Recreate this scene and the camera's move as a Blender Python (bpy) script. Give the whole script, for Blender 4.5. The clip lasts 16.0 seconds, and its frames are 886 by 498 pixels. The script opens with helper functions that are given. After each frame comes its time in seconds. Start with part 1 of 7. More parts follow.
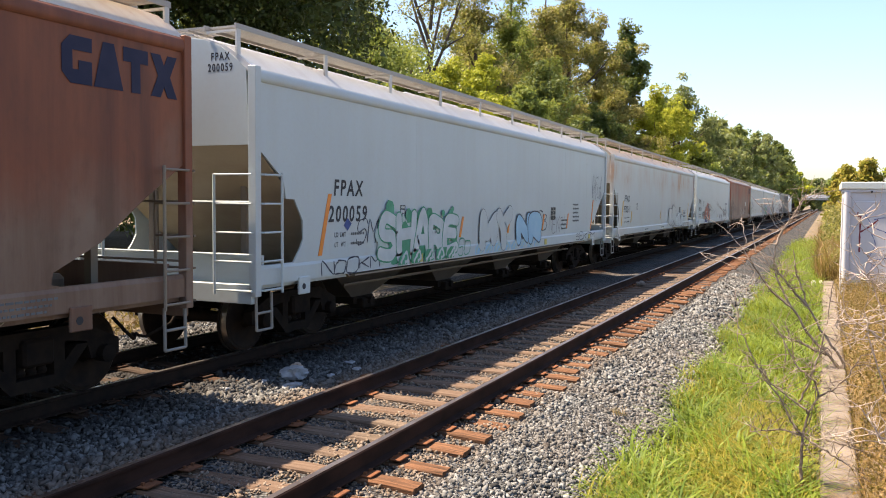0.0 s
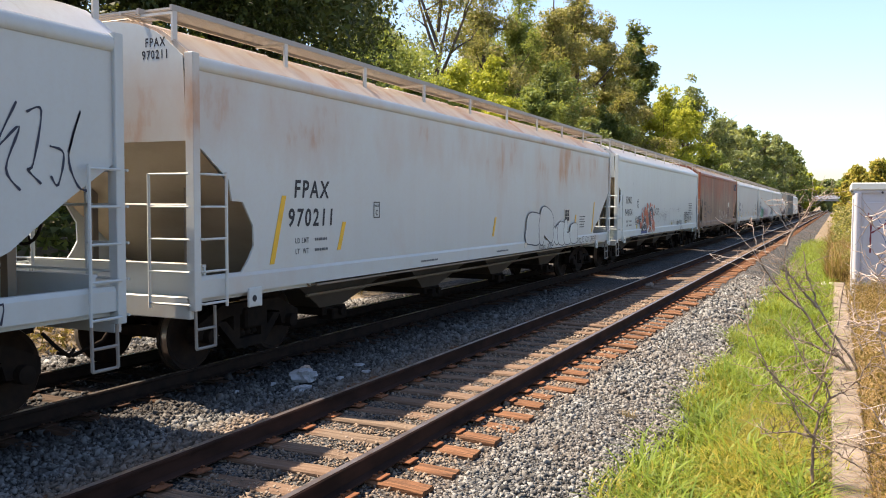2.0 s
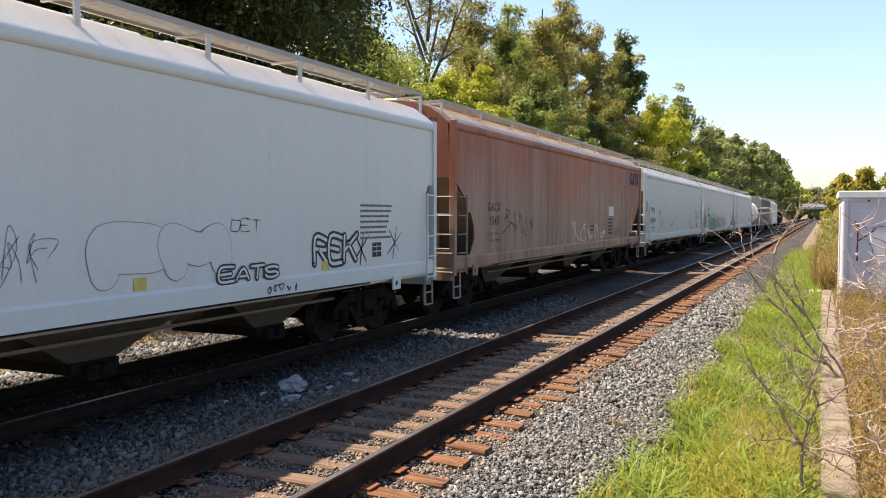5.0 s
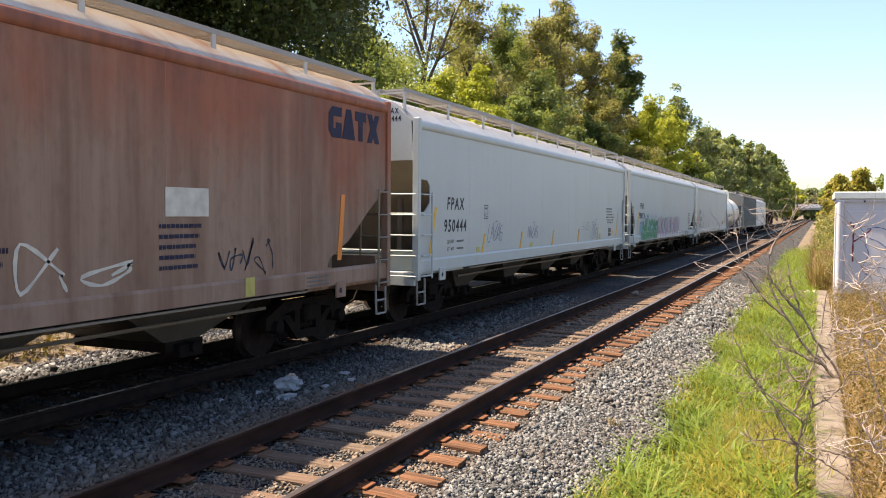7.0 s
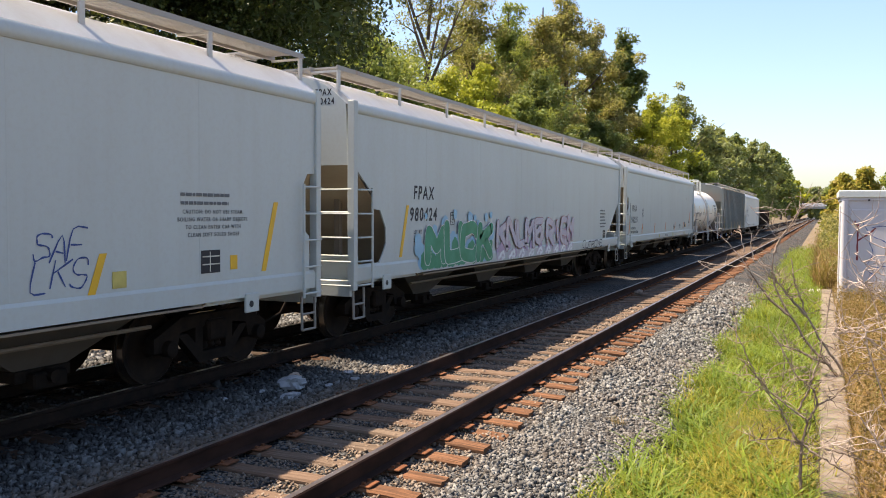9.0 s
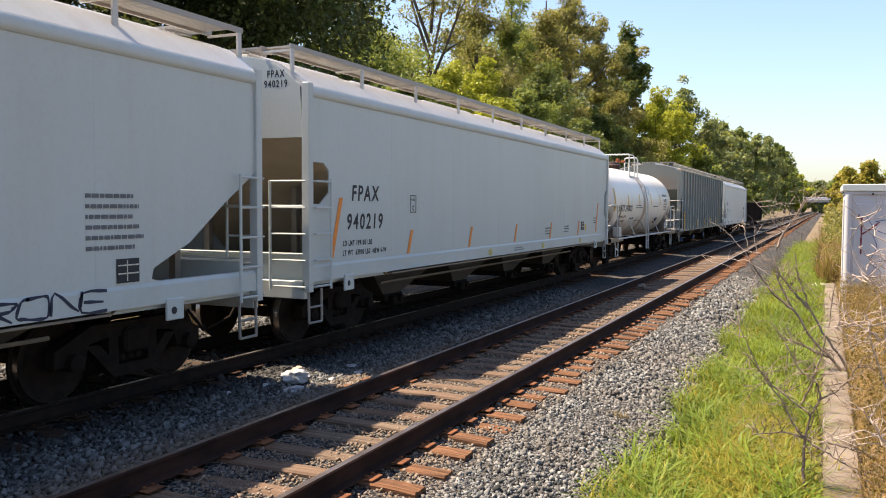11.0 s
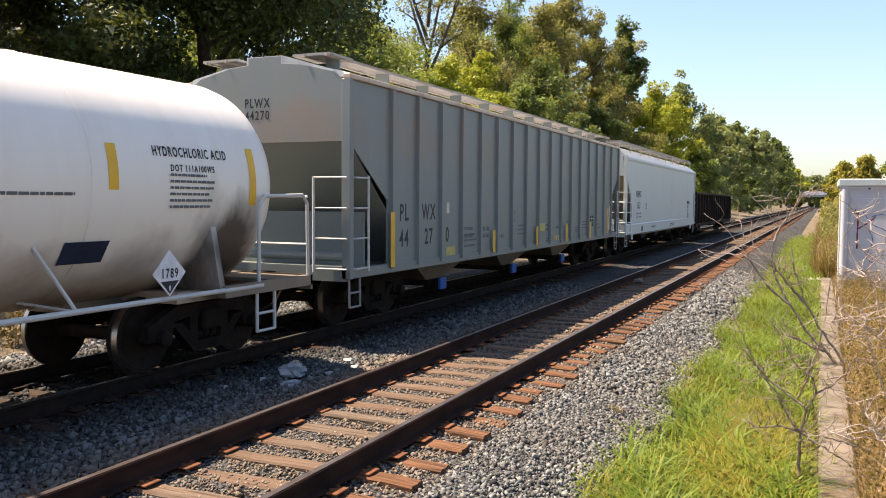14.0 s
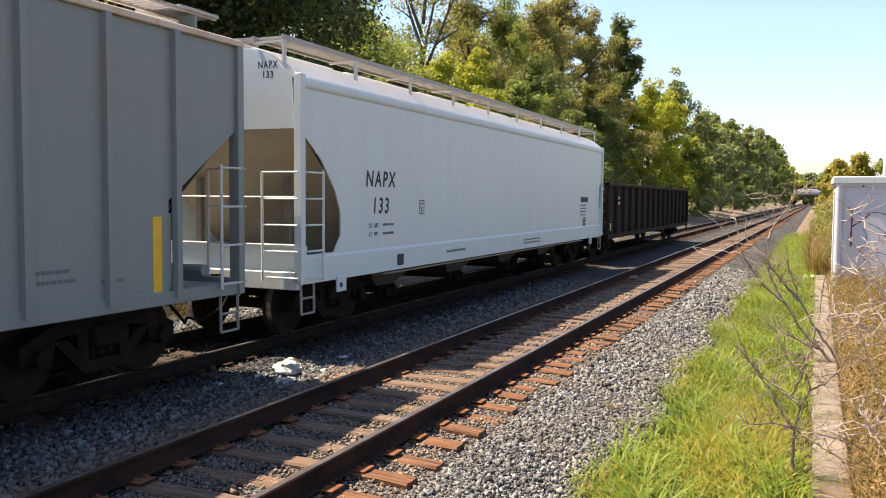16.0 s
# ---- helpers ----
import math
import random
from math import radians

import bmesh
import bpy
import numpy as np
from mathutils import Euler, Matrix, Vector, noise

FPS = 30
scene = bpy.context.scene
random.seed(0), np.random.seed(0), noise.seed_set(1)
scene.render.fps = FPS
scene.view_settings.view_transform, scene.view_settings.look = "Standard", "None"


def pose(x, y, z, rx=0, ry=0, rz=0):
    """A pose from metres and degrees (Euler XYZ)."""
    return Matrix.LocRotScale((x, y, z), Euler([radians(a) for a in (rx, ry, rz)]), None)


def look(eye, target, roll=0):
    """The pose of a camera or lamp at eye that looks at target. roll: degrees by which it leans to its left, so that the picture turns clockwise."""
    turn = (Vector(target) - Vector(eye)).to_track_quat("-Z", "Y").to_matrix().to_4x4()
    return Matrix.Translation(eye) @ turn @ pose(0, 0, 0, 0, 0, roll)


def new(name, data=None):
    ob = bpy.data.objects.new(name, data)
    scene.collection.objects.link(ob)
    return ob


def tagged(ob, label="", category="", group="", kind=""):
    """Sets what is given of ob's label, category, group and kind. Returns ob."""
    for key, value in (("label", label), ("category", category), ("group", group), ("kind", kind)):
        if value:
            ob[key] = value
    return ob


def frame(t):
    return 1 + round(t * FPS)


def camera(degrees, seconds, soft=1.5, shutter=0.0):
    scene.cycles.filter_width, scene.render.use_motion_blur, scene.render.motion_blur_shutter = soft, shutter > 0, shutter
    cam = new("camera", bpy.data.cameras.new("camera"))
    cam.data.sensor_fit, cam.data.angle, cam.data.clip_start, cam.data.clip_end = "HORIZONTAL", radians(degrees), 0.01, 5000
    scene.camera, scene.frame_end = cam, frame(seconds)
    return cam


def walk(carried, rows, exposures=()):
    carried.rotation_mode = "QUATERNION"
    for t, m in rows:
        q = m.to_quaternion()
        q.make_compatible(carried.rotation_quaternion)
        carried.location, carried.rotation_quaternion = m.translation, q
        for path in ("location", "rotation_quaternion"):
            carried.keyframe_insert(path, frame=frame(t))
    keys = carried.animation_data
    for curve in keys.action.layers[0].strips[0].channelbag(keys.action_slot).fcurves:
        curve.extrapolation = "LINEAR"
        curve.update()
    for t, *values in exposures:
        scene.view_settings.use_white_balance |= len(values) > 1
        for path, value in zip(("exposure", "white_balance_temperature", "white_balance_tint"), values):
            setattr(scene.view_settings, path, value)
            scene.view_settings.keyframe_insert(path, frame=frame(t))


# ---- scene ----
EYE = (0.0, 0.0, 2.16)
# seconds, yaw to the left of the track, pitch, roll of the hand-held camera
PATH = [
    (0, 24.23, -3.12, -0.49), (0.5, 24.46, -3.16, -0.23), (1, 24.70, -3.03, -0.15), (1.5, 24.89, -3.07, -0.11),
    (2, 24.81, -2.96, -0.27), (2.5, 24.72, -2.83, -0.09), (3, 24.69, -2.60, -0.15), (3.5, 24.69, -2.41, -0.07),
    (4, 24.60, -2.26, -0.18), (4.5, 24.33, -2.26, -0.37), (5, 24.10, -2.37, -0.18), (7.5, 23.83, -2.42, -0.41),
    (8, 24.10, -2.35, -0.04), (8.5, 24.36, -2.31, -0.09), (9, 24.10, -2.49, -0.36), (11.5, 24.38, -2.91, -0.29),
    (12, 24.46, -2.81, -0.23), (12.5, 24.21, -2.63, 0.00), (13, 23.82, -3.28, -0.53), (13.5, 24.27, -3.52, -0.20),
    (14, 24.10, -3.29, -0.40), (14.5, 24.05, -3.16, -0.33), (15, 23.83, -3.25, -0.54), (15.5, 23.54, -3.32, -0.57),
    (16, 23.77, -3.47, -0.45),
]
cam = camera(55.2, 16.0, soft=1.0)
walk(cam, [(t, pose(*EYE, 90 + pitch, roll, yaw)) for t, yaw, pitch, roll in PATH], [(t, stops, 6750, 16) for t, stops in ((0, 1.83), (3, 1.82), (5, 1.70), (7.5, 1.80), (8.5, 1.68), (12.5, 1.62), (14, 1.61), (15.5, 1.73), (16, 1.74))])

# ---- world and sun ----
SUN_TO = Vector((-0.50, -0.06, 0.87)).normalized()
world = bpy.data.worlds.new("sky")
scene.world = world
world.use_nodes = True
wn = world.node_tree.nodes
sky = wn.new("ShaderNodeTexSky")
sky.sky_type, sky.sun_disc = "NISHITA", False
sky.sun_elevation = math.asin(SUN_TO.z)
sky.sun_rotation = math.atan2(SUN_TO.x, SUN_TO.y)
sky.air_density, sky.dust_density, sky.ozone_density = 1.15, 1.2, 4.0
wn["Background"].inputs["Strength"].default_value = 0.080
world.node_tree.links.new(sky.outputs[0], wn["Background"].inputs["Color"])
sun = new("sun", bpy.data.lights.new("sun", "SUN"))
sun.data.energy, sun.data.angle, sun.data.color = 5.0, radians(0.53), (1.0, 0.86, 0.67)
sun.matrix_world = look((0, 0, 60), Vector((0, 0, 60)) - SUN_TO)


# ---- mesh helpers ----
class Build:
    """Collects verts and faces of one mesh."""

    def __init__(self):
        self.v, self.f = [], []

    def add(self, verts, faces):
        n = len(self.v)
        self.v += [tuple(p) for p in verts]
        self.f += [tuple(n + i for i in q) for q in faces]
        return self

    def box(self, x0, x1, y0, y1, z0, z1, m=None, c=0.0):
        """A box, its edges cut by c."""
        if c:
            bm = bmesh.new()
            bmesh.ops.create_cube(bm, size=1)
            for v in bm.verts:
                v.co = Vector(((x0 + x1) / 2 + v.co.x * (x1 - x0), (y0 + y1) / 2 + v.co.y * (y1 - y0), (z0 + z1) / 2 + v.co.z * (z1 - z0)))
            bmesh.ops.bevel(bm, geom=bm.edges[:], offset=c, segments=1, affect="EDGES")
            bm.verts.index_update()
            vs = [v.co.copy() for v in bm.verts]
            fs = [[v.index for v in f.verts] for f in bm.faces]
            bm.free()
        else:
            vs = [Vector(p) for p in ((x0, y0, z0), (x1, y0, z0), (x1, y1, z0), (x0, y1, z0), (x0, y0, z1), (x1, y0, z1), (x1, y1, z1), (x0, y1, z1))]
            fs = [(0, 3, 2, 1), (4, 5, 6, 7), (0, 1, 5, 4), (1, 2, 6, 5), (2, 3, 7, 6), (3, 0, 4, 7)]
        return self.add([m @ p for p in vs] if m else vs, fs)

    def tube(self, pts, r, n=6, cap=True):
        """A round bar along points; r may be one radius or one a point."""
        pts = [Vector(p) for p in pts]
        rs = r if isinstance(r, (list, tuple)) else [r] * len(pts)
        vs, side = [], None
        for i, p in enumerate(pts):
            d = (pts[min(i + 1, len(pts) - 1)] - pts[max(i - 1, 0)]).normalized()
            if side is None:
                side = d.cross(Vector((0, 0, 1)) if abs(d.z) < 0.9 else Vector((1, 0, 0))).normalized()
            side = (side - d * side.dot(d)).normalized()
            up = d.cross(side)
            for k in range(n):
                a = 2 * math.pi * k / n
                vs.append(p + (side * math.cos(a) + up * math.sin(a)) * rs[i])
        fs = [(i * n + k, i * n + (k + 1) % n, (i + 1) * n + (k + 1) % n, (i + 1) * n + k) for i in range(len(pts) - 1) for k in range(n)]
        if cap:
            fs += [tuple(range(n))[::-1], tuple(len(vs) - n + k for k in range(n))]
        return self.add(vs, fs)

    def prism(self, poly, axis, a, b):
        """A polygon of the two other axes (in x, y, z order), extruded along axis from a to b."""
        def put(p, w):
            q = list(p)
            q.insert(axis, w)
            return q
        n = len(poly)
        vs = [put(p, a) for p in poly] + [put(p, b) for p in poly]
        return self.add(vs, [tuple(range(n))[::-1], tuple(range(n, 2 * n))] + [(i, (i + 1) % n, n + (i + 1) % n, n + i) for i in range(n)])

    def lathe(self, prof, n, centre, axis=0, cap=True):
        """Turns (along, radius) pairs round an axis through centre."""
        vs, m = [], len(prof)
        for a, r in prof:
            for k in range(n):
                w = 2 * math.pi * k / n
                q = [r * math.cos(w), r * math.sin(w)]
                q.insert(axis, a)
                vs.append(Vector(q) + Vector(centre))
        fs = [(i * n + k, i * n + (k + 1) % n, (i + 1) * n + (k + 1) % n, (i + 1) * n + k) for i in range(m - 1) for k in range(n)]
        return self.add(vs, fs + ([tuple(range(n))[::-1], tuple((m - 1) * n + k for k in range(n))] if cap else []))

    def mesh(self, name, material, smooth=False):
        me = bpy.data.meshes.new(name)
        me.from_pydata(self.v, [], self.f)
        bm = bmesh.new()
        bm.from_mesh(me)
        bmesh.ops.recalc_face_normals(bm, faces=bm.faces[:])
        bm.to_mesh(me)
        bm.free()
        if smooth:
            me.polygons.foreach_set("use_smooth", [True] * len(me.polygons))
            me.set_sharp_from_angle(angle=radians(35))
        me.materials.append(material)
        return me


def part(name, b, material, parent, label="", smooth=False):
    """One mesh object under a thing or part; b is a Build or a finished mesh."""
    ob = new(name, b.mesh(name, material, smooth) if isinstance(b, Build) else b)
    ob.parent = parent
    return tagged(ob, label)


def thing(name, label, category, m=None, group="", kind=""):
    ob = new(name)
    ob.empty_display_size = 0.3
    if m:
        ob.matrix_world = m
    return tagged(ob, label, category, group, kind)


def fast_mesh(name, verts, faces, material, smooth=False):
    """A mesh from numpy arrays of verts and equal-sized faces."""
    me = bpy.data.meshes.new(name)
    k = faces.shape[1]
    me.vertices.add(len(verts))
    me.vertices.foreach_set("co", verts.astype(np.float32).ravel())
    me.loops.add(faces.size)
    me.loops.foreach_set("vertex_index", faces.astype(np.int32).ravel())
    me.polygons.add(len(faces))
    me.polygons.foreach_set("loop_start", np.arange(0, faces.size, k, dtype=np.int32))
    me.polygons.foreach_set("loop_total", np.full(len(faces), k, dtype=np.int32))
    if smooth:
        me.polygons.foreach_set("use_smooth", np.ones(len(faces), dtype=bool))
    me.update(calc_edges=True)
    me.materials.append(material)
    return me


# ---- materials ----
class Nodes:
    """Short way to write node materials."""

    def __init__(self, name, rough=0.6, metal=0.0):
        self.mat = bpy.data.materials.new(name)
        self.mat.use_nodes = True
        self.t = self.mat.node_tree
        self.p = self.t.nodes["Principled BSDF"]
        self.p.inputs["Roughness"].default_value, self.p.inputs["Metallic"].default_value = rough, metal
        self.p.inputs["Specular IOR Level"].default_value = 0.06 if rough >= 0.8 else 0.3

    def n(self, kind, **values):
        node = self.t.nodes.new("ShaderNode" + kind)
        for k, v in values.items():
            node.inputs[k.replace("_", " ")].default_value = v
        return node

    def link(self, a, b):
        self.t.links.new(a, b)

    def coords(self, scale=(1, 1, 1), random_shift=False):
        c = self.n("TexCoord")
        m = self.n("Mapping")
        m.inputs["Scale"].default_value = scale
        self.link(c.outputs["Object"], m.inputs["Vector"])
        if random_shift:
            o, mul = self.n("ObjectInfo"), self.n("VectorMath")
            mul.operation = "SCALE"
            mul.inputs[0].default_value = (37, 91, 53)
            self.link(o.outputs["Random"], mul.inputs["Scale"])
            self.link(mul.outputs[0], m.inputs["Location"])
        return m.outputs[0]

    def noise(self, scale, stretch=(1, 1, 1), detail=4, rough=0.55, shift=False):
        q = self.n("TexNoise", Scale=scale, Detail=detail, Roughness=rough)
        self.link(self.coords(stretch, shift), q.inputs["Vector"])
        return q.outputs["Fac"]

    def ramp(self, fac, a, b):
        r = self.n("MapRange")
        r.inputs["From Min"].default_value, r.inputs["From Max"].default_value = a, b
        self.link(fac, r.inputs["Value"])
        return r.outputs[0]

    def mix(self, fac, a, b, mode="MIX"):
        m = self.n("Mix")
        m.data_type, m.blend_type = "RGBA", mode
        for sock, val in ((m.inputs[0], fac), (m.inputs[6], a), (m.inputs[7], b)):
            if isinstance(val, (tuple, list)):
                sock.default_value = (*val, 1)
            elif isinstance(val, (int, float)):
                sock.default_value = val
            else:
                self.link(val, sock)
        return m.outputs[2]

    def math(self, op, a, b):
        m = self.n("Math")
        m.operation = op
        for sock, val in ((m.inputs[0], a), (m.inputs[1], b)):
            if isinstance(val, (int, float)):
                sock.default_value = val
            else:
                self.link(val, sock)
        return m.outputs[0]

    def axis(self, which):
        c, s = self.n("TexCoord"), self.n("SeparateXYZ")
        self.link(c.outputs["Object"], s.inputs[0])
        return s.outputs[which]

    def done(self, colour, bump=None, depth=0.01, strength=0.6):
        if isinstance(colour, tuple):
            self.p.inputs["Base Color"].default_value = (*colour, 1)
        else:
            self.link(colour, self.p.inputs["Base Color"])
        if bump is not None:
            b = self.n("Bump", Strength=strength, Distance=depth)
            self.link(bump, b.inputs["Height"])
            self.link(b.outputs[0], self.p.inputs["Normal"])
        return self.mat


def paint(name, colour, stain=(0.30, 0.22, 0.15), stains=0.25, rust=(0.30, 0.11, 0.04), rusts=0.0, rough=0.45, dirt=0.25, high=0.0):
    """Weathered car paint: vertical wash streaks, cloudy fading, rust runs and road dirt."""
    k = Nodes(name, rough)
    streak = k.noise(1.0, (1.2, 3.0, 0.25), 5, shift=True)
    cloud = k.noise(0.35, detail=3, shift=True)
    fine = k.noise(18, detail=5)
    c = k.mix(k.math("MULTIPLY", k.ramp(streak, 0.45, 0.75), stains), colour, stain)
    c = k.mix(k.math("MULTIPLY", k.ramp(cloud, 0.4, 0.8), dirt), c, tuple(v * 0.72 for v in colour))
    c = k.mix(k.math("MULTIPLY", k.ramp(fine, 0.45, 0.8), 0.12), c, stain)
    if rusts:
        run = k.noise(0.8, (1.0, 1.6, 0.18), 6, 0.65, shift=True)
        c = k.mix(k.ramp(run, 0.68 - rusts * 0.3, 0.86 - rusts * 0.3), c, rust)
    if high:
        # rust that runs down from the eaves
        spot = k.noise(0.55, (1.0, 1.0, 0.45), 7, 0.6, shift=True)
        fade = k.math("MULTIPLY", k.ramp(k.axis(2), 2.35, 3.1), k.ramp(k.axis(2), 4.1, 3.55))
        both = k.math("ADD", spot, k.math("MULTIPLY", fade, 0.17))
        c = k.mix(k.math("MULTIPLY", k.ramp(both, 0.56, 0.80), high * 0.7), c, tuple(0.55 * v + 0.45 * w for v, w in zip(rust, colour)))
        c = k.mix(k.math("MULTIPLY", k.ramp(k.math("ADD", both, k.math("MULTIPLY", k.math("SUBTRACT", k.noise(5, (1, 1, 0.35), 4, shift=True), 0.5), 0.22)), 0.70, 0.86), high * 0.85), c, rust)
    return k.done(c, k.noise(0.9, detail=2), 0.02, 0.25)


WHITE = paint("white_paint", (0.435, 0.48, 0.47), stains=0.12)
WHITE_B = paint("aged_white_paint", (0.41, 0.465, 0.475), stain=(0.34, 0.30, 0.25), stains=0.16, dirt=0.3)
WHITE_R = paint("rust_streaked_white_paint", (0.475, 0.505, 0.49), stain=(0.42, 0.34, 0.24), stains=0.12, rust=(0.38, 0.17, 0.06), high=1.0)
BRIGHT = paint("clean_white_paint", (0.52, 0.57, 0.555), stains=0.08, dirt=0.15)
GREY = paint("grey_paint", (0.185, 0.21, 0.20), stain=(0.15, 0.17, 0.175), stains=0.3, rust=(0.30, 0.15, 0.07), high=0.35)
ROOF_W = paint("roof_white_paint", (0.544, 0.544, 0.528), stains=0.25, rusts=0.05)
ROOF_R = paint("rusty_roof_paint", (0.50, 0.42, 0.33), stain=(0.36, 0.19, 0.09), stains=0.7, rust=(0.33, 0.13, 0.045), rusts=0.5)
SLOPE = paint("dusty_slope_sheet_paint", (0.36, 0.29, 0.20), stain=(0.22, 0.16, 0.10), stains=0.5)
OUTLET = paint("dark_stained_outlet_paint", (0.10, 0.085, 0.07), stain=(0.05, 0.04, 0.03), stains=0.5)
TAN = paint("dusty_tan_paint", (0.20, 0.165, 0.125), stain=(0.11, 0.08, 0.06), stains=0.5, rusts=0.08)
STEP = paint("dirty_step_metal", (0.24, 0.23, 0.21), stain=(0.10, 0.08, 0.06), stains=0.6)
BARE = paint("galvanised_metal", (0.50, 0.50, 0.48), stains=0.3, rough=0.5)
GRATE = paint("walkway_metal", (0.315, 0.307, 0.285), stains=0.3, rusts=0.06, rough=0.55)


def rust_car(name, pale=1.0, lower=0.0):
    """Sun-bleached oxide paint: red above, chalky tan below, with dark runs."""
    def tone(*c):
        return tuple(v * pale for v in c)
    k = Nodes(name, 0.6)
    patch = k.noise(0.45, (1, 0.8, 0.6), 6, 0.6, shift=True)
    streak = k.noise(1.0, (1, 2.5, 0.16), 6, 0.62, shift=True)
    fine = k.noise(7, (1, 1, 0.5), 6, 0.65, shift=True)
    c = k.mix(k.ramp(streak, 0.36, 0.66), tone(0.200, 0.070, 0.036), tone(0.110, 0.040, 0.025))
    c = k.mix(k.math("MULTIPLY", k.ramp(patch, 0.52, 0.66), 0.7), c, tone(0.21, 0.068, 0.034))
    low = k.math("ADD", k.ramp(k.axis(2), 3.6, 1.5), k.math("MULTIPLY", k.math("SUBTRACT", k.noise(0.6, (1, 1, 0.5), 6, 0.62, shift=True), 0.5), 1.9))
    c = k.mix(k.math("MULTIPLY", k.ramp(low, 0.42 - lower, 0.95 - lower), 0.9), c, k.mix(k.ramp(streak, 0.4, 0.62), tone(0.185, 0.13, 0.095), tone(0.125, 0.075, 0.05)))
    c = k.mix(k.math("MULTIPLY", k.ramp(k.noise(0.9, (1, 2.2, 0.12), 6, 0.6, shift=True), 0.60, 0.70), 0.4), c, tone(0.06, 0.028, 0.02))
    c = k.mix(k.math("MULTIPLY", k.ramp(fine, 0.5, 0.75), 0.35), c, tone(0.07, 0.035, 0.024))
    return k.done(c, fine, 0.004, 0.4)


RUST = rust_car("faded_rust_red_paint")
RUST_TAN = rust_car("peeling_brown_paint", 1.55, 0.35)


def simple(name, colour, rough=0.7, metal=0.0, var=0.3, scale=6.0, bump=0.0, other=None):
    k = Nodes(name, rough, metal)
    f = k.noise(scale, shift=True)
    c = k.mix(k.ramp(f, 0.3, 0.7), colour, other or tuple(v * (1 - var) for v in colour))
    return k.done(c, k.noise(scale * 4) if bump else None, bump, 0.5)


GRIME = simple("grimy_bogie_steel", (0.010, 0.0085, 0.008), 0.9, other=(0.022, 0.016, 0.012), bump=0.004)
WHEEL = simple("wheel_steel", (0.014, 0.011, 0.010), 0.8, 0.1, other=(0.03, 0.02, 0.014))
TREAD = simple("polished_wheel_rim", (0.45, 0.42, 0.40), 0.35, 1.0)
BLACK = simple("black_stencil_paint", (0.025, 0.028, 0.035), 0.6)
YELLOW = simple("yellow_reflector", (0.72, 0.42, 0.03), 0.4, var=0.15)
ORANGE = simple("orange_reflector", (0.70, 0.22, 0.03), 0.4, var=0.15)
BLUE_LOGO = simple("faded_blue_lettering", (0.009, 0.013, 0.04), 0.7, other=(0.02, 0.022, 0.05), scale=3)
BLUE_CLAMP = simple("blue_plastic_cover", (0.02, 0.12, 0.42), 0.5)
PRINT = simple("faded_stencil_print", (0.13, 0.14, 0.15), 0.6)
PALE = simple("pale_sticker", (0.6, 0.58, 0.5), 0.5)
CREAM = simple("yellow_card", (0.55, 0.47, 0.14), 0.6)
GREEN_SPRAY = simple("green_spray_paint", (0.015, 0.19, 0.085), 0.5, other=(0.05, 0.27, 0.17), scale=3)
TEAL_SPRAY = simple("pale_blue_spray_paint", (0.20, 0.40, 0.55), 0.5, other=(0.28, 0.46, 0.58), scale=2)
BLUE_SPRAY = simple("blue_spray_paint", (0.03, 0.07, 0.25), 0.5)
NAVY_SPRAY = simple("navy_spray_paint", (0.02, 0.03, 0.06), 0.5)
PALE_GREEN_SPRAY = simple("thin_green_spray_mist", (0.30, 0.42, 0.38), 0.5, other=(0.38, 0.46, 0.44), scale=3)
GREY_SPRAY = simple("faded_grey_spray_line", (0.22, 0.23, 0.25), 0.5)
RED_SPRAY = simple("orange_red_spray_paint", (0.44, 0.095, 0.045), 0.5, other=(0.48, 0.15, 0.09))
LILAC_SPRAY = simple("lilac_spray_paint", (0.38, 0.30, 0.48), 0.5, other=(0.42, 0.30, 0.36), scale=2)
CHALK = simple("chalky_grey_spray_fill", (0.40, 0.44, 0.44), 0.6, other=(0.50, 0.54, 0.54), scale=3)
PINK_SPRAY = simple("pale_pink_spray_paint", (0.47, 0.40, 0.43), 0.5, other=(0.43, 0.42, 0.49), scale=2)
DARK_RED_SPRAY = simple("dull_maroon_spray_line", (0.22, 0.06, 0.06), 0.5)
WHITE_SPRAY = simple("white_spray_paint", (0.75, 0.76, 0.78), 0.5)
DARK_GON = paint("dark_rusted_gondola_paint", (0.030, 0.024, 0.021), stain=(0.07, 0.04, 0.025), stains=0.6, rusts=0.05, rough=0.8)


# ---- ground, tracks ----
def gravel(name, a, b, dark):
    k = Nodes(name, 0.85)
    cell = k.n("TexVoronoi", Scale=24.0)
    k.link(k.coords(), cell.inputs["Vector"])
    tone = k.n("SeparateColor")
    k.link(cell.outputs["Color"], tone.inputs[0])
    c = k.mix(tone.outputs[0], a, b)
    c = k.mix(k.ramp(cell.outputs["Distance"], 0.35, 0.75), c, dark)
    c = k.mix(k.math("MULTIPLY", k.ramp(k.noise(0.6), 0.45, 0.7), 0.35), c, (0.16, 0.12, 0.09))
    # the train's shade is put into the bed colour along its track
    train_shade = k.math("MULTIPLY", k.ramp(k.axis(0), -6.5, -7.1), k.ramp(k.axis(0), -11.0, -10.2))
    c = k.mix(k.math("MULTIPLY", train_shade, 0.7), c, (0.018, 0.016, 0.015))
    return k.done(c, k.math("SUBTRACT", 1.0, cell.outputs["Distance"]), 0.05, 1.0)


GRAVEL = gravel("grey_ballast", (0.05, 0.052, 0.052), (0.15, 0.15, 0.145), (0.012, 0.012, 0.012))


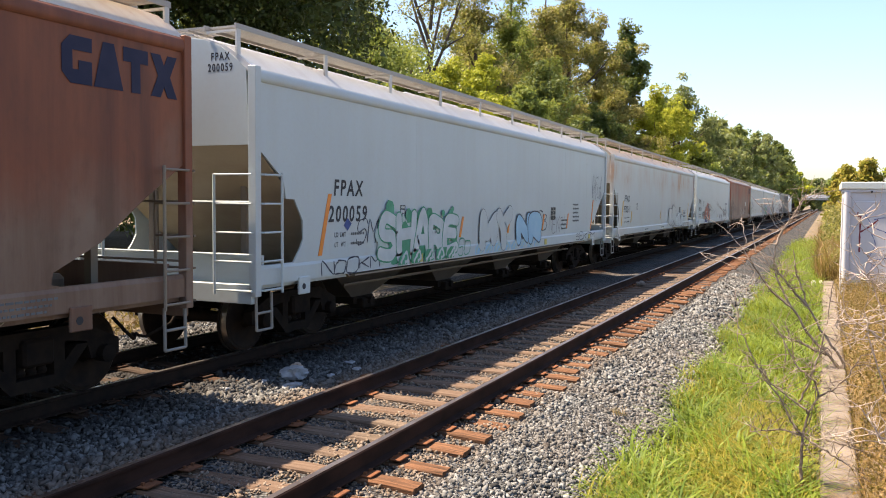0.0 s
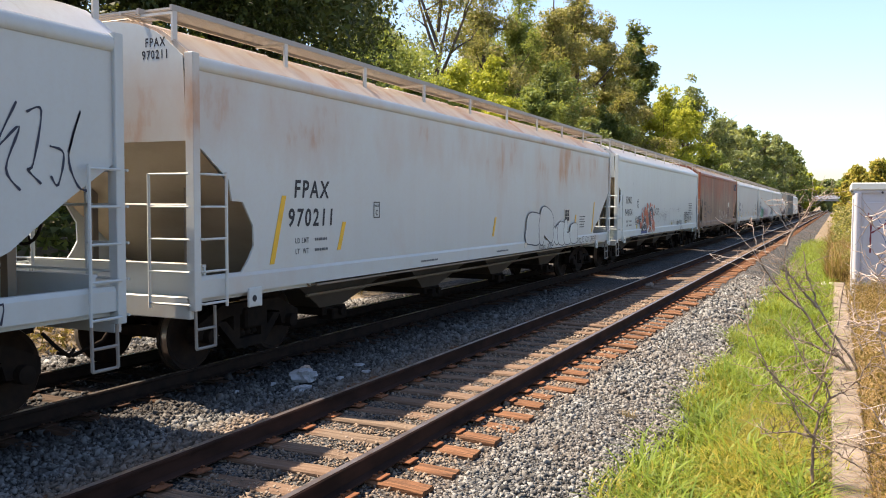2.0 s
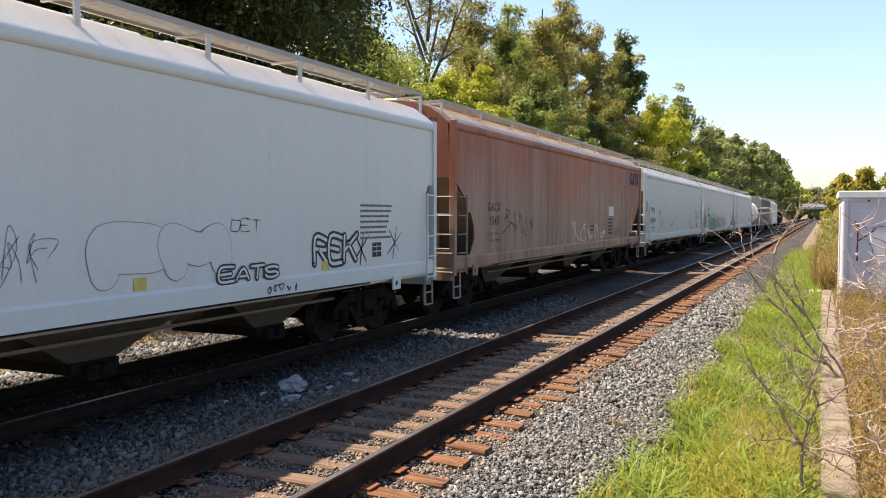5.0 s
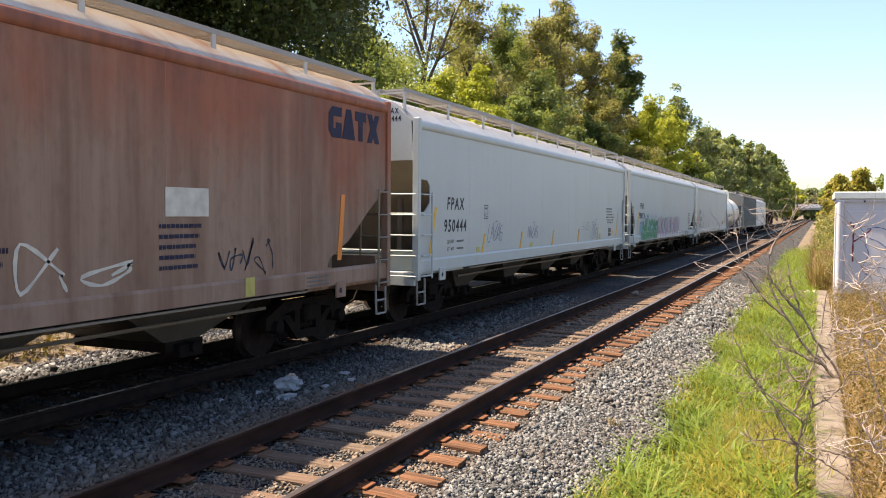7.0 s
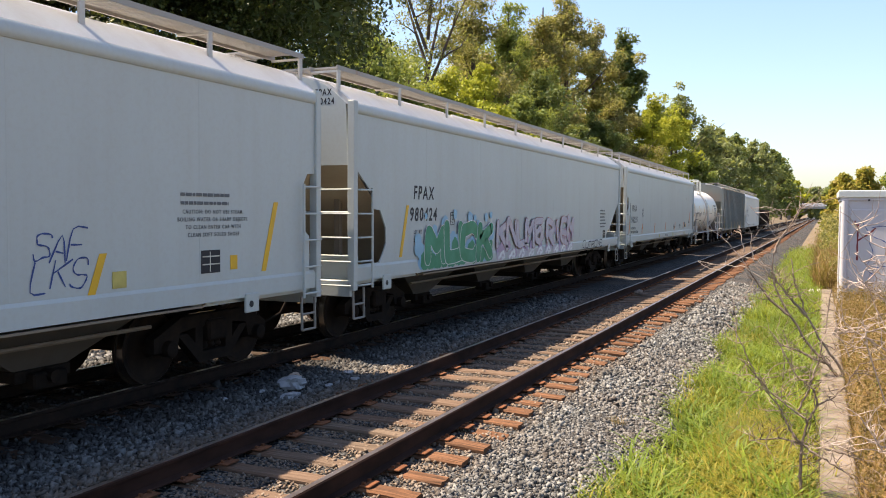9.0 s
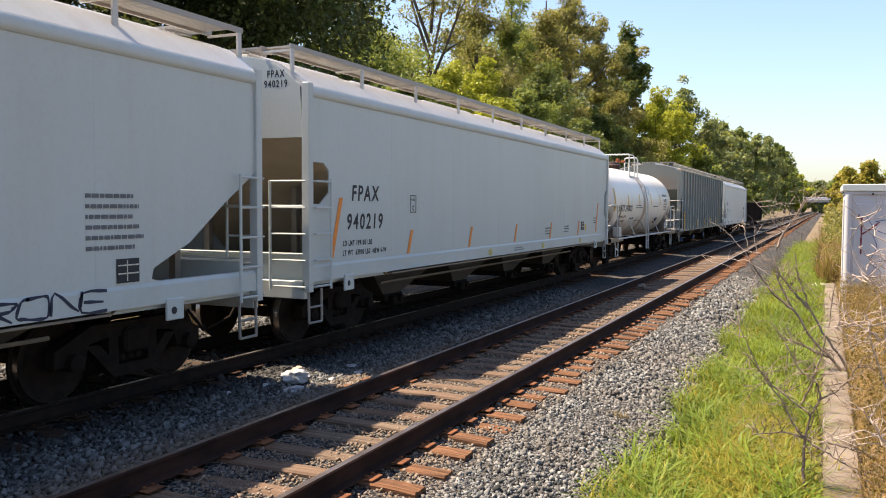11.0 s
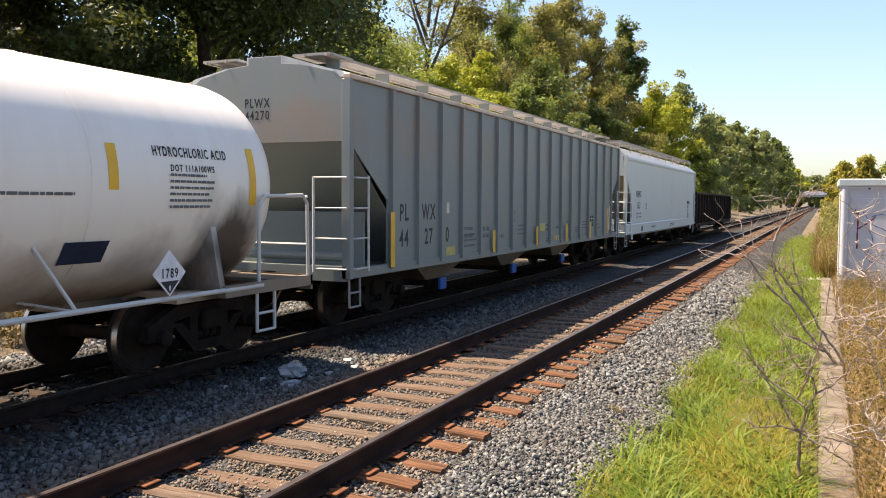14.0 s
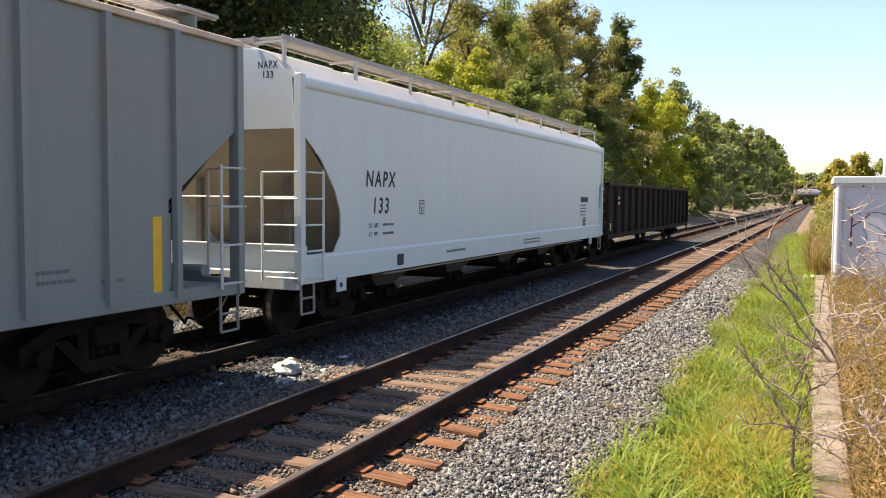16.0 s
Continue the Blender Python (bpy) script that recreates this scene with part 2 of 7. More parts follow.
def soil(name):
    k = Nodes(name, 0.95)
    f, g = k.noise(0.7, detail=6), k.noise(9, detail=5)
    c = k.mix(k.ramp(f, 0.35, 0.65), (0.155, 0.122, 0.085), (0.095, 0.077, 0.05))
    c = k.mix(k.ramp(g, 0.4, 0.7), c, (0.185, 0.15, 0.11))
    return k.done(c, g, 0.06, 0.8)


SOIL = soil("dry_soil_and_litter")
FAR_X, NEAR_X = -8.39, -4.39


def lane(name, profile, ys, material, rough=0.0):
    """A strip of ground: a cross profile of (x, z) carried along y."""
    rng = np.random.default_rng(3)
    v = np.array([(x, y, z) for y in ys for x, z in profile])
    v[:, 2] += rng.normal(0, rough, len(v)) if rough else 0
    n = len(profile)
    f = np.array([(j * n + i, j * n + i + 1, (j + 1) * n + i + 1, (j + 1) * n + i) for j in range(len(ys) - 1) for i in range(n - 1)])
    return new(name, fast_mesh(name, v, f, material, True))


ground_ys = [-80, -40, -20, -10, 0] + [2 * i for i in range(1, 30)] + [70, 90, 120, 160, 220, 300, 400, 600, 900, 1500, 2600]
tagged(lane("ground", [(-2500, 3.0), (-120, 2.5), (-40, 1.6), (-20, 0.5), (-14.5, -0.05), (-12.6, -0.42), (-11.6, -0.52), (-6.4, -0.62), (-1.6, -0.60), (-0.6, -0.52), (0.12, -0.46), (0.5, -0.36), (6, -0.2), (30, 0.4), (120, 1.5), (2500, 3.0)], ground_ys, SOIL, 0.01),
       "dry soil with dead grass litter beside the railway", "ground", kind="structure")
bed = [(-12.4, -0.50), (-11.3, -0.40), (-10.4, -0.26), (-9.9, -0.235), (-8.4, -0.25), (-6.9, -0.235), (-6.4, -0.29), (-5.9, -0.25), (-5.3, -0.245), (-4.4, -0.24), (-3.75, -0.245), (-3.45, -0.245), (-2.95, -0.29), (-2.5, -0.37), (-2.0, -0.50), (-1.5, -0.62)]
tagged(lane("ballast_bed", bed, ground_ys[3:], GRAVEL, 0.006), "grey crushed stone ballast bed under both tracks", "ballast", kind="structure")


def stones():
    """Loose ballast stones, thick where they lie near."""
    rng = np.random.default_rng(11)
    base = np.array([(-1, -1, -1), (1, -1, -1), (1, 1, -1), (-1, 1, -1), (-1, -1, 1), (1, -1, 1), (1, 1, 1), (-1, 1, 1)], float) * 0.6
    quad = np.array([(0, 3, 2, 1), (4, 5, 6, 7), (0, 1, 5, 4), (1, 2, 6, 5), (2, 3, 7, 6), (3, 0, 4, 7)])
    zones = [(-3.0, -1.7, 4.5, 11, 1600, 0.0178), (-3.7, -3.0, 4.5, 14, 500, 0.0165), (-3.0, -1.7, 11, 19, 800, 0.024), (-3.6, -3.0, 14, 26, 90, 0.02), (-2.95, -1.75, 19, 32, 320, 0.033), (-5.9, -3.7, 4, 13, 560, 0.0135), (-7.3, -5.7, 4, 13, 700, 0.024),
             (-7.2, -5.8, 13, 24, 420, 0.03), (-10.2, -7.3, 6, 18, 90, 0.028), (-12.4, -9.9, 6.5, 20, 170, 0.034), (-5.9, -3.7, 13, 22, 160, 0.02)]
    allv, allf = [], []
    bx, bz = np.array([p[0] for p in bed]), np.array([p[1] for p in bed])
    for x0, x1, y0, y1, per, size in zones:
        n = int((x1 - x0) * (y1 - y0) * per)
        c = np.column_stack([rng.uniform(x0, x1, n), rng.uniform(y0, y1, n), np.zeros(n)])
        s = size * rng.lognormal(0, 0.28, n)
        c[:, 2] = np.interp(c[:, 0], bx, bz) + s * rng.uniform(-0.1, 0.55, n)
        v = base[None] * (1 + rng.normal(0, 0.42, (n, 8, 3)))
        v *= (s[:, None] * rng.uniform(0.55, 1.35, (n, 3)))[:, None, :]
        q = rng.normal(size=(n, 4))
        q /= np.linalg.norm(q, axis=1)[:, None]
        w, x, y, z = q.T
        rot = np.stack([1 - 2 * (y * y + z * z), 2 * (x * y - z * w), 2 * (x * z + y * w), 2 * (x * y + z * w), 1 - 2 * (x * x + z * z), 2 * (y * z - x * w),
                        2 * (x * z - y * w), 2 * (y * z + x * w), 1 - 2 * (x * x + y * y)], 1).reshape(n, 3, 3)
        v = np.einsum("nij,nkj->nki", rot, v) + c[:, None]
        k = sum(len(a) for a in allv)
        allv.append(v.reshape(-1, 3))
        allf.append((quad[None] + (k + 8 * np.arange(n))[:, None, None]).reshape(-1, 4))
    k = Nodes("crushed_stone", 0.85)
    geo = k.n("NewGeometry")
    c = k.mix(k.math("POWER", geo.outputs["Random Per Island"], 1.3), (0.04, 0.041, 0.041), (0.24, 0.245, 0.235))
    c = k.mix(k.math("MULTIPLY", k.ramp(k.noise(0.8), 0.42, 0.68), 0.3), c, (0.15, 0.115, 0.085))
    # stones along the far track are coloured darker, for the shade below the cars
    train_shade = k.math("MULTIPLY", k.ramp(k.axis(0), -6.5, -7.1), k.ramp(k.axis(0), -11.0, -10.2))
    c = k.mix(k.math("MULTIPLY", train_shade, 0.7), c, (0.018, 0.016, 0.015))
    # weaker shade painted on the stones between the tracks, beside the train
    side_shade = k.math("MULTIPLY", k.ramp(k.axis(0), -5.2, -5.7), k.ramp(k.axis(0), -7.6, -7.2))
    c = k.mix(k.math("MULTIPLY", side_shade, 0.22), c, (0.02, 0.02, 0.02))
    between = k.math("MULTIPLY", k.ramp(k.axis(0), -6.3, -5.6), k.ramp(k.axis(0), -2.9, -3.3))
    c = k.mix(k.math("MULTIPLY", between, 0.7), c, (0.20, 0.145, 0.10))
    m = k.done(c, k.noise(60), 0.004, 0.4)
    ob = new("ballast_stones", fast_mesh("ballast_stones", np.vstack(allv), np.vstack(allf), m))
    tagged(ob, "loose grey crushed ballast stones between and beside the tracks", "stones", kind="stuff")


stones()


def rail_material():
    k = Nodes("rusty_rail_steel", 0.85)
    c = k.mix(k.ramp(k.noise(5, (1, 0.4, 1)), 0.3, 0.7), (0.018, 0.011, 0.009), (0.045, 0.023, 0.017))
    return k.done(c, k.noise(40), 0.003, 0.5)


RAIL = rail_material()
# darker copies for the far track, with the train's shade in their colour
RAIL_SHADED = simple("shade_darkened_rail_steel", (0.011, 0.009, 0.008), 0.8, other=(0.026, 0.016, 0.012), bump=0.003)
PLATE_SHADED = simple("shade_darkened_tie_plate", (0.055, 0.03, 0.02), 0.9, other=(0.025, 0.017, 0.013), bump=0.003)
RAILTOP = simple("worn_rail_head", (0.42, 0.40, 0.38), 0.3, 0.9, other=(0.22, 0.18, 0.155), scale=2)
RAILTOP_OLD = simple("dull_rail_head", (0.42, 0.37, 0.36), 0.3, 0.9, other=(0.22, 0.16, 0.13), scale=2)


def tie_material(name, shade):
    k = Nodes(name, 0.9)
    grain = k.noise(3.0, (0.5, 14, 14), 5, 0.6, shift=True)
    wood = k.mix(k.ramp(grain, 0.3, 0.72), (0.19, 0.145, 0.108), (0.045, 0.033, 0.024))
    o = k.n("ObjectInfo")
    wood = k.mix(k.math("MULTIPLY", o.outputs["Random"], 0.55), wood, (0.125, 0.075, 0.05))
    # iron stain round and outside the rails
    x = k.axis(0)
    away = k.math("ABSOLUTE", x, 0.0)
    blot = k.math("ADD", away, k.math("MULTIPLY", k.math("SUBTRACT", k.noise(4, shift=True), 0.5), 0.5))
    c = k.mix(k.math("MULTIPLY", k.ramp(blot, 0.45, 0.8), 0.85), wood, k.mix(k.ramp(grain, 0.35, 0.7), (0.19, 0.088, 0.043), (0.038, 0.024, 0.017)))
    # shade mixes the whole tie towards black, for ties below the train
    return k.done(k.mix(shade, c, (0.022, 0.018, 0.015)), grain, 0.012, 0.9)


TIE = tie_material("weathered_tie_wood", 0.0)
# same wood, darkened for lying in the train's shadow
TIE_SHADED = tie_material("shade_darkened_tie_wood", 0.7)
PLATE = simple("rusty_tie_plate", (0.19, 0.078, 0.036), 0.9, other=(0.09, 0.042, 0.025), bump=0.003)


def rail_build(x, y0, y1):
    prof = [(-0.076, -0.186), (0.076, -0.186), (0.076, -0.174), (0.012, -0.155), (0.009, -0.05), (0.036, -0.036), (0.037, -0.012), (0.028, -0.002),
            (-0.028, -0.002), (-0.037, -0.012), (-0.036, -0.036), (-0.009, -0.05), (-0.012, -0.155), (-0.076, -0.174)]
    b = Build()
    for a, c in zip(y0, y1):
        b.prism([(x + p, z) for p, z in prof], 1, a, c)
    return b


# rails run in welded lengths; the prism is cut so that stains follow it
def track(x, name, label, top, wood, steel, chair):
    t = thing(name, label, "railway track", pose(x, 0, 0), "parallel tracks", "structure")
    for side in (-0.7535, 0.7535):
        cuts = [-40, 14.2, 60, 200, 700]
        r = part("rail", rail_build(side, cuts[:-1], cuts[1:]), steel, t)
        part("rail_head", Build().box(side - 0.028, side + 0.028, -40, 700, -0.004, 0.0), top, r, "worn steel running surface")
    rng = random.Random(int(-x * 10))
    meshes = []
    for i in range(7):
        # worn, split timber: uneven top and edges, ragged ends
        b, cuts = Build(), 9
        for j in range(cuts + 1):
            x1 = -1.30 + 2.6 * j / cuts + rng.uniform(-0.05, 0.05)
            w0, w1, top_z = 0.112 + rng.uniform(-0.016, 0.006), 0.112 + rng.uniform(-0.016, 0.006), -0.198 - abs(rng.gauss(0, 0.007))
            if j in (0, cuts):
                top_z -= 0.014
            b.v += [(x1, -w0, -0.40), (x1, -w0, top_z - 0.02), (x1, -w0 + 0.02, top_z), (x1, rng.uniform(-0.03, 0.03), top_z - rng.uniform(0, 0.014)), (x1, w1 - 0.02, top_z), (x1, w1, top_z - 0.02), (x1, w1, -0.40)]
        b.f = [(7 * j + a, 7 * j + a + 1, 7 * j + a + 8, 7 * j + a + 7) for j in range(cuts) for a in range(6)] + [tuple(range(7)), tuple(7 * cuts + a for a in range(7))]
        meshes.append(b.mesh("tie", wood))
    pb = Build().box(-0.18, 0.18, -0.095, 0.095, -0.198, -0.182, c=0.004)
    for sx, sy in ((-0.10, -0.05), (0.10, 0.05), (0.10, -0.05), (-0.10, 0.06)):
        pb.box(sx - 0.014, sx + 0.014, sy - 0.012, sy + 0.012, -0.185, -0.160)
    plate = pb.mesh("tie_plate", chair)
    y, far = -14.93, Build()
    while y < 420:
        if y < 95:
            o = part("tie", rng.choice(meshes), None, t)
            o.location, o.rotation_euler = (rng.gauss(0, 0.05), y, rng.uniform(-0.03, 0.004)), (rng.gauss(0, 0.02), rng.gauss(0, 0.006), rng.gauss(0, 0.02))
            if y < 45:
                for side in (-0.7535, 0.7535):
                    p = part("tie_plate", plate, None, t)
                    p.location = (side + rng.uniform(-0.01, 0.01), y, 0)
        else:
            far.box(-1.30, 1.30, y - 0.11, y + 0.11, -0.4, -0.198)
        y += 0.531 + rng.gauss(0, 0.025)
    tagged(part("distant_ties", far, wood, t, "weathered timber ties running into the distance"), kind="stuff")


track(NEAR_X, "near_railway_track", "empty railway track with rusty rails on weathered timber ties", RAILTOP_OLD, TIE, RAIL, PLATE)
track(FAR_X, "far_railway_track", "railway track carrying the freight train, rails and ties coloured darker for its shade", RAILTOP, TIE_SHADED, RAIL_SHADED, PLATE_SHADED)


# ---- lettering, reflectors and spray paint on the cars ----
SIDE = 1.62


def lettering(parent, text, y, z, size, x=None, squeeze=0.76, material=BLACK, end=False, name="lettering"):
    """Painted letters on a car side (or on its end), read from the camera's side of the train."""
    cu = bpy.data.curves.new(name, "FONT")
    cu.body, cu.size, cu.extrude, cu.align_x = text, size * 1.38, 0.0008, "CENTER"
    cu.offset = size * 0.03
    cu.space_character = 1.28
    cu.resolution_u = 3
    cu.materials.append(material)
    ob = new(name, cu)
    ob.parent = parent
    m = pose(x if x is not None else SIDE, y, z, 90, 0, 0 if end else 90)
    ob.matrix_basis = m @ Matrix.Diagonal((squeeze, 1, 1, 1))
    return ob


def bars(parent, y, z, w, h, rows, x=1.584, material=PRINT, seed=0, name="small_print", slant=0.0):
    """Print too small to read: rows of short bars."""
    rng, row = random.Random(seed + int(y * 100)), None
    for r in range(rows):
        b = Build()
        zz, yy = z + h * (1 - (r + 0.5) / rows), y
        t = h / rows * 0.2
        stop = y + w * rng.uniform(0.75, 1.0)
        b.box(x, x + 0.002, y, stop, zz - t * 0.1, zz + t * 0.1)
        while yy < stop:
            n = rng.uniform(0.03, 0.12) * min(1, w)
            b.box(x, x + 0.003, yy, min(yy + n, stop), zz - t, zz + t)
            yy += n + 0.018
        line = part(name, b, material, row or parent)
        row = row or line
    return row


def reflector(parent, y, z, h=0.42, w=0.10, lean=0.16, material=YELLOW, x=1.584):
    b = Build().prism([(y, z), (y + w, z), (y + w + lean, z + h), (y + lean, z + h)], 0, x, x + 0.004)
    return part("reflector_strip", b, material, parent, "slanted reflective strip")


def panel(parent, y, z, w, h, material, x=1.584, name="notice_plate"):
    return part(name, Build().box(x, x + 0.005, y, y + w, z, z + h, c=0.0015), material, parent)


def ribbon(b, pts, w, x):
    """A painted line of width w through (y, z) points."""
    pts = [Vector(p) for p in pts]
    vs = []
    for i, p in enumerate(pts):
        d = (pts[min(i + 1, len(pts) - 1)] - pts[max(i - 1, 0)]).normalized()
        s = Vector((-d.y, d.x)) * w / 2 * (0.75 + 0.25 * math.sin(i * 1.7))
        vs += [(x, p.x + s.x, p.y + s.y), (x, p.x - s.x, p.y - s.y)]
    b.add(vs, [(2 * i, 2 * i + 1, 2 * i + 3, 2 * i + 2) for i in range(len(pts) - 1)])


def curl(p, n=6):
    """Smooth curve through points."""
    out = []
    for i in range(len(p) - 1):
        a, b, c, d = (Vector(p[max(0, min(len(p) - 1, k))]) for k in (i - 1, i, i + 1, i + 2))
        for j in range(n):
            t = j / n
            out.append(0.5 * (2 * b + (c - a) * t + (2 * a - 5 * b + 4 * c - d) * t * t + (3 * b - a - 3 * c + d) * t ** 3))
    return out + [Vector(p[-1])]


def scrawl(parent, y, z, w, h, material, width=0.03, seed=0, loops=5, x=1.585):
    """A hand-style tag: a looping line that spells nothing."""
    rng, b = random.Random(seed), Build()
    for k in range(loops):
        cy, step = y + w * (k + 0.5) / loops, w / loops
        pts = [(cy + rng.uniform(-0.55, 0.55) * step, z + h * rng.uniform(0, 1)) for _ in range(rng.randint(4, 6))]
        ribbon(b, curl(pts, 5), width, x)
    return part("spray_tag", b, material, parent)


# stroke letters on a 4 by 6 grid, two digits a point
GLYPHS = {"A": "002640|1232", "B": "0006|0636453403|033342413000", "C": "4536160501103041", "D": "0006|062645412000", "E": "46060040|0333", "F": "460600|0333", "H": "0006|4046|0343",
          "I": "2026", "K": "0006|4603|1440", "L": "060040", "M": "0006234640", "N": "00064046", "O": "160501103041453616", "P": "00063645443303", "R": "00063645443303|1340",
          "S": "453616050413334241301001", "T": "0646|2620", "U": "060110304146", "V": "062046", "W": "0610233046", "X": "0046|0640", "Y": "0623|462320", "Z": "06460040", "*": "2026|0145|0541",
          "0": "160501103041453616", "1": "152620", "2": "05163645440040"}


def glyph(ch, y, z, w, h, rng, lean=0.0, shake=0.06):
    """The strokes of one hand-drawn letter."""
    out = []
    for st in GLYPHS[ch].split("|"):
        pts = []
        for a, b in zip(st[::2], st[1::2]):
            u, q = int(a) / 4 + rng.uniform(-shake, shake), int(b) / 6 + rng.uniform(-shake, shake)
            pts.append((y + w * u + lean * h * q, z + h * q))
        out.append(pts)
    return out


def tag(parent, text, y, z, w, h, material, pen=0.03, seed=0, x=1.585, lean=0.15):
    """A quick hand-written tag, letter by letter."""
    rng, step = random.Random(seed), w / len(text)
    for k, ch in enumerate(text):
        if ch == " ":
            continue
        b = Build()
        for pts in glyph(ch, y + step * k, z + h * rng.uniform(-0.08, 0.08), step * 0.85, h * rng.uniform(0.85, 1.1), rng, lean, 0.09):
            ribbon(b, curl(pts, 3), pen, x)
        part("spray_letter", b, material, parent)


def band(b, pts, w, x):
    """A fat round-ended painted stroke."""
    ribbon_pts = curl(pts, 4)
    for i, p in enumerate(ribbon_pts):
        q = ribbon_pts[min(i + 1, len(ribbon_pts) - 1)]
        d = (q - p).normalized() if i + 1 < len(ribbon_pts) else Vector((1, 0))
        s = Vector((-d.y, d.x)) * w / 2
        b.add([(x + i * 0.00003, p.x + w / 2 * math.cos(math.pi * a / 6), p.y + w / 2 * math.sin(math.pi * a / 6)) for a in range(12)], [tuple(range(12))])
        if i + 1 < len(ribbon_pts):
            b.add([(x, p.x + s.x, p.y + s.y), (x, p.x - s.x, p.y - s.y), (x, q.x - s.x, q.y - s.y), (x, q.x + s.x, q.y + s.y)], [(0, 1, 2, 3)])


def throwup(parent, text, y, z, w, h, fill, line, fat=0.3, pen=0.03, seed=0, x=1.6035, shake=0.08):
    """Fat rounded spray letters: an outlined body, each letter lapping over the last."""
    rng, step = random.Random(seed), w / len(text)
    for k, ch in enumerate(text):
        strokes = glyph(ch, y + step * k + fat * 0.35, z + fat / 2, step - fat * 0.5, h * rng.uniform(0.88, 1.06) - fat, rng, 0.06, shake)
        outer, inner = Build(), Build()
        for pts in strokes:
            band(outer, pts, fat, x + 0.003 * k)
            band(inner, pts, fat - 2 * pen, x + 0.003 * k + 0.0016)
        o = part("spray_outline", outer, line, parent)
        part("spray_fill", inner, fill, o)


def letters(parent, y, z, w, h, fill, line, seed=0, count=5, x=1.585):
    """A row of slanted angular painted shapes with pale bars across; they spell nothing."""
    rng = random.Random(seed)
    for k in range(count):
        a, s = y + w * k / count, w / count
        pts = [(a + s * (0.05 + rng.uniform(0, 0.15)), z), (a + s * rng.uniform(0.75, 0.98), z + h * rng.uniform(0, 0.08)), (a + s * rng.uniform(0.85, 1.1), z + h * rng.uniform(0.4, 0.6)),
               (a + s * rng.uniform(0.9, 1.15), z + h * rng.uniform(0.88, 1.0)), (a + s * rng.uniform(0.35, 0.6), z + h), (a + s * rng.uniform(0.1, 0.25), z + h * rng.uniform(0.5, 0.9))]
        g = part("spray_fill", Build().add([(x + 0.0002 * k, *p) for p in pts], [tuple(range(6))]), fill, parent)
        b = Build()
        m = rng.uniform(0.3, 0.6)
        ribbon(b, curl([(a + s * 0.3, z + h * 0.12), (a + s * m, z + h * 0.5), (a + s * (m + 0.25), z + h * 0.9), (a + s * 0.85, z + h * 0.35), (a + s * 0.6, z + h * 0.15)], 4), 0.15 * s, x + 0.002)
        part("spray_line", b, line, g)


def cloud(parent, y, z, w, h, material, seed=0, count=26, x=1.585, r=(0.05, 0.2)):
    """Soft overspray: many overlapping dabs."""
    rng, b = random.Random(seed), Build()
    for k in range(count):
        cy, cz, rr = y + rng.uniform(0, w), z + h * rng.triangular(0, 1, 0.35), rng.uniform(*r)
        cz = max(cz, 1.08 + rr)
        n = 12
        b.add([(x + k * 0.00004, cy + rr * rng.uniform(0.85, 1.15) * math.cos(2 * math.pi * a / n), cz + rr * rng.uniform(0.85, 1.15) * math.sin(2 * math.pi * a / n)) for a in range(n)], [tuple(range(n))])
    return part("spray_cloud", b, material, parent)


# ---- running gear ----
R_WHEEL = 0.457


def gear_meshes():
    prof = [(0.62, 0.10), (0.64, 0.40), (0.665, 0.485), (0.695, 0.485), (0.70, 0.457), (0.80, 0.452), (0.805, 0.40), (0.775, 0.36), (0.765, 0.20), (0.80, 0.13), (0.86, 0.10), (1.03, 0.085)]
    b = Build()
    for s in (1, -1):
        b.lathe([(s * a, r) for a, r in prof], 28, (0, 0, 0))
    b.lathe([(-0.66, 0.085), (0.66, 0.085)], 12, (0, 0, 0))
    wheel = b.mesh("wheelset", WHEEL, True)
    tread = Build().lathe([(0.7, 0.459), (0.8, 0.4545)], 28, (0, 0, 0), cap=False).mesh("tread", TREAD, True)
    # cast side frame with its windows left open
    b = Build()
    x0, x1 = 0.94, 1.08
    b.prism([(-1.12, 0.42), (-0.72, 0.42), (-0.66, 0.62), (-0.42, 0.66), (0.42, 0.66), (0.66, 0.62), (0.72, 0.42), (1.12, 0.42), (1.12, 0.60), (0.62, 0.82), (-0.62, 0.82), (-1.12, 0.60)], 0, x0, x1)
    b.prism([(-0.70, 0.60), (-0.30, 0.20), (0.30, 0.20), (0.70, 0.60), (0.52, 0.60), (0.24, 0.33), (-0.24, 0.33), (-0.52, 0.60)], 0, x0 + 0.002, x1 - 0.002)
    for yy in (-0.30, 0.30):
        b.box(x0 + 0.004, x1 - 0.004, yy - 0.07, yy + 0.07, 0.3, 0.7)
    for yy in (-0.89, 0.89):
        b.lathe([(1.02, 0.10), (1.17, 0.10), (1.19, 0.07)], 12, (0, yy, R_WHEEL))
    frame_mesh = b.mesh("side_frame", GRIME, True)
    b = Build()
    b.box(-1.15, 1.15, -0.19, 0.19, 0.46, 0.74, c=0.03)
    b.box(-0.3, 0.3, -0.4, 0.4, 0.70, 0.84)
    bolster = b.mesh("bogie", GRIME)
    springs = Build().lathe([(0.36 + 0.035 * k, 0.062 if k % 2 else 0.045) for k in range(8)], 10, (0, 0, 0), axis=2).mesh("spring", GRIME, True)
    return wheel, tread, frame_mesh, bolster, springs


GEAR = gear_meshes()
WHEELS = []


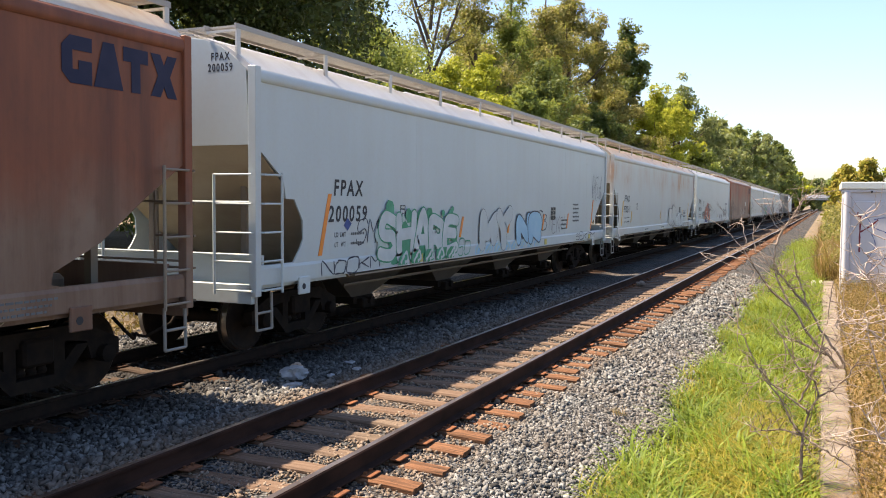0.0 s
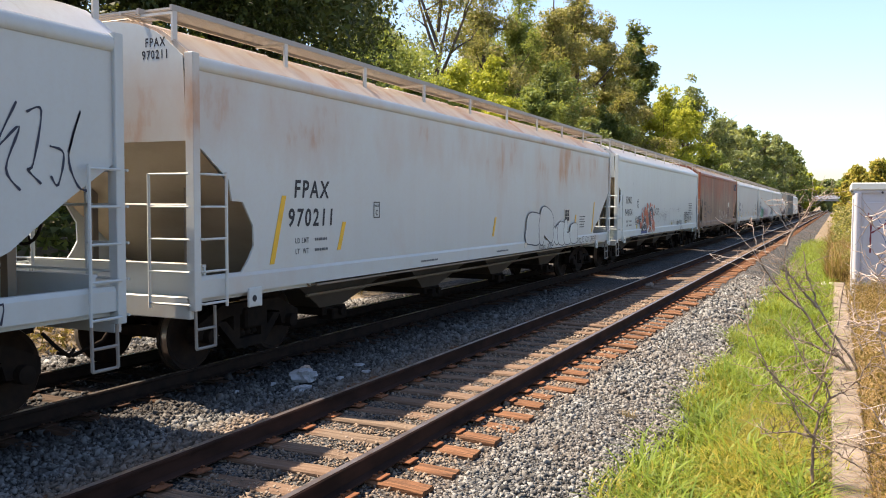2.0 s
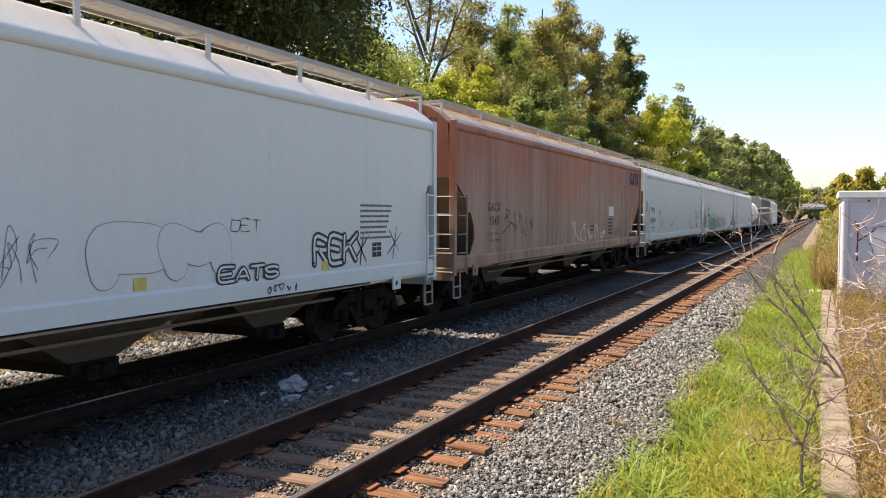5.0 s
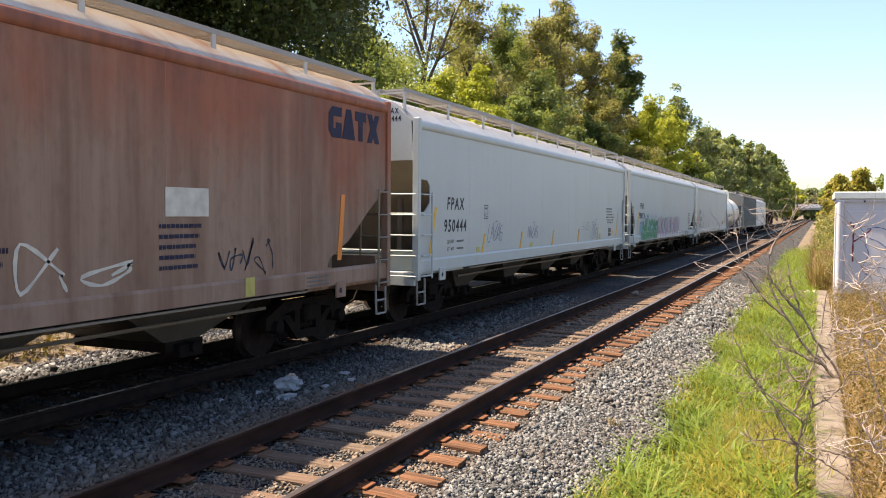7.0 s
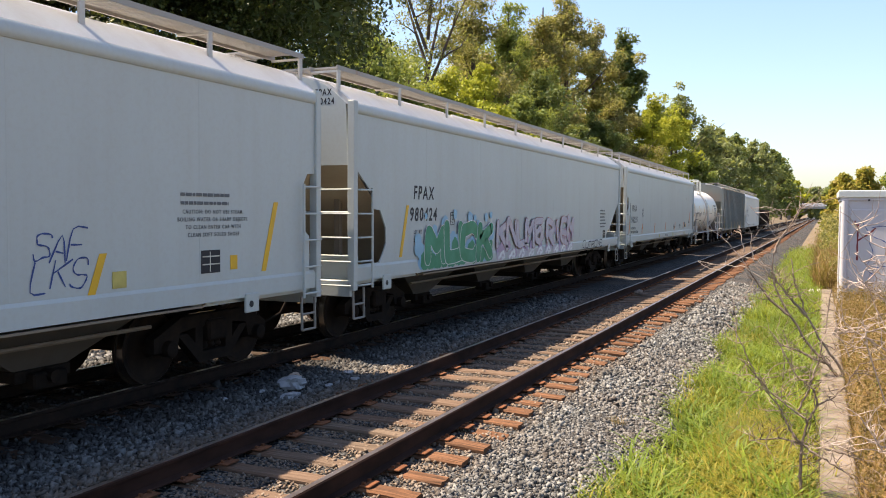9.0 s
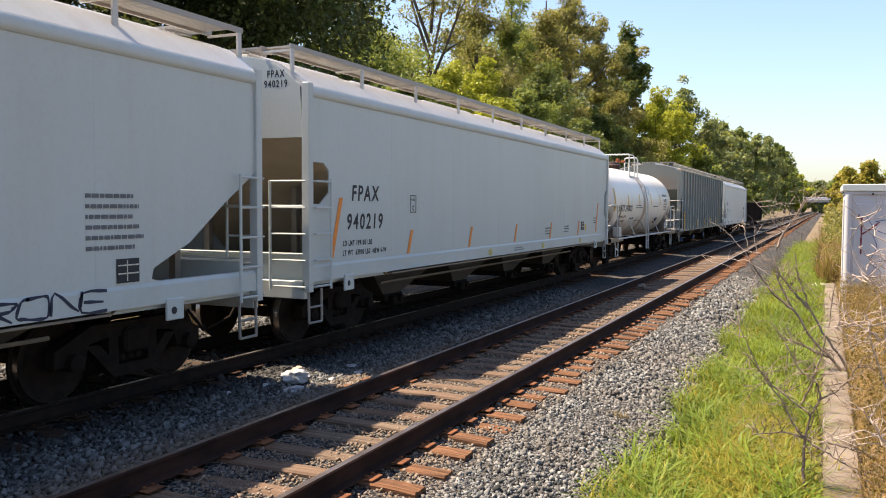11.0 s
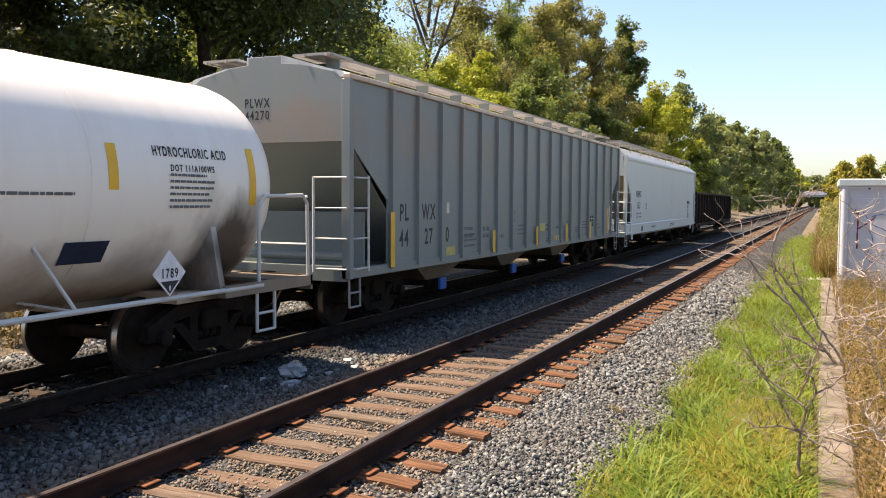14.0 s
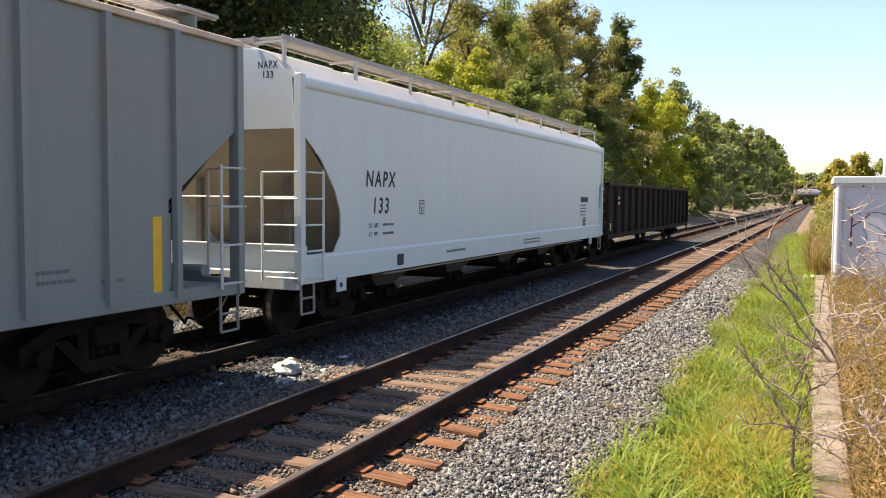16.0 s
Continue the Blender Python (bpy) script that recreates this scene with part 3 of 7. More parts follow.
def bogie(car, y):
    bo = part("bogie", GEAR[3], None, car, "grimy cast steel bogie")
    bo.location = (0, y, 0)
    for turn in (0, 180):
        part("side_frame", GEAR[2], None, bo).matrix_basis = pose(0, 0, 0, 0, 0, turn)
        for yy in (-0.13, 0, 0.13):
            part("spring", GEAR[4], None, bo).matrix_basis = pose(1.0 if turn else -1.0, yy, 0)
    for yy in (-0.889, 0.889):
        w = part("wheelset", GEAR[0], None, car, "steel wheelset with shiny rims")
        w.location = (0, y + yy, R_WHEEL)
        for turn in (0, 180):
            part("tread", GEAR[1], None, w).matrix_basis = pose(0, 0, 0, 0, 0, turn)
        WHEELS.append((w, y + yy))


def couplers(car, h, reach=0.65):
    """Centre sill ends, couplers and hoses at both ends of a car of half length h."""
    for s in (-1, 1):
        b = Build()
        b.box(-0.22, 0.22, *sorted((s * (h - 2.6), s * h)), 0.70, 0.98)
        b.box(-0.07, 0.07, *sorted((s * h, s * (h + reach - 0.2))), 0.78, 0.92)
        b.box(-0.14, 0.16, *sorted((s * (h + reach - 0.25), s * (h + reach))), 0.72, 0.98, c=0.03)
        part("coupler", b, GRIME, car)
        b = Build().tube([(0.35, s * h, 0.7), (0.36, s * (h + 0.2), 0.5), (0.2, s * (h + 0.5), 0.35), (0.1, s * (h + reach), 0.4)], 0.022, 6)
        part("air_hose", b, GRIME, car)


def ladder(car, corner, material, z0=0.92, z1=2.55, rungs=5, side_w=0.42, end_w=0.55):
    """Side and end ladders and the stirrup step at one corner; corner is (x sign, y of the end, inward sign)."""
    sx, y, s = corner
    b, r = Build(), 0.016
    x = sx * (SIDE + 0.05)
    ys = y + s * 0.10, y + s * (0.10 + side_w)
    b.tube([(x, ys[1], z0), (x, ys[1], z1)], 0.02)
    for k in range(rungs):
        z = z0 + 0.06 + (z1 - z0 - 0.1) * k / (rungs - 1)
        b.tube([(sx * (SIDE - 0.03), ys[0], z), (x, ys[0] + s * 0.02, z), (x, ys[1], z)], r)
    part("side_ladder", b, material, car)
    b = Build()
    ye = y - s * 0.06
    xe = sx * (SIDE - end_w - 0.08)
    b.tube([(xe, ye, z0), (xe, ye, z1 - 0.03)], 0.02)
    for k in range(rungs):
        z = z0 + 0.06 + (z1 - z0 - 0.1) * k / (rungs - 1)
        b.tube([(xe, ye, z), (sx * (SIDE - 0.02), ye, z)], r)
    part("end_ladder", b, material, car)
    b = Build()
    for yy in (y + s * 0.08, y + s * 0.42):
        b.tube([(sx * 1.56, yy, 0.93), (sx * 1.57, yy, 0.44)], 0.02, 6)
    for z in (0.44, 0.67):
        b.tube([(sx * 1.57, y + s * 0.08, z), (sx * 1.57, y + s * 0.42, z)], 0.018)
    part("stirrup_step", b, STEP if material is not GRIME else GRIME, car, "steel stirrup step")


def brake_wheel(car, y, s, z=2.0, x=0.45):
    b = Build()
    n = 20
    b.tube([(x + 0.28 * math.cos(2 * math.pi * k / n), y, z + 0.28 * math.sin(2 * math.pi * k / n)) for k in range(n + 1)], 0.018, 6, False)
    for k in range(4):
        a = math.pi * k / 2 + 0.4
        b.tube([(x, y, z), (x + 0.28 * math.cos(a), y, z + 0.28 * math.sin(a))], 0.013, 5)
    b.tube([(x, y, z), (x, y + s * 0.35, z)], 0.03, 8)
    part("brake_wheel", b, GRIME, car, "round steel brake wheel")


def outlet(car, y, material, z_top=1.0, half=1.1, x=1.05, mouth=0.34, clamp=None):
    """One hopper bay below the side sill, narrowing to its gate."""
    b = Build()
    t, m = 0.33, mouth
    top = [(-x, y - half, z_top), (x, y - half, z_top), (x, y + half, z_top), (-x, y + half, z_top)]
    low = [(-0.75, y - t, m + 0.12), (0.75, y - t, m + 0.12), (0.75, y + t, m + 0.12), (-0.75, y + t, m + 0.12)]
    b.add(top + low, [(0, 1, 5, 4), (1, 2, 6, 5), (2, 3, 7, 6), (3, 0, 4, 7), (4, 5, 6, 7), (0, 3, 2, 1)])
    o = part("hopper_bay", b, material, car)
    b = Build().box(-0.8, 0.8, y - 0.36, y + 0.36, m, m + 0.13, c=0.01)
    b.tube([(-0.95, y, m + 0.05), (0.98, y, m + 0.05)], 0.07, 8)
    b.box(0.62, 0.92, y - 0.22, y + 0.22, m - 0.08, m + 0.1, c=0.02)
    part("outlet_gate", b, GRIME, o)
    if clamp:
        part("outlet_cover", Build().box(0.93, 1.0, y - 0.16, y + 0.16, m - 0.08, m + 0.16, c=0.01), clamp, o, "blue gate cover")


def roof_curve(z_eave):
    """Cross-section of a car roof: steep shoulders behind the eaves, nearly flat on top."""
    half = [(1.575, -0.085), (1.50, -0.03), (1.34, 0.095), (1.14, 0.22), (0.85, 0.32), (0.45, 0.385), (0.0, 0.40)]
    return [(x, z_eave + z) for x, z in half] + [(-x, z_eave + z) for x, z in half[-2::-1]]


LEAD_SLOPE = [(0.02, 2.86), (0.20, 2.80), (0.68, 2.46), (0.74, 2.20), (0.95, 2.19), (1.16, 1.88), (1.17, 1.62), (1.08, 1.48), (0.92, 1.30)]
LEAD_WINDOW = [(0.02, 2.79), (0.46, 2.79), (0.61, 2.68), (0.61, 2.35), (0.37, 2.18), (0.02, 2.18)]
LEAD_ROUND = [(0.02, 3.14), (0.14, 3.06), (0.63, 2.70), (1.02, 2.25), (1.18, 1.92), (1.18, 1.55), (0.95, 1.28)]
TRAIL_SLOPE = [(0.02, 2.62), (0.72, 2.18), (1.35, 1.72), (1.95, 1.45), (1.98, 1.33), (1.80, 1.29)]
TRAIL_SMALL = [(0.02, 2.70), (0.30, 2.70), (0.40, 2.55), (0.40, 1.90), (0.25, 1.80), (0.25, 1.29)]


def hopper(name, label, L, skin, roof, lead=LEAD_SLOPE, trail=TRAIL_SLOPE, under=None, eave=3.98, seams=6, bays=4, rail_metal=None, sill=1.04):
    """A smooth-sided covered hopper car; y runs along the track, the lead end at -L/2."""
    car = thing(name, label, "freight car", group="cars of the freight train")
    knee = 2.90 if lead is LEAD_SLOPE else 3.14
    h, under, metal = L / 2, under or TAN, rail_metal or skin
    # side sheets, cut out over the end platforms
    for sx in (1, -1):
        right = [(h - max(u, 0.04), z) for u, z in trail]
        left = [(-h + max(u, 0.04), z) for u, z in lead]
        low_r = [] if trail[-1][1] < 1.4 else [(h - 0.03, trail[-1][1]), (h - 0.03, 1.28)]
        low_l = [] if lead[-1][1] < 1.4 else [(-h + 0.03, 1.28), (-h + 0.03, lead[-1][1])]
        poly = [(-h + 0.03, eave - 0.10), (h - 0.03, eave - 0.10)] + [(h - 0.03, trail[0][1])] + right + low_r + ([(right[-1][0], 1.28)] if not low_r else []) + ([(left[-1][0], 1.28)] if not low_l else []) + low_l + left[::-1] + [(-h + 0.03, lead[0][1])]
        part("side_sheet", Build().prism(poly, 0, *sorted((sx * 1.555, sx * 1.58))), skin, car)
        # boxed side sill with a sloped shoulder
        prof = [(sx * 1.50, sill), (sx * 1.60, sill), (sx * 1.60, 1.25), (sx * 1.575, 1.30), (sx * 1.50, 1.30)]
        b = Build().prism([(p[0], p[1]) for p in prof], 1, -h + 0.02, h - 0.02)
        part("side_sill", b, skin, car)
        part("sill_flange", Build().box(*sorted((sx * 1.46, sx * 1.61)), -h + 2.6, h - 2.6, sill - 0.05, sill - 0.025), under, car)
        prof = [(1.55, eave - 0.26), (1.59, eave - 0.255), (1.612, eave - 0.235), (1.620, eave - 0.20), (1.618, eave - 0.15), (1.604, eave - 0.115), (1.58, eave - 0.09), (1.545, eave - 0.07), (1.50, eave - 0.06), (1.50, eave - 0.24)]
        b = Build().prism([(sx * p, z) for p, z in prof], 1, -h + 0.004, h - 0.004)
        part("eave_roll", b, skin, car, smooth=True)
        for e in (-1, 1):
            y = e * h
            b = Build().box(*sorted((sx * 1.50, sx * 1.625)), *sorted((y, y - e * 0.12)), 0.90, eave - 0.06, c=0.008)
            part("corner_post", b, skin, car)
        seam = Build().box(*sorted((sx * 1.579, sx * 1.5808)), -0.010, 0.010, 1.30, eave - 0.20).mesh("weld_seam", skin)
        for k in range(1, seams + 1):
            part("weld_seam", seam, None, car).location = (0, -h + L * k / (seams + 1), 0)
    # roof, bulkheads, slope sheets
    r = roof_curve(eave)
    b = Build().prism(r + [(-SIDE + 0.07, eave - 0.12), (SIDE - 0.07, eave - 0.12)], 1, -h + 0.03, h - 0.03)
    part("roof", b, roof, car, smooth=True)
    for e in (-1, 1):
        y = e * (h - 0.022)
        b = Build().prism([(p[0] * 0.925, p[1] - 0.004) for p in r] + [(-1.498, knee), (1.498, knee)], 1, *sorted((y, y - e * 0.03)))
        part("end_bulkhead", b, skin, car)
        s0, s1 = e * (h - 0.06), e * (h - 2.5)
        b = Build().add([(-1.54, s0, knee + 0.01), (1.54, s0, knee + 0.01), (1.54, s1, 1.0), (-1.54, s1, 1.0), (-1.54, s0 - e * 0.05, knee - 0.02), (1.54, s0 - e * 0.05, knee - 0.02), (1.54, s1 - e * 0.05, 0.97), (-1.54, s1 - e * 0.05, 0.97)],
                        [(0, 1, 2, 3), (4, 7, 6, 5), (0, 3, 7, 4), (1, 5, 6, 2), (0, 4, 5, 1), (3, 2, 6, 7)])
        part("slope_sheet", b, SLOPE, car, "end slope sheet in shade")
        b = Build().box(-1.5, 1.5, *sorted((e * (h - 0.03), e * (h - 2.7))), 0.98, 1.03)
        b.box(-1.55, 1.55, *sorted((e * h, e * (h - 0.10))), 0.80, 1.06, c=0.01)
        part("end_platform", b, skin, car)
        b = Build().box(-1.50, 1.50, *sorted((e * (h - 0.30), e * (h - 0.34))), 1.03, 1.40)
        b.box(-1.50, 1.50, *sorted((e * (h - 0.27), e * (h - 0.345))), 1.40, 1.43)
        part("end_shroud", b, skin, car)
        for sx in (-1, 1):
            part("end_strut", Build().box(sx * 0.85 - 0.05, sx * 0.85 + 0.05, *sorted((e * (h - 0.75), e * (h - 0.85))), 1.03, 2.45), under, car)
        part("brake_reservoir", Build().box(-0.55, 0.15, *sorted((e * (h - 0.5), e * (h - 0.9))), 1.03, 1.28, c=0.06), under, car)
        b = Build()
        for z in (1.45, 2.15):
            b.tube([(-1.5, e * (h - 0.05), z), (1.5, e * (h - 0.05), z)], 0.016)
        part("end_grab_rail", b, metal, car)
        for sx in (1, -1):
            ladder(car, (sx, e * h, -e), metal)
        bogie(car, e * (h - 1.75))
    brake_wheel(car, h - 0.3, -1)
    couplers(car, h)
    for k in range(bays):
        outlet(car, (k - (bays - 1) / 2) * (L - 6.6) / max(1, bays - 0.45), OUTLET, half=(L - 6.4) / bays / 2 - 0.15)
    for sx in (1, -1):
        for y in (-h + 1.15, h - 1.65):
            pad = part("jacking_pad", Build().box(*sorted((sx * 1.585, sx * 1.624)), y - 0.14, y + 0.14, sill - 0.20, sill + 0.05, c=0.01), skin, car)
            part("jacking_hole", Build().lathe([(sx * 1.62, 0.045), (sx * 1.627, 0.045)], 10, (0, y - 0.03, sill - 0.09)), BLACK, pad)
    b = Build().box(-0.25, 0.25, -h + 2.4, h - 2.4, 0.72, 1.02)
    b.tube([(1.15, -h + 3, 0.78), (1.15, h - 3, 0.78)], 0.025)
    part("centre_sill", b, under, car)
    # running boards on posts, crossovers and hatches
    for sx in (1, -1):
        x0, x1 = sorted((sx * 0.78, sx * 1.32))
        b = Build()
        n = int(L / 0.055)
        for k in range(n):
            y = -h + 0.1 + (L - 0.2) * k / n
            b.box(x0 + 0.01, x1 - 0.01, y, y + 0.034, 4.455, 4.48)
        for x in (x0, x1 - 0.03):
            b.box(x, x + 0.03, -h, h, 4.415, 4.485)
        w = part("running_board", b, GRATE, car, "metal grating roof walkway")
        post = Build().box(*sorted((sx * 1.285, sx * 1.315)), -0.038, 0.038, eave + 0.09, 4.42).box(*sorted((sx * 0.80, sx * 1.29)), -0.02, 0.02, 4.385, 4.414).mesh("walkway_post", BARE)
        for k in range(10):
            part("walkway_post", post, None, w).location = (0, -h + 0.06 + (L - 0.12) * k / 9, 0)
    for e in (-1, 1):
        b = Build()
        for k in range(6):
            y = e * (h - 0.06 - 0.09 * k)
            b.box(-0.78, 0.78, y - 0.02, y + 0.02, 4.455, 4.48)
        for x in (-0.5, 0.46):
            b.box(x, x + 0.04, *sorted((e * (h - 0.03), e * (h - 0.55))), 4.43, 4.455)
        part("crossover_walkway", b, GRATE, car)
    for k in range(6):
        y = -h + L * (k + 0.5) / 6
        part("roof_hatch", Build().box(-0.42, 0.42, y - L / 14, y + L / 14, eave + 0.38, eave + 0.47, c=0.03), roof, car)
    return car


TRAIN_V = 10.91
CARS = []


def stand(car, lead, L):
    """Where the car stands at the clip's start: its lead end at lead."""
    CARS.append((car, lead + L / 2))


def marks(car, L, mark, number, u=2.42, size=0.25, z=(2.26, 1.86), x=1.584, end=True, ld=True, space=""):
    y = -L / 2 + u
    for text, zz in ((mark, z[0]), (number, z[1])):
        lettering(car, text, y, zz, size, x, 0.92).data.shear = 0.12
    if ld:
        for k, text in enumerate(("LD LMT", "LT  WT")):
            lettering(car, text, y - 0.24, z[1] - 0.24 - 0.15 * k, 0.075, x, 0.8, PRINT)
            bars(car, y + 0.08, z[1] - 0.25 - 0.15 * k, 0.42, 0.10, 1, x, seed=int(L * 10) + k)
    if end:
        for k, text in enumerate((mark, number)):
            lettering(car, text, 0, 0, 0.105, end=True).location = (1.04, -L / 2 + 0.0212, 4.02 - 0.145 * k)


def frame_box(car, y, z, s=0.2, x=1.585):
    b = Build()
    for a, c, d, e in ((0, s, 0, 0.015), (0, s, s * 1.3 - 0.015, s * 1.3), (0, 0.015, 0, s * 1.3), (s - 0.015, s, 0, s * 1.3)):
        b.box(x, x + 0.002, y + a, y + c, z + d, z + e)
    part("plate_stencil", b, BLACK, car)
    lettering(car, "C", y + s / 2, z + 0.04, 0.09, x)
    lettering(car, "PLATE", y + s / 2, z + s * 0.9, 0.035, x, 0.9)


def chart(car, y, z, s=0.34, x=1.585):
    """A dark inspection stencil with pale lines."""
    p = panel(car, y, z, s * 1.25, s, BLACK, x, "inspection_stencil")
    b = Build()
    for a in (0.36, 0.7):
        b.box(x + 0.005, x + 0.007, y + 0.02, y + s * 1.2, z + s * a, z + s * a + 0.015)
    b.box(x + 0.005, x + 0.007, y + s * 0.55, y + s * 0.6, z + 0.02, z + s - 0.02)
    part("stencil_lines", b, PALE, p)


def car_reflectors(car, L, spots, material=YELLOW, big=(), z=1.31):
    for u in spots:
        reflector(car, -L / 2 + u, z, material=material)
    for u in big:
        reflector(car, -L / 2 + u, 1.36, 0.92, 0.10, 0.28, material)


# the rust-red car that leaves first
def logo(car, y, z, h, x=1.585):
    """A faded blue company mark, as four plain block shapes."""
    w, c = h * 0.80, h * 0.22
    shapes = [
        [(0, c), (c, 0), (w, 0), (w, h * 0.5), (w * 0.55, h * 0.5), (w * 0.55, h * 0.3), (w * 0.35, h * 0.3), (w * 0.35, h * 0.7), (w, h * 0.7), (w, h), (c, h), (0, h - c)],
        [(0, 0), (w * 1.05, 0), (w * 0.72, h), (w * 0.33, h)],
        [(0, h), (0, h * 0.68), (w * 0.3, h * 0.68), (w * 0.3, 0), (w * 0.65, 0), (w * 0.65, h * 0.68), (w * 0.95, h * 0.68), (w * 0.95, h)],
        [(0, 0), (w * 0.4, 0), (w * 0.55, h * 0.25), (w * 0.7, 0), (w * 1.1, 0), (w * 0.8, h * 0.5), (w * 1.1, h), (w * 0.7, h), (w * 0.55, h * 0.75), (w * 0.4, h), (0, h), (w * 0.3, h * 0.5)],
    ]
    for k, s in enumerate(shapes):
        o = y + k * w * 1.06
        part("company_mark", Build().prism([(o + p, z + r) for p, r in s], 0, x, x + 0.003), BLUE_LOGO, car, "faded dark blue block mark")


def rust_hopper(label, lead, L, number=None):
    c = hopper("covered_hopper_car", label, L, RUST_TAN if number else RUST, ROOF_R, LEAD_SLOPE, TRAIL_SLOPE, TAN, rail_metal=TAN, eave=4.12)
    logo(c, L / 2 - (1.97 if number else 1.82), 3.31, 0.47)
    bars(c, L / 2 - 5.6, 1.45, 0.75, 0.6, 5, seed=4, material=BLUE_LOGO)
    bars(c, L / 2 - 8.0, 1.6, 0.5, 0.25, 2, seed=5, material=BLUE_LOGO)
    panel(c, L / 2 - 5.5, 2.1, 0.75, 0.34, PALE, name="paint_patch")
    scrawl(c, L / 2 - 4.6, 1.28, 1.3, 0.55, NAVY_SPRAY, 0.03, 9)
    panel(c, L / 2 - 4.05, 1.05, 0.2, 0.25, CREAM, 1.602)
    bars(c, L / 2 - 2.6, 1.05, 0.7, 0.18, 3, 1.602, seed=8)
    if number:
        marks(c, L, *number, 2.35, 0.2, (2.23, 1.92))
        reflector(c, L / 2 - 1.72, 1.42, 1.02, 0.12, 0.12, ORANGE)
        scrawl(c, -L / 2 + 2.8, 1.55, 2.6, 0.7, NAVY_SPRAY, 0.04, 33, 4)
        scrawl(c, -L / 2 + 9.0, 1.3, 4.2, 0.6, PALE, 0.05, 34, 5)
    stand(c, lead, L)
    return c


rust_hopper("rust-red weathered covered hopper car rolling on rails", -11.12, 19.0)

L = 19.42
c = hopper("covered_hopper_car", "dirty white covered hopper car with green and blue spray paint", L, WHITE_B, ROOF_W, seams=7)
marks(c, L, "FPAX", "200059")
car_reflectors(c, L, (4.72, 6.84, 9.72, 12.40, 14.72), ORANGE, z=1.46)
car_reflectors(c, L, (), ORANGE, (1.55, L - 1.95))
frame_box(c, -L / 2 + 4.2, 1.85)
y = -L / 2
part("blue_diamond", Build().prism([(y + 2.28, 1.80), (y + 2.40, 1.71), (y + 2.52, 1.82), (y + 2.40, 1.91)], 0, 1.585, 1.5865), BLUE_SPRAY, c)
cloud(c, y + 3.4, 1.05, 3.3, 1.05, PALE_GREEN_SPRAY, 2, 30, 1.6022, (0.06, 0.16))
cloud(c, y + 3.5, 1.05, 3.2, 1.1, GREEN_SPRAY, 12, 54, 1.6044, (0.06, 0.17))
throwup(c, "SHARE", y + 3.35, 1.10, 3.3, 0.92, CHALK, GREEN_SPRAY, 0.26, 0.025, 6, 1.608)
letters(c, y + 4.0, 1.06, 2.6, 0.24, GREEN_SPRAY, CHALK, 4, 5, 1.626)
tag(c, "SMA", y + 2.66, 1.52, 1.05, 0.46, NAVY_SPRAY, 0.030, 28, lean=0.3)
tag(c, "NOOKM", y + 1.62, 1.07, 1.85, 0.21, NAVY_SPRAY, 0.030, 21, 1.603)
throwup(c, "MY", y + 7.95, 1.12, 1.9, 0.98, WHITE_B, NAVY_SPRAY, 0.40, 0.012, 3, shake=0.14)
tag(c, "SO", y + 6.75, 1.1, 0.65, 0.3, GREEN_SPRAY, 0.03, 5, 1.604)
throwup(c, "NR", y + 10.40, 1.12, 1.75, 0.9, TEAL_SPRAY, NAVY_SPRAY, 0.42, 0.035, 4)
tag(c, "EB", y + 12.05, 1.45, 0.8, 0.5, NAVY_SPRAY, 0.04, 11)
tag(c, "NEKR", y + 13.05, 1.40, 1.35, 0.42, GREY_SPRAY, 0.03, 19)
letters(c, y + 7.6, 1.06, 4.6, 0.2, TEAL_SPRAY, PALE_GREEN_SPRAY, 9, 8, 1.6022)
tag(c, "SEK2M", y + 15.7, 1.07, 2.3, 0.2, NAVY_SPRAY, 0.028, 22, 1.603)
scrawl(c, L / 2 - 1.75, 2.2, 1.3, 0.9, NAVY_SPRAY, 0.03, 24, 5)
chart(c, -L / 2 + 13.2, 1.72)
bars(c, L / 2 - 4.0, 1.6, 0.7, 0.6, 5, seed=3)
bars(c, L / 2 - 5.2, 1.4, 0.6, 0.35, 3, seed=6)
for u in (4.9, 12.6, 17.2):
    panel(c, -L / 2 + u, 1.07, 0.2, 0.15, CREAM, 1.602)
stand(c, 9.09, L)

L = 20.10
c = hopper("covered_hopper_car", "white covered hopper car with rust streaks below the eaves", L, WHITE_R, ROOF_R, seams=0)
marks(c, L, "FPAX", "970211", 2.50)
car_reflectors(c, L, (3.18, 9.55, 12.38, 15.94), YELLOW, z=1.48)
car_reflectors(c, L, (), YELLOW, (1.50, L - 2.22))
frame_box(c, -L / 2 + 4.3, 1.95)
y = -L / 2 + 0.44
throwup(c, "SR", y + 11.35, 1.16, 2.0, 0.90, WHITE_R, NAVY_SPRAY, 0.46, 0.028, 12)
throwup(c, "NOLE", y + 13.30, 1.08, 2.4, 0.66, BRIGHT, NAVY_SPRAY, 0.36, 0.022, 14)
tag(c, "KUSKU 2012", y + 12.3, 1.06, 1.1, 0.10, BLACK, 0.018, 25, 1.617)
tag(c, "ONOLE CO CREW", y + 15.7, 1.09, 2.2, 0.14, BLACK, 0.022, 26, 1.603)
panel(c, y + 14.55, 1.70, 0.54, 0.36, PALE, 1.5845)
chart(c, y + 14.62, 1.74, 0.30, 1.590)
panel(c, y + 11.2, 1.14, 0.16, 0.12, PALE, 1.602)
bars(c, -L / 2 + 16.54, 1.5, 0.62, 0.38, 5, seed=13)
for u in (6.0, 9.8):
    bars(c, -L / 2 + u, 1.1, 0.8, 0.08, 1, 1.602, seed=15)
stand(c, 29.56, L)

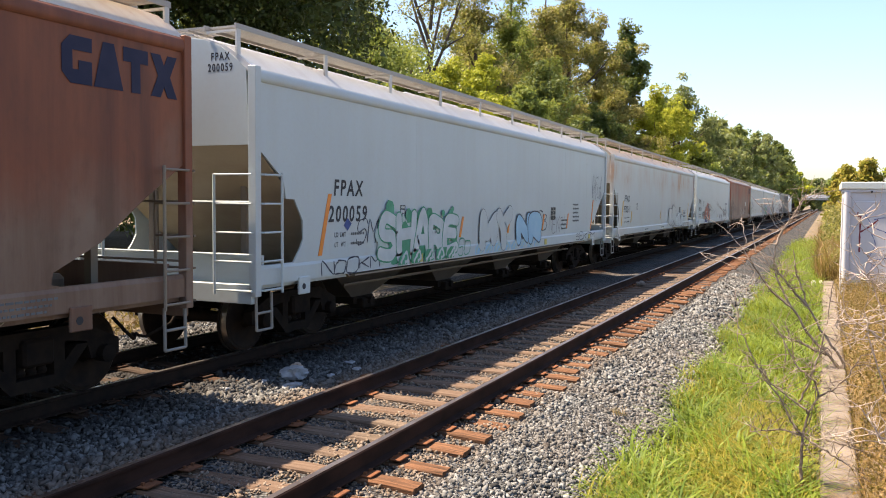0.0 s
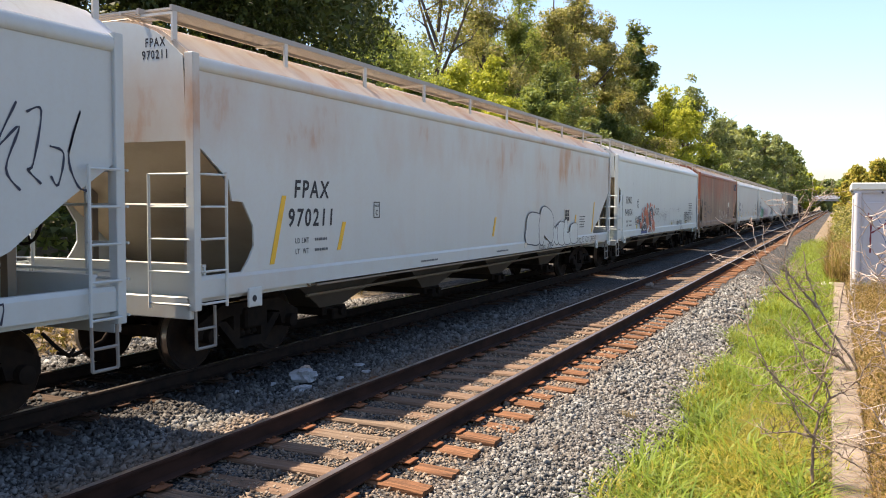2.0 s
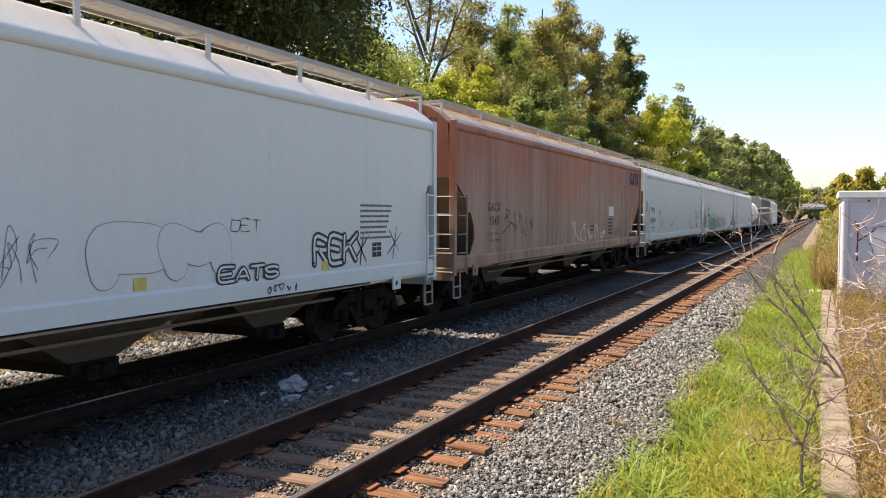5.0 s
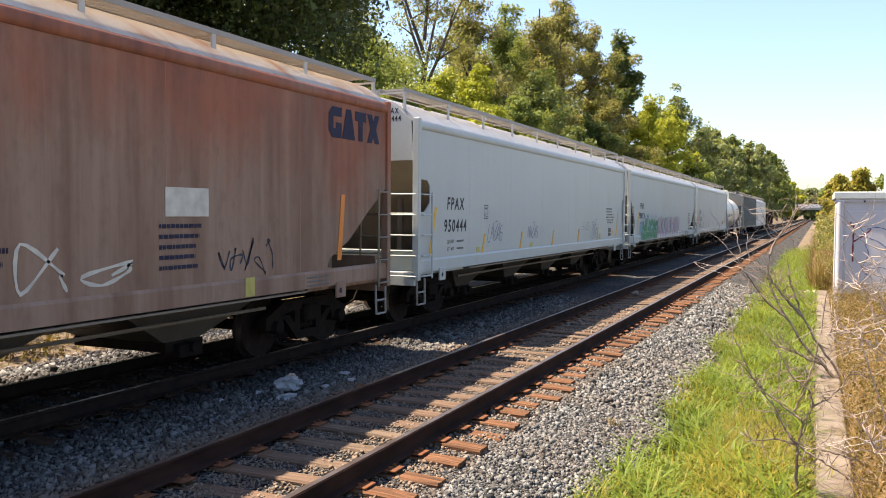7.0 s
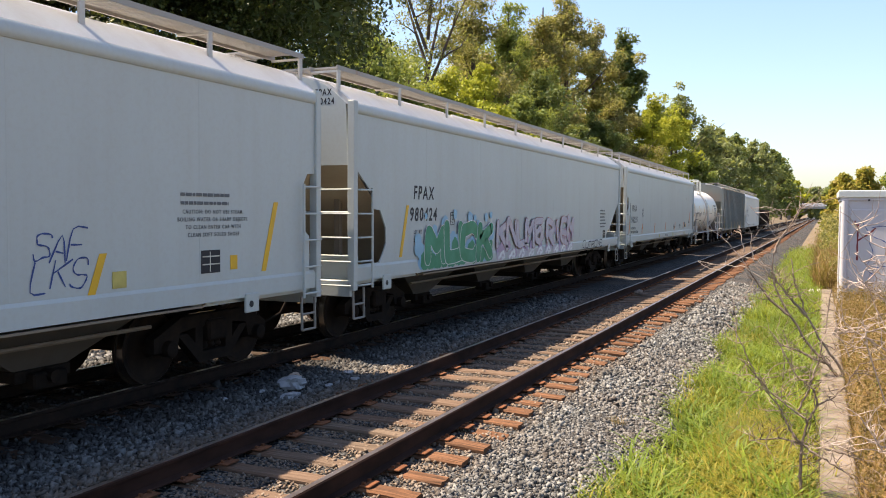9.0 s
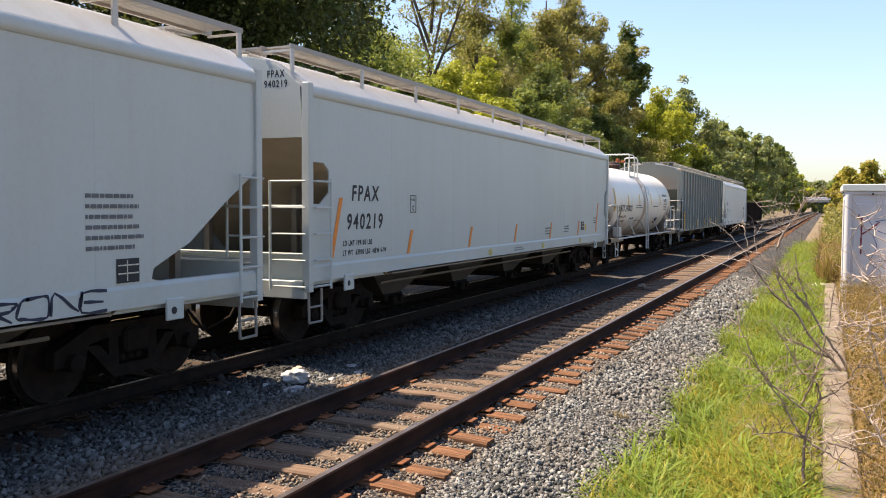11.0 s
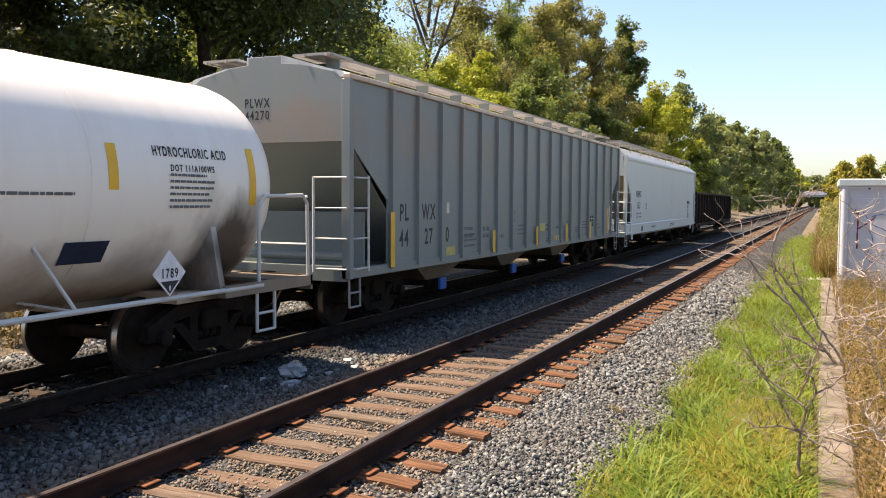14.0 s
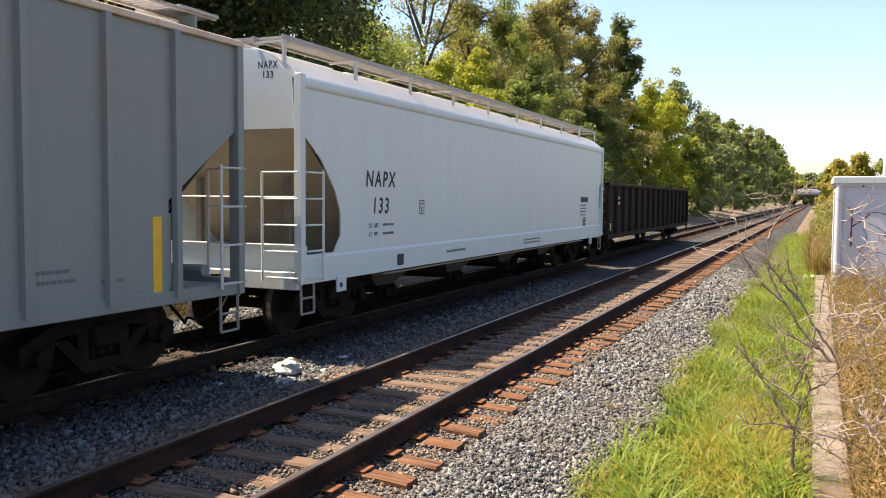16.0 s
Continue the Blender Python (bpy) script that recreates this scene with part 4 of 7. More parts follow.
L = 18.63
c = hopper("covered_hopper_car", "white covered hopper car with a painted football and pyramid", L, BRIGHT, ROOF_W, LEAD_WINDOW, TRAIL_SMALL)
marks(c, L, "FPAX", "940174", 1.88, 0.25, (2.26, 1.81))
frame_box(c, -L / 2 + 3.35, 2.1, 0.24)
x = 1.6035
y = -L / 2
cloud(c, y + 3.9, 1.1, 1.4, 1.0, RED_SPRAY, 41, 26, 1.6022, (0.04, 0.17))
cloud(c, y + 5.2, 1.1, 1.5, 1.15, RED_SPRAY, 40, 40, 1.6022, (0.04, 0.17))
cloud(c, y + 3.3, 1.1, 3.6, 1.0, RED_SPRAY, 48, 26, 1.6018, (0.02, 0.06))
y += 3.9
tri = part("spray_fill", Build().prism([(y, 1.08), (y + 1.3, 1.08), (y + 0.78, 1.86)], 0, x, x + 0.002), NAVY_SPRAY, c)
part("spray_line", Build().prism([(y + 0.1, 1.10), (y + 1.2, 1.10), (y + 1.13, 1.19), (y + 0.2, 1.19)], 0, x + 0.0022, x + 0.0026), BLUE_SPRAY, tri, "blue sprayed base band")
b = Build()
ribbon(b, [(y, 1.08), (y + 1.3, 1.08), (y + 0.78, 1.86), (y, 1.08)], 0.04, x + 0.003)
ribbon(b, curl([(y + 0.38, 1.32), (y + 0.7, 1.52), (y + 1.05, 1.32), (y + 0.7, 1.22), (y + 0.38, 1.32)]), 0.04, x + 0.003)
for k in range(7):
    ribbon(b, [(y + 0.5 + 0.06 * k, 1.45), (y + 0.47 + 0.075 * k, 1.56)], 0.018, x + 0.0034)
part("spray_line", b, WHITE_SPRAY, tri)
y = -L / 2 + 5.95
ball = [(y - 0.05 + 0.45 * math.cos(a), 1.74 + 0.40 * math.sin(a) + 0.08 * math.cos(a)) for a in [2 * math.pi * k / 28 for k in range(28)]]
fb = part("spray_fill", Build().add([(x, *p) for p in ball], [tuple(range(28))]), NAVY_SPRAY, c)
b = Build()
ribbon(b, ball + ball[:2], 0.035, x + 0.002)
ribbon(b, [(y + 0.06, 1.32), (y + 0.10, 2.05)], 0.03, x + 0.002)
for k in range(6):
    ribbon(b, [(y - 0.02, 1.4 + 0.10 * k), (y + 0.18, 1.42 + 0.10 * k)], 0.025, x + 0.0025)
part("spray_line", b, WHITE_SPRAY, fb)
y = -L / 2
throwup(c, "EATS", y + 3.05, 1.46, 0.95, 0.30, BRIGHT, BLACK, 0.09, 0.028, 42, 1.586, 0.04)
tag(c, "PS", y + 5.45, 1.08, 0.5, 0.15, NAVY_SPRAY, 0.026, 50, 1.604)
tag(c, "V", y + 6.18, 1.08, 0.2, 0.15, NAVY_SPRAY, 0.026, 51, 1.604)
part("spray_dot", Build().lathe([(1.6035, 0.05), (1.605, 0.05)], 12, (0, y + 6.05, 1.15)), RED_SPRAY, c)
tag(c, "LACES", y + 6.62, 1.82, 1.1, 0.24, BLACK, 0.034, 43)
scrawl(c, y + 7.2, 1.42, 2.6, 0.62, GREY_SPRAY, 0.014, 44, 7)
scrawl(c, y + 8.0, 1.5, 1.7, 0.5, GREY_SPRAY, 0.014, 48, 6)
throwup(c, "PM", y + 10.25, 1.36, 2.05, 0.76, BRIGHT, GREY_SPRAY, 0.42, 0.010, 45, 1.586)
tag(c, "DET", y + 12.45, 1.92, 0.65, 0.18, BLACK, 0.014, 37)
throwup(c, "EATS", y + 12.2, 1.27, 1.25, 0.24, BRIGHT, BLACK, 0.08, 0.024, 46, 1.595, 0.04)
scrawl(c, y + 13.2, 1.07, 0.7, 0.13, NAVY_SPRAY, 0.025, 38, 5, 1.603)
throwup(c, "REK", y + 14.35, 1.36, 1.25, 0.54, BRIGHT, BLACK, 0.13, 0.040, 47, 1.586)
tag(c, "*", y + 15.55, 1.36, 0.5, 0.55, BLACK, 0.04, 39)
tag(c, "*", y + 16.7, 1.40, 0.5, 0.5, BLACK, 0.025, 40)
bars(c, y + 15.75, 1.72, 1.15, 0.62, 7, seed=21)
chart(c, y + 16.15, 1.44, 0.24)
for u in (3.2, 10.8, 14.6):
    panel(c, y + u, 1.31, 0.2, 0.14, CREAM)
stand(c, 50.75, L)

L = 19.17
rust_hopper("brown rusted covered hopper car with peeling paint", 70.26, L, ("GACX", "1545"))

L = 18.36
c = hopper("covered_hopper_car", "white covered hopper car with thin blue tags", L, WHITE, ROOF_W, LEAD_WINDOW, TRAIL_SMALL)
marks(c, L, "FPAX", "950444", 1.85, 0.25, (2.24, 1.79))
car_reflectors(c, L, (3.34, 5.96, 8.74, 11.52, 14.02), YELLOW, z=1.29)
car_reflectors(c, L, (), YELLOW, (0.55, 16.95))
frame_box(c, -L / 2 + 3.48, 2.04, 0.24)
tag(c, "LAZAS", -L / 2 + 3.70, 1.55, 0.95, 0.38, BLUE_SPRAY, 0.022, 51, lean=0.35)
tag(c, "MAZAS", -L / 2 + 6.58, 1.55, 0.85, 0.32, BLUE_SPRAY, 0.022, 52, lean=0.3)
tag(c, "SAS", -L / 2 + 12.1, 1.66, 0.85, 0.22, GREY_SPRAY, 0.022, 53)
tag(c, "SAF", -L / 2 + 13.36, 1.66, 0.62, 0.28, BLUE_SPRAY, 0.022, 54, lean=0.3)
tag(c, "LKS", -L / 2 + 13.32, 1.38, 0.7, 0.26, BLUE_SPRAY, 0.022, 55, lean=0.3)
for u in (3.05, 6.8):
    panel(c, -L / 2 + u, 1.31, 0.2, 0.12, CREAM)
bars(c, -L / 2 + 15.4, 2.20, 0.95, 0.2, 2, seed=31)
for k, text in enumerate(("CAUTION: DO NOT USE STEAM,", "BOILING WATER OR SHARP OBJECTS", "TO CLEAN ENTER CAR WITH", "CLEAN SOFT SOLED SHOES")):
    lettering(c, text, -L / 2 + 16.0, 2.125 - 0.092 * k, 0.048, 1.584, 0.95, PRINT)
chart(c, -L / 2 + 15.75, 1.40, 0.28)
panel(c, -L / 2 + 16.3, 1.42, 0.14, 0.18, YELLOW)
panel(c, -L / 2 + 14.35, 1.33, 0.2, 0.18, CREAM)
stand(c, 90.54, L)

L = 19.35
c = hopper("covered_hopper_car", "white covered hopper car with green and lilac spray letters", L, WHITE, ROOF_W)
marks(c, L, "FPAX", "980424", 2.65, 0.25, (2.40, 2.0))
car_reflectors(c, L, (), YELLOW, (1.65,))
frame_box(c, -L / 2 + 3.9, 1.9)
y = -L / 2
cloud(c, y + 2.3, 0.95, 4.0, 1.22, TEAL_SPRAY, 61, 90, 1.6022, (0.06, 0.18))
cloud(c, y + 2.55, 0.9, 3.6, 0.6, GREEN_SPRAY, 62, 80, 1.6062, (0.1, 0.18))
throwup(c, "MUCK", y + 2.7, 1.10, 3.4, 0.90, GREEN_SPRAY, WHITE_SPRAY, 0.30, 0.016, 63, 1.6105)
cloud(c, y + 6.5, 0.95, 3.4, 0.9, LILAC_SPRAY, 64, 40, 1.6022, (0.05, 0.14))
throwup(c, "KNUMS", y + 6.5, 1.28, 3.4, 0.76, PINK_SPRAY, DARK_RED_SPRAY, 0.20, 0.012, 65, 1.6085, 0.12)
cloud(c, y + 10.2, 0.95, 2.9, 0.9, LILAC_SPRAY, 66, 36, 1.6022, (0.05, 0.14))
throwup(c, "RIEM", y + 10.3, 1.28, 2.7, 0.76, PINK_SPRAY, RED_SPRAY, 0.20, 0.010, 67, 1.6085, 0.12)
letters(c, y + 6.4, 1.06, 6.6, 0.2, PINK_SPRAY, WHITE_SPRAY, 69, 9, 1.6075)
tag(c, "CUTRONE", L / 2 - 5.2, 1.07, 2.6, 0.2, NAVY_SPRAY, 0.04, 68, 1.603)
bars(c, L / 2 - 2.9, 1.65, 0.8, 0.65, 6, seed=41)
chart(c, L / 2 - 2.5, 1.32, 0.26)
stand(c, 109.87, L)

L = 18.36
c = hopper("covered_hopper_car", "white covered hopper car with orange reflector strips", L, WHITE, ROOF_W, LEAD_WINDOW, TRAIL_SMALL)
marks(c, L, "FPAX", "940219", 1.70, 0.25, (2.24, 1.79), ld=False)
for text, u, z in (("LD LMT 199100 LBS", 1.47, 1.53), ("LT WT  63900 LBS  NEW 6-94", 1.71, 1.38)):
    lettering(c, text, -L / 2 + u, z, 0.085, 1.584, 0.74)
car_reflectors(c, L, (3.20, 6.05, 8.90, 11.75, 14.57), ORANGE)
car_reflectors(c, L, (), ORANGE, (0.62, L - 1.6))
frame_box(c, -L / 2 + 3.33, 2.04, 0.24)
chart(c, -L / 2 + 15.0, 1.45, 0.26)
panel(c, -L / 2 + 15.45, 1.44, 0.14, 0.18, YELLOW)
for u, z in ((11.4, 1.4), (13.2, 1.42), (16.5, 1.62)):
    bars(c, -L / 2 + u, z, 0.5, 0.22, 3, seed=int(u))
bars(c, -L / 2 + 8.9, 1.09, 0.75, 0.1, 2, 1.602, seed=77)
for u in (7.2, 11.05, 14.8):
    panel(c, -L / 2 + u, 1.07, 0.2, 0.14, CREAM, 1.602)
stand(c, 130.32, L)


# ---- tank car ----
def tank_material():
    k = Nodes("stained_white_tank_paint", 0.35)
    streak = k.noise(1.0, (0.6, 3.0, 0.5), 5)
    c = k.mix(k.math("MULTIPLY", k.ramp(streak, 0.45, 0.75), 0.14), (0.74, 0.71, 0.64), (0.44, 0.33, 0.22))
    low = k.math("ADD", k.ramp(k.axis(2), 2.25, 0.95), k.math("MULTIPLY", k.math("SUBTRACT", k.noise(1.3, detail=5), 0.5), 1.1))
    c = k.mix(k.math("MULTIPLY", k.ramp(low, 0.38, 1.0), 0.85), c, (0.29, 0.185, 0.115))
    ring = k.math("ABSOLUTE", k.math("ADD", k.axis(1), 0.42), 0.0)
    spill = k.math("ADD", k.ramp(ring, 0.55, 0.05), k.math("MULTIPLY", k.math("SUBTRACT", k.noise(1.5, (1, 2, 0.3), 5), 0.5), 1.2))
    c = k.mix(k.math("MULTIPLY", k.ramp(spill, 0.4, 0.85), 0.8), c, (0.36, 0.20, 0.11))
    ends = k.math("ADD", k.ramp(k.math("ABSOLUTE", k.axis(1), 0.0), 4.9, 6.9), k.math("MULTIPLY", k.math("SUBTRACT", k.noise(0.9, (1, 1, 0.6), 5), 0.5), 1.4))
    c = k.mix(k.math("MULTIPLY", k.math("MULTIPLY", k.ramp(ends, 0.5, 1.1), k.ramp(k.axis(2), 2.9, 1.7)), 0.85), c, (0.15, 0.085, 0.05))
    # dark spill down the lead head and behind the saddle
    for at, wide in ((-6.2, 0.5), (-4.8, 0.35), (5.3, 1.1)):
        band = k.math("ABSOLUTE", k.math("SUBTRACT", k.axis(1), at), 0.0)
        blot = k.math("ADD", k.math("MULTIPLY", k.ramp(band, wide, 0.02), k.ramp(k.axis(2), 2.75, 1.55)), k.math("MULTIPLY", k.math("SUBTRACT", k.noise(2.2, (1, 1, 0.4), 5), 0.5), 0.9))
        c = k.mix(k.math("MULTIPLY", k.ramp(blot, 0.25, 0.7), 0.92), c, (0.045, 0.032, 0.025))
    return k.done(c, k.noise(1.2, detail=2), 0.02, 0.2)


TANK = tank_material()


def tank_car(lead, L):
    car = thing("tank_car", "white tank car stained brown around its filling dome", "tank car", group="cars of the freight train")
    h, r, zc = L / 2, 1.45, 2.33
    e = h - 0.28
    prof = []
    for k in range(9):
        a = math.pi / 2 * k / 8
        prof.append((-e + 0.78 * (1 - math.cos(a)), max(0.02, r * math.sin(a))))
    prof += [(-p[0], p[1]) for p in prof[::-1]]
    shell = part("tank_shell", Build().lathe([(a, q) for a, q in prof], 56, (0, 0, zc), axis=1), TANK, car, smooth=True)
    for y in (-5.7, -2.9, -0.9, 0.9, 2.9):
        part("weld_band", Build().lathe([(y - 0.012, r + 0.002), (y - 0.008, r + 0.006), (y + 0.008, r + 0.006), (y + 0.012, r + 0.002)], 56, (0, 0, zc), axis=1), TANK, shell, smooth=True)
    D = -0.20
    # dome, platform and its railing
    b = Build().lathe([(3.68, 0.30), (3.88, 0.30), (3.90, 0.36), (3.95, 0.36), (3.98, 0.30), (4.06, 0.28), (4.10, 0.14)], 18, (0, D, 0), axis=2)
    part("manway_dome", b, simple("dark_manway", (0.05, 0.035, 0.03), 0.7), car, "dark round manway with valves", smooth=True)
    b = Build().lathe([(3.8, 0.09), (4.22, 0.09), (4.24, 0.05)], 10, (0.15, 0.3 + D, 0), axis=2)
    b.tube([(0.1, 0.3 + D, 4.1), (0.42, 0.46 + D, 4.12)], 0.05, 8)
    part("valve", b, simple("orange_valve", (0.35, 0.10, 0.03), 0.6), car, "rusty orange valve")
    b = Build()
    for sx in (-1, 1):
        for k in range(12):
            y = D - 1.2 + 1.9 * k / 12
            b.box(*sorted((sx * 0.50, sx * 0.98)), y, y + 0.13, 3.42, 3.45)
        b.box(*sorted((sx * 0.48, sx * 1.0)), D - 1.22, D + 0.74, 3.36, 3.415)
    part("dome_platform", b, BARE, car, "white grated dome platform")
    b = Build()
    rr = 0.028
    for sx in (-1, 1):
        x = sx * 0.95
        b.tube([(x, -1.33, 3.42), (x, -1.33, 4.33)], rr, 8)
        b.tube([(x, -1.33, 4.33), (x, -0.55, 4.33), (x, -0.38, 4.28), (x, -0.28, 4.15), (x, -0.26, 3.42)], rr, 8)
        b.tube([(x, 0.35, 3.40), (x, 0.35, 4.18), (x * 0.96, 0.35, 4.26), (x * 0.88, 0.35, 4.28), (x * 0.52, 0.35, 4.28), (x * 0.44, 0.35, 4.25), (x * 0.42, 0.35, 4.18), (x * 0.42, 0.35, 3.5)], rr, 8)
    b.tube([(-0.95, -1.33, 4.33), (0.95, -1.33, 4.33)], rr, 8)
    b.tube([(-0.95, 0.35, 3.95), (-0.95, -0.26, 3.95)], rr * 0.8, 8)
    part("dome_railing", b, BRIGHT, car, "white tubular safety railing", smooth=True)
    # side ladder
    b = Build()
    for y in (D - 0.42, D + 0.03):
        b.tube([(0.98, y, 3.45), (1.36, y, 3.05), (1.52, y, 2.4), (1.56, y, 1.0), (1.57, y, 0.42)], 0.024, 6)
    for k in range(10):
        z = 0.47 + 0.29 * k
        x = 1.57 - 0.03 * max(0, z - 0.9) if z < 2.4 else 1.52 - (z - 2.4) * 0.26
        b.tube([(x, D - 0.42, z), (x, D + 0.03, z)], 0.018)
    part("side_ladder", b, BARE, car)
    # frame: end platforms, bolsters, handrails
    for s in (-1, 1):
        b = Build()
        b.box(-1.52, 1.52, *sorted((s * (h - 0.75), s * h)), 0.98, 1.04, c=0.01)
        b.box(-1.54, 1.54, *sorted((s * (h - 0.05), s * h)), 0.84, 1.06)
        b.box(-0.3, 0.3, *sorted((s * (h - 3.4), s * h)), 0.80, 1.06)
        for sx in (-1, 1):
            b.box(*sorted((sx * 1.42, sx * 1.54)), *sorted((s * (h - 2.0), s * h)), 0.90, 1.05)
        part("end_frame", b, TAN, car)
        b = Build()
        for sx in (-1, 1):
            b.prism([(sx * 0.25, 1.0), (sx * 1.5, 1.0), (sx * 1.36, 1.75), (sx * 1.28, 2.15), (sx * 1.0, 1.45), (sx * 0.4, 1.1)], 1, *sorted((s * (h - 1.95), s * (h - 2.05))))
        b.box(-1.2, 1.2, *sorted((s * (h - 1.5), s * (h - 2.5))), 0.86, 1.0)
        part("tank_saddle", b, TANK, car)
        b = Build()
        for sx in (-1, 1):
            x = sx * 1.5
            b.tube([(x, s * (h - 1.25), 1.02), (x, s * (h - 1.25), 2.0), (x, s * (h - 1.2), 2.12), (x, s * (h - 1.1), 2.2), (x, s * (h - 0.2), 2.22), (x, s * (h - 0.08), 2.1), (x, s * (h - 0.06), 1.0)] if s > 0 else
                   [(x, s * (h - 0.06), 2.22), (x, s * (h - 1.05), 2.22), (x, s * (h - 1.15), 2.12), (x, s * (h - 1.18), 0.98)], 0.026, 8)
            for yy in (s * (h - 1.3), s * (h - 0.9)):
                b.tube([(x, yy, 0.98), (x, yy, 0.38)], 0.024)
            for z in (0.38, 0.62):
                b.tube([(x, s * (h - 1.3), z), (x, s * (h - 0.9), z)], 0.02)
        for z in (1.5, 2.2):
            b.tube([(-1.5, s * (h - 0.07), z), (1.5, s * (h - 0.07), z)], 0.022)
        part("end_handrail", b, BARE, car, "white bent pipe handrail", smooth=True)
        bogie(car, s * (h - 1.75))
    b = Build()
    for sx in (-1, 1):
        b.tube([(sx * 1.52, -h + 1.2, 1.0), (sx * 1.52, h - 1.2, 1.0)], 0.032, 8)
        for y in (-2.6, -0.3, 2.6):
            b.tube([(sx * 1.52, y, 1.0), (sx * 1.25, y - 0.35, 1.75)], 0.022, 6)
            b.tube([(sx * 1.52, y, 1.0), (sx * 0.6, y, 1.05)], 0.018, 6)
    part("side_handrail", b, BARE, car, "long pipe handrail below the tank")
    b = Build().box(1.25, 1.5, -h + 1.5, -h + 1.85, 1.06, 1.42, c=0.02)
    part("brake_box", b, BARE, car)
    couplers(car, h, 0.3)

    def on_shell(z, out=0.004):
        return math.sqrt(max(0.01, r * r - (z - zc) ** 2)) + out

    def skin(ob, z, w=0.0):
        """Lays a flat mark against the shell."""
        a = math.degrees(math.asin((z - zc) / r))
        ob.matrix_basis = pose(0, 0, zc) @ pose(0, 0, 0, 0, -a, 0) @ pose(-0, 0, -zc) @ ob.matrix_basis
        return ob

    x = r + 0.004
    z = 1.95
    for text, y, zz, size in (("NATX", -4.79, 2.02, 0.25), ("210015", -3.50, 2.02, 0.25)):
        o = lettering(car, text, y, zc - 0.02, size, x, 0.92)
        o.data.shear = 0.15
        skin(o, zz)
    for text, y, zz in (("LD LMT 204300 LB  92700 KG", -4.37, 1.78), ("LT WT  58700 LB  26600 KG", -4.45, 1.62)):
        skin(lettering(car, text, y, zc - 0.02, 0.085, x, 0.74), zz)
    skin(lettering(car, "NEW 11-2001", -2.5, zc - 0.02, 0.09, x), 1.70)
    skin(lettering(car, "HYDROCHLORIC ACID", 4.46, zc - 0.02, 0.12, x, 0.62), 2.67)
    skin(lettering(car, "DOT 111A100W5", 4.46, zc - 0.02, 0.08, x), 2.50)
    def flat(ob, zz):
        return skin(ob, zz)
    for y, zz, hh in ((-5.97, 2.43, 0.84), (-3.74, 2.44, 0.44), (-1.58, 2.45, 0.5), (0.92, 2.5, 0.5), (3.12, 2.5, 0.5), (5.55, 2.45, 0.75)):
        b = Build()
        n = 6
        for k in range(n):
            za, zb = zz - hh / 2 + hh * k / n, zz - hh / 2 + hh * (k + 1) / n
            b.add([(on_shell(za), y, za), (on_shell(za), y + 0.14, za), (on_shell(zb), y + 0.14, zb), (on_shell(zb), y, zb)], [(0, 1, 2, 3)])
        part("reflector_strip", b, YELLOW, car, "upright yellow reflective strip")
    for y, zz, w, hh, rows in ((4.05, 2.25, 0.8, 0.45, 6), (1.35, 2.2, 1.5, 0.08, 1), (-2.2, 2.18, 1.4, 0.16, 2), (-1.85, 1.62, 1.5, 0.04, 1)):
        skin(bars(car, y, zc - hh / 2, w, hh, rows, x, seed=int(y * 7) + 70), zz)
    skin(panel(car, 2.65, zc - 0.14, 0.6, 0.28, NAVY_SPRAY, x), 1.58)
    skin(scrawl(car, 0.1, zc - 0.2, 0.9, 0.4, NAVY_SPRAY, 0.018, 71, 4, x), 2.85)
    # hazard placard on its point
    b = Build()
    b.add([(1.56, 3.90, 1.03), (1.56, 4.17, 1.30), (1.56, 3.90, 1.57), (1.56, 3.63, 1.30)], [(0, 1, 2, 3)])
    b.add([(1.555, 3.90, 1.03), (1.555, 4.17, 1.30), (1.555, 3.90, 1.57), (1.555, 3.63, 1.30)], [(0, 1, 2, 3)])
    pl = part("hazard_placard", b, WHITE_SPRAY, car, "white diamond hazard placard reading 1789")
    b = Build().add([(1.562, 3.90, 1.06), (1.562, 4.05, 1.21), (1.562, 3.75, 1.21)], [(0, 1, 2)])
    part("placard_corner", b, BLACK, pl)
    lettering(car, "1789", 3.90, 1.25, 0.11, 1.563)
    lettering(car, "8", 3.90, 1.10, 0.06, 1.564, material=WHITE_SPRAY)
    stand(car, lead, L)


tank_car(149.5, 13.85)


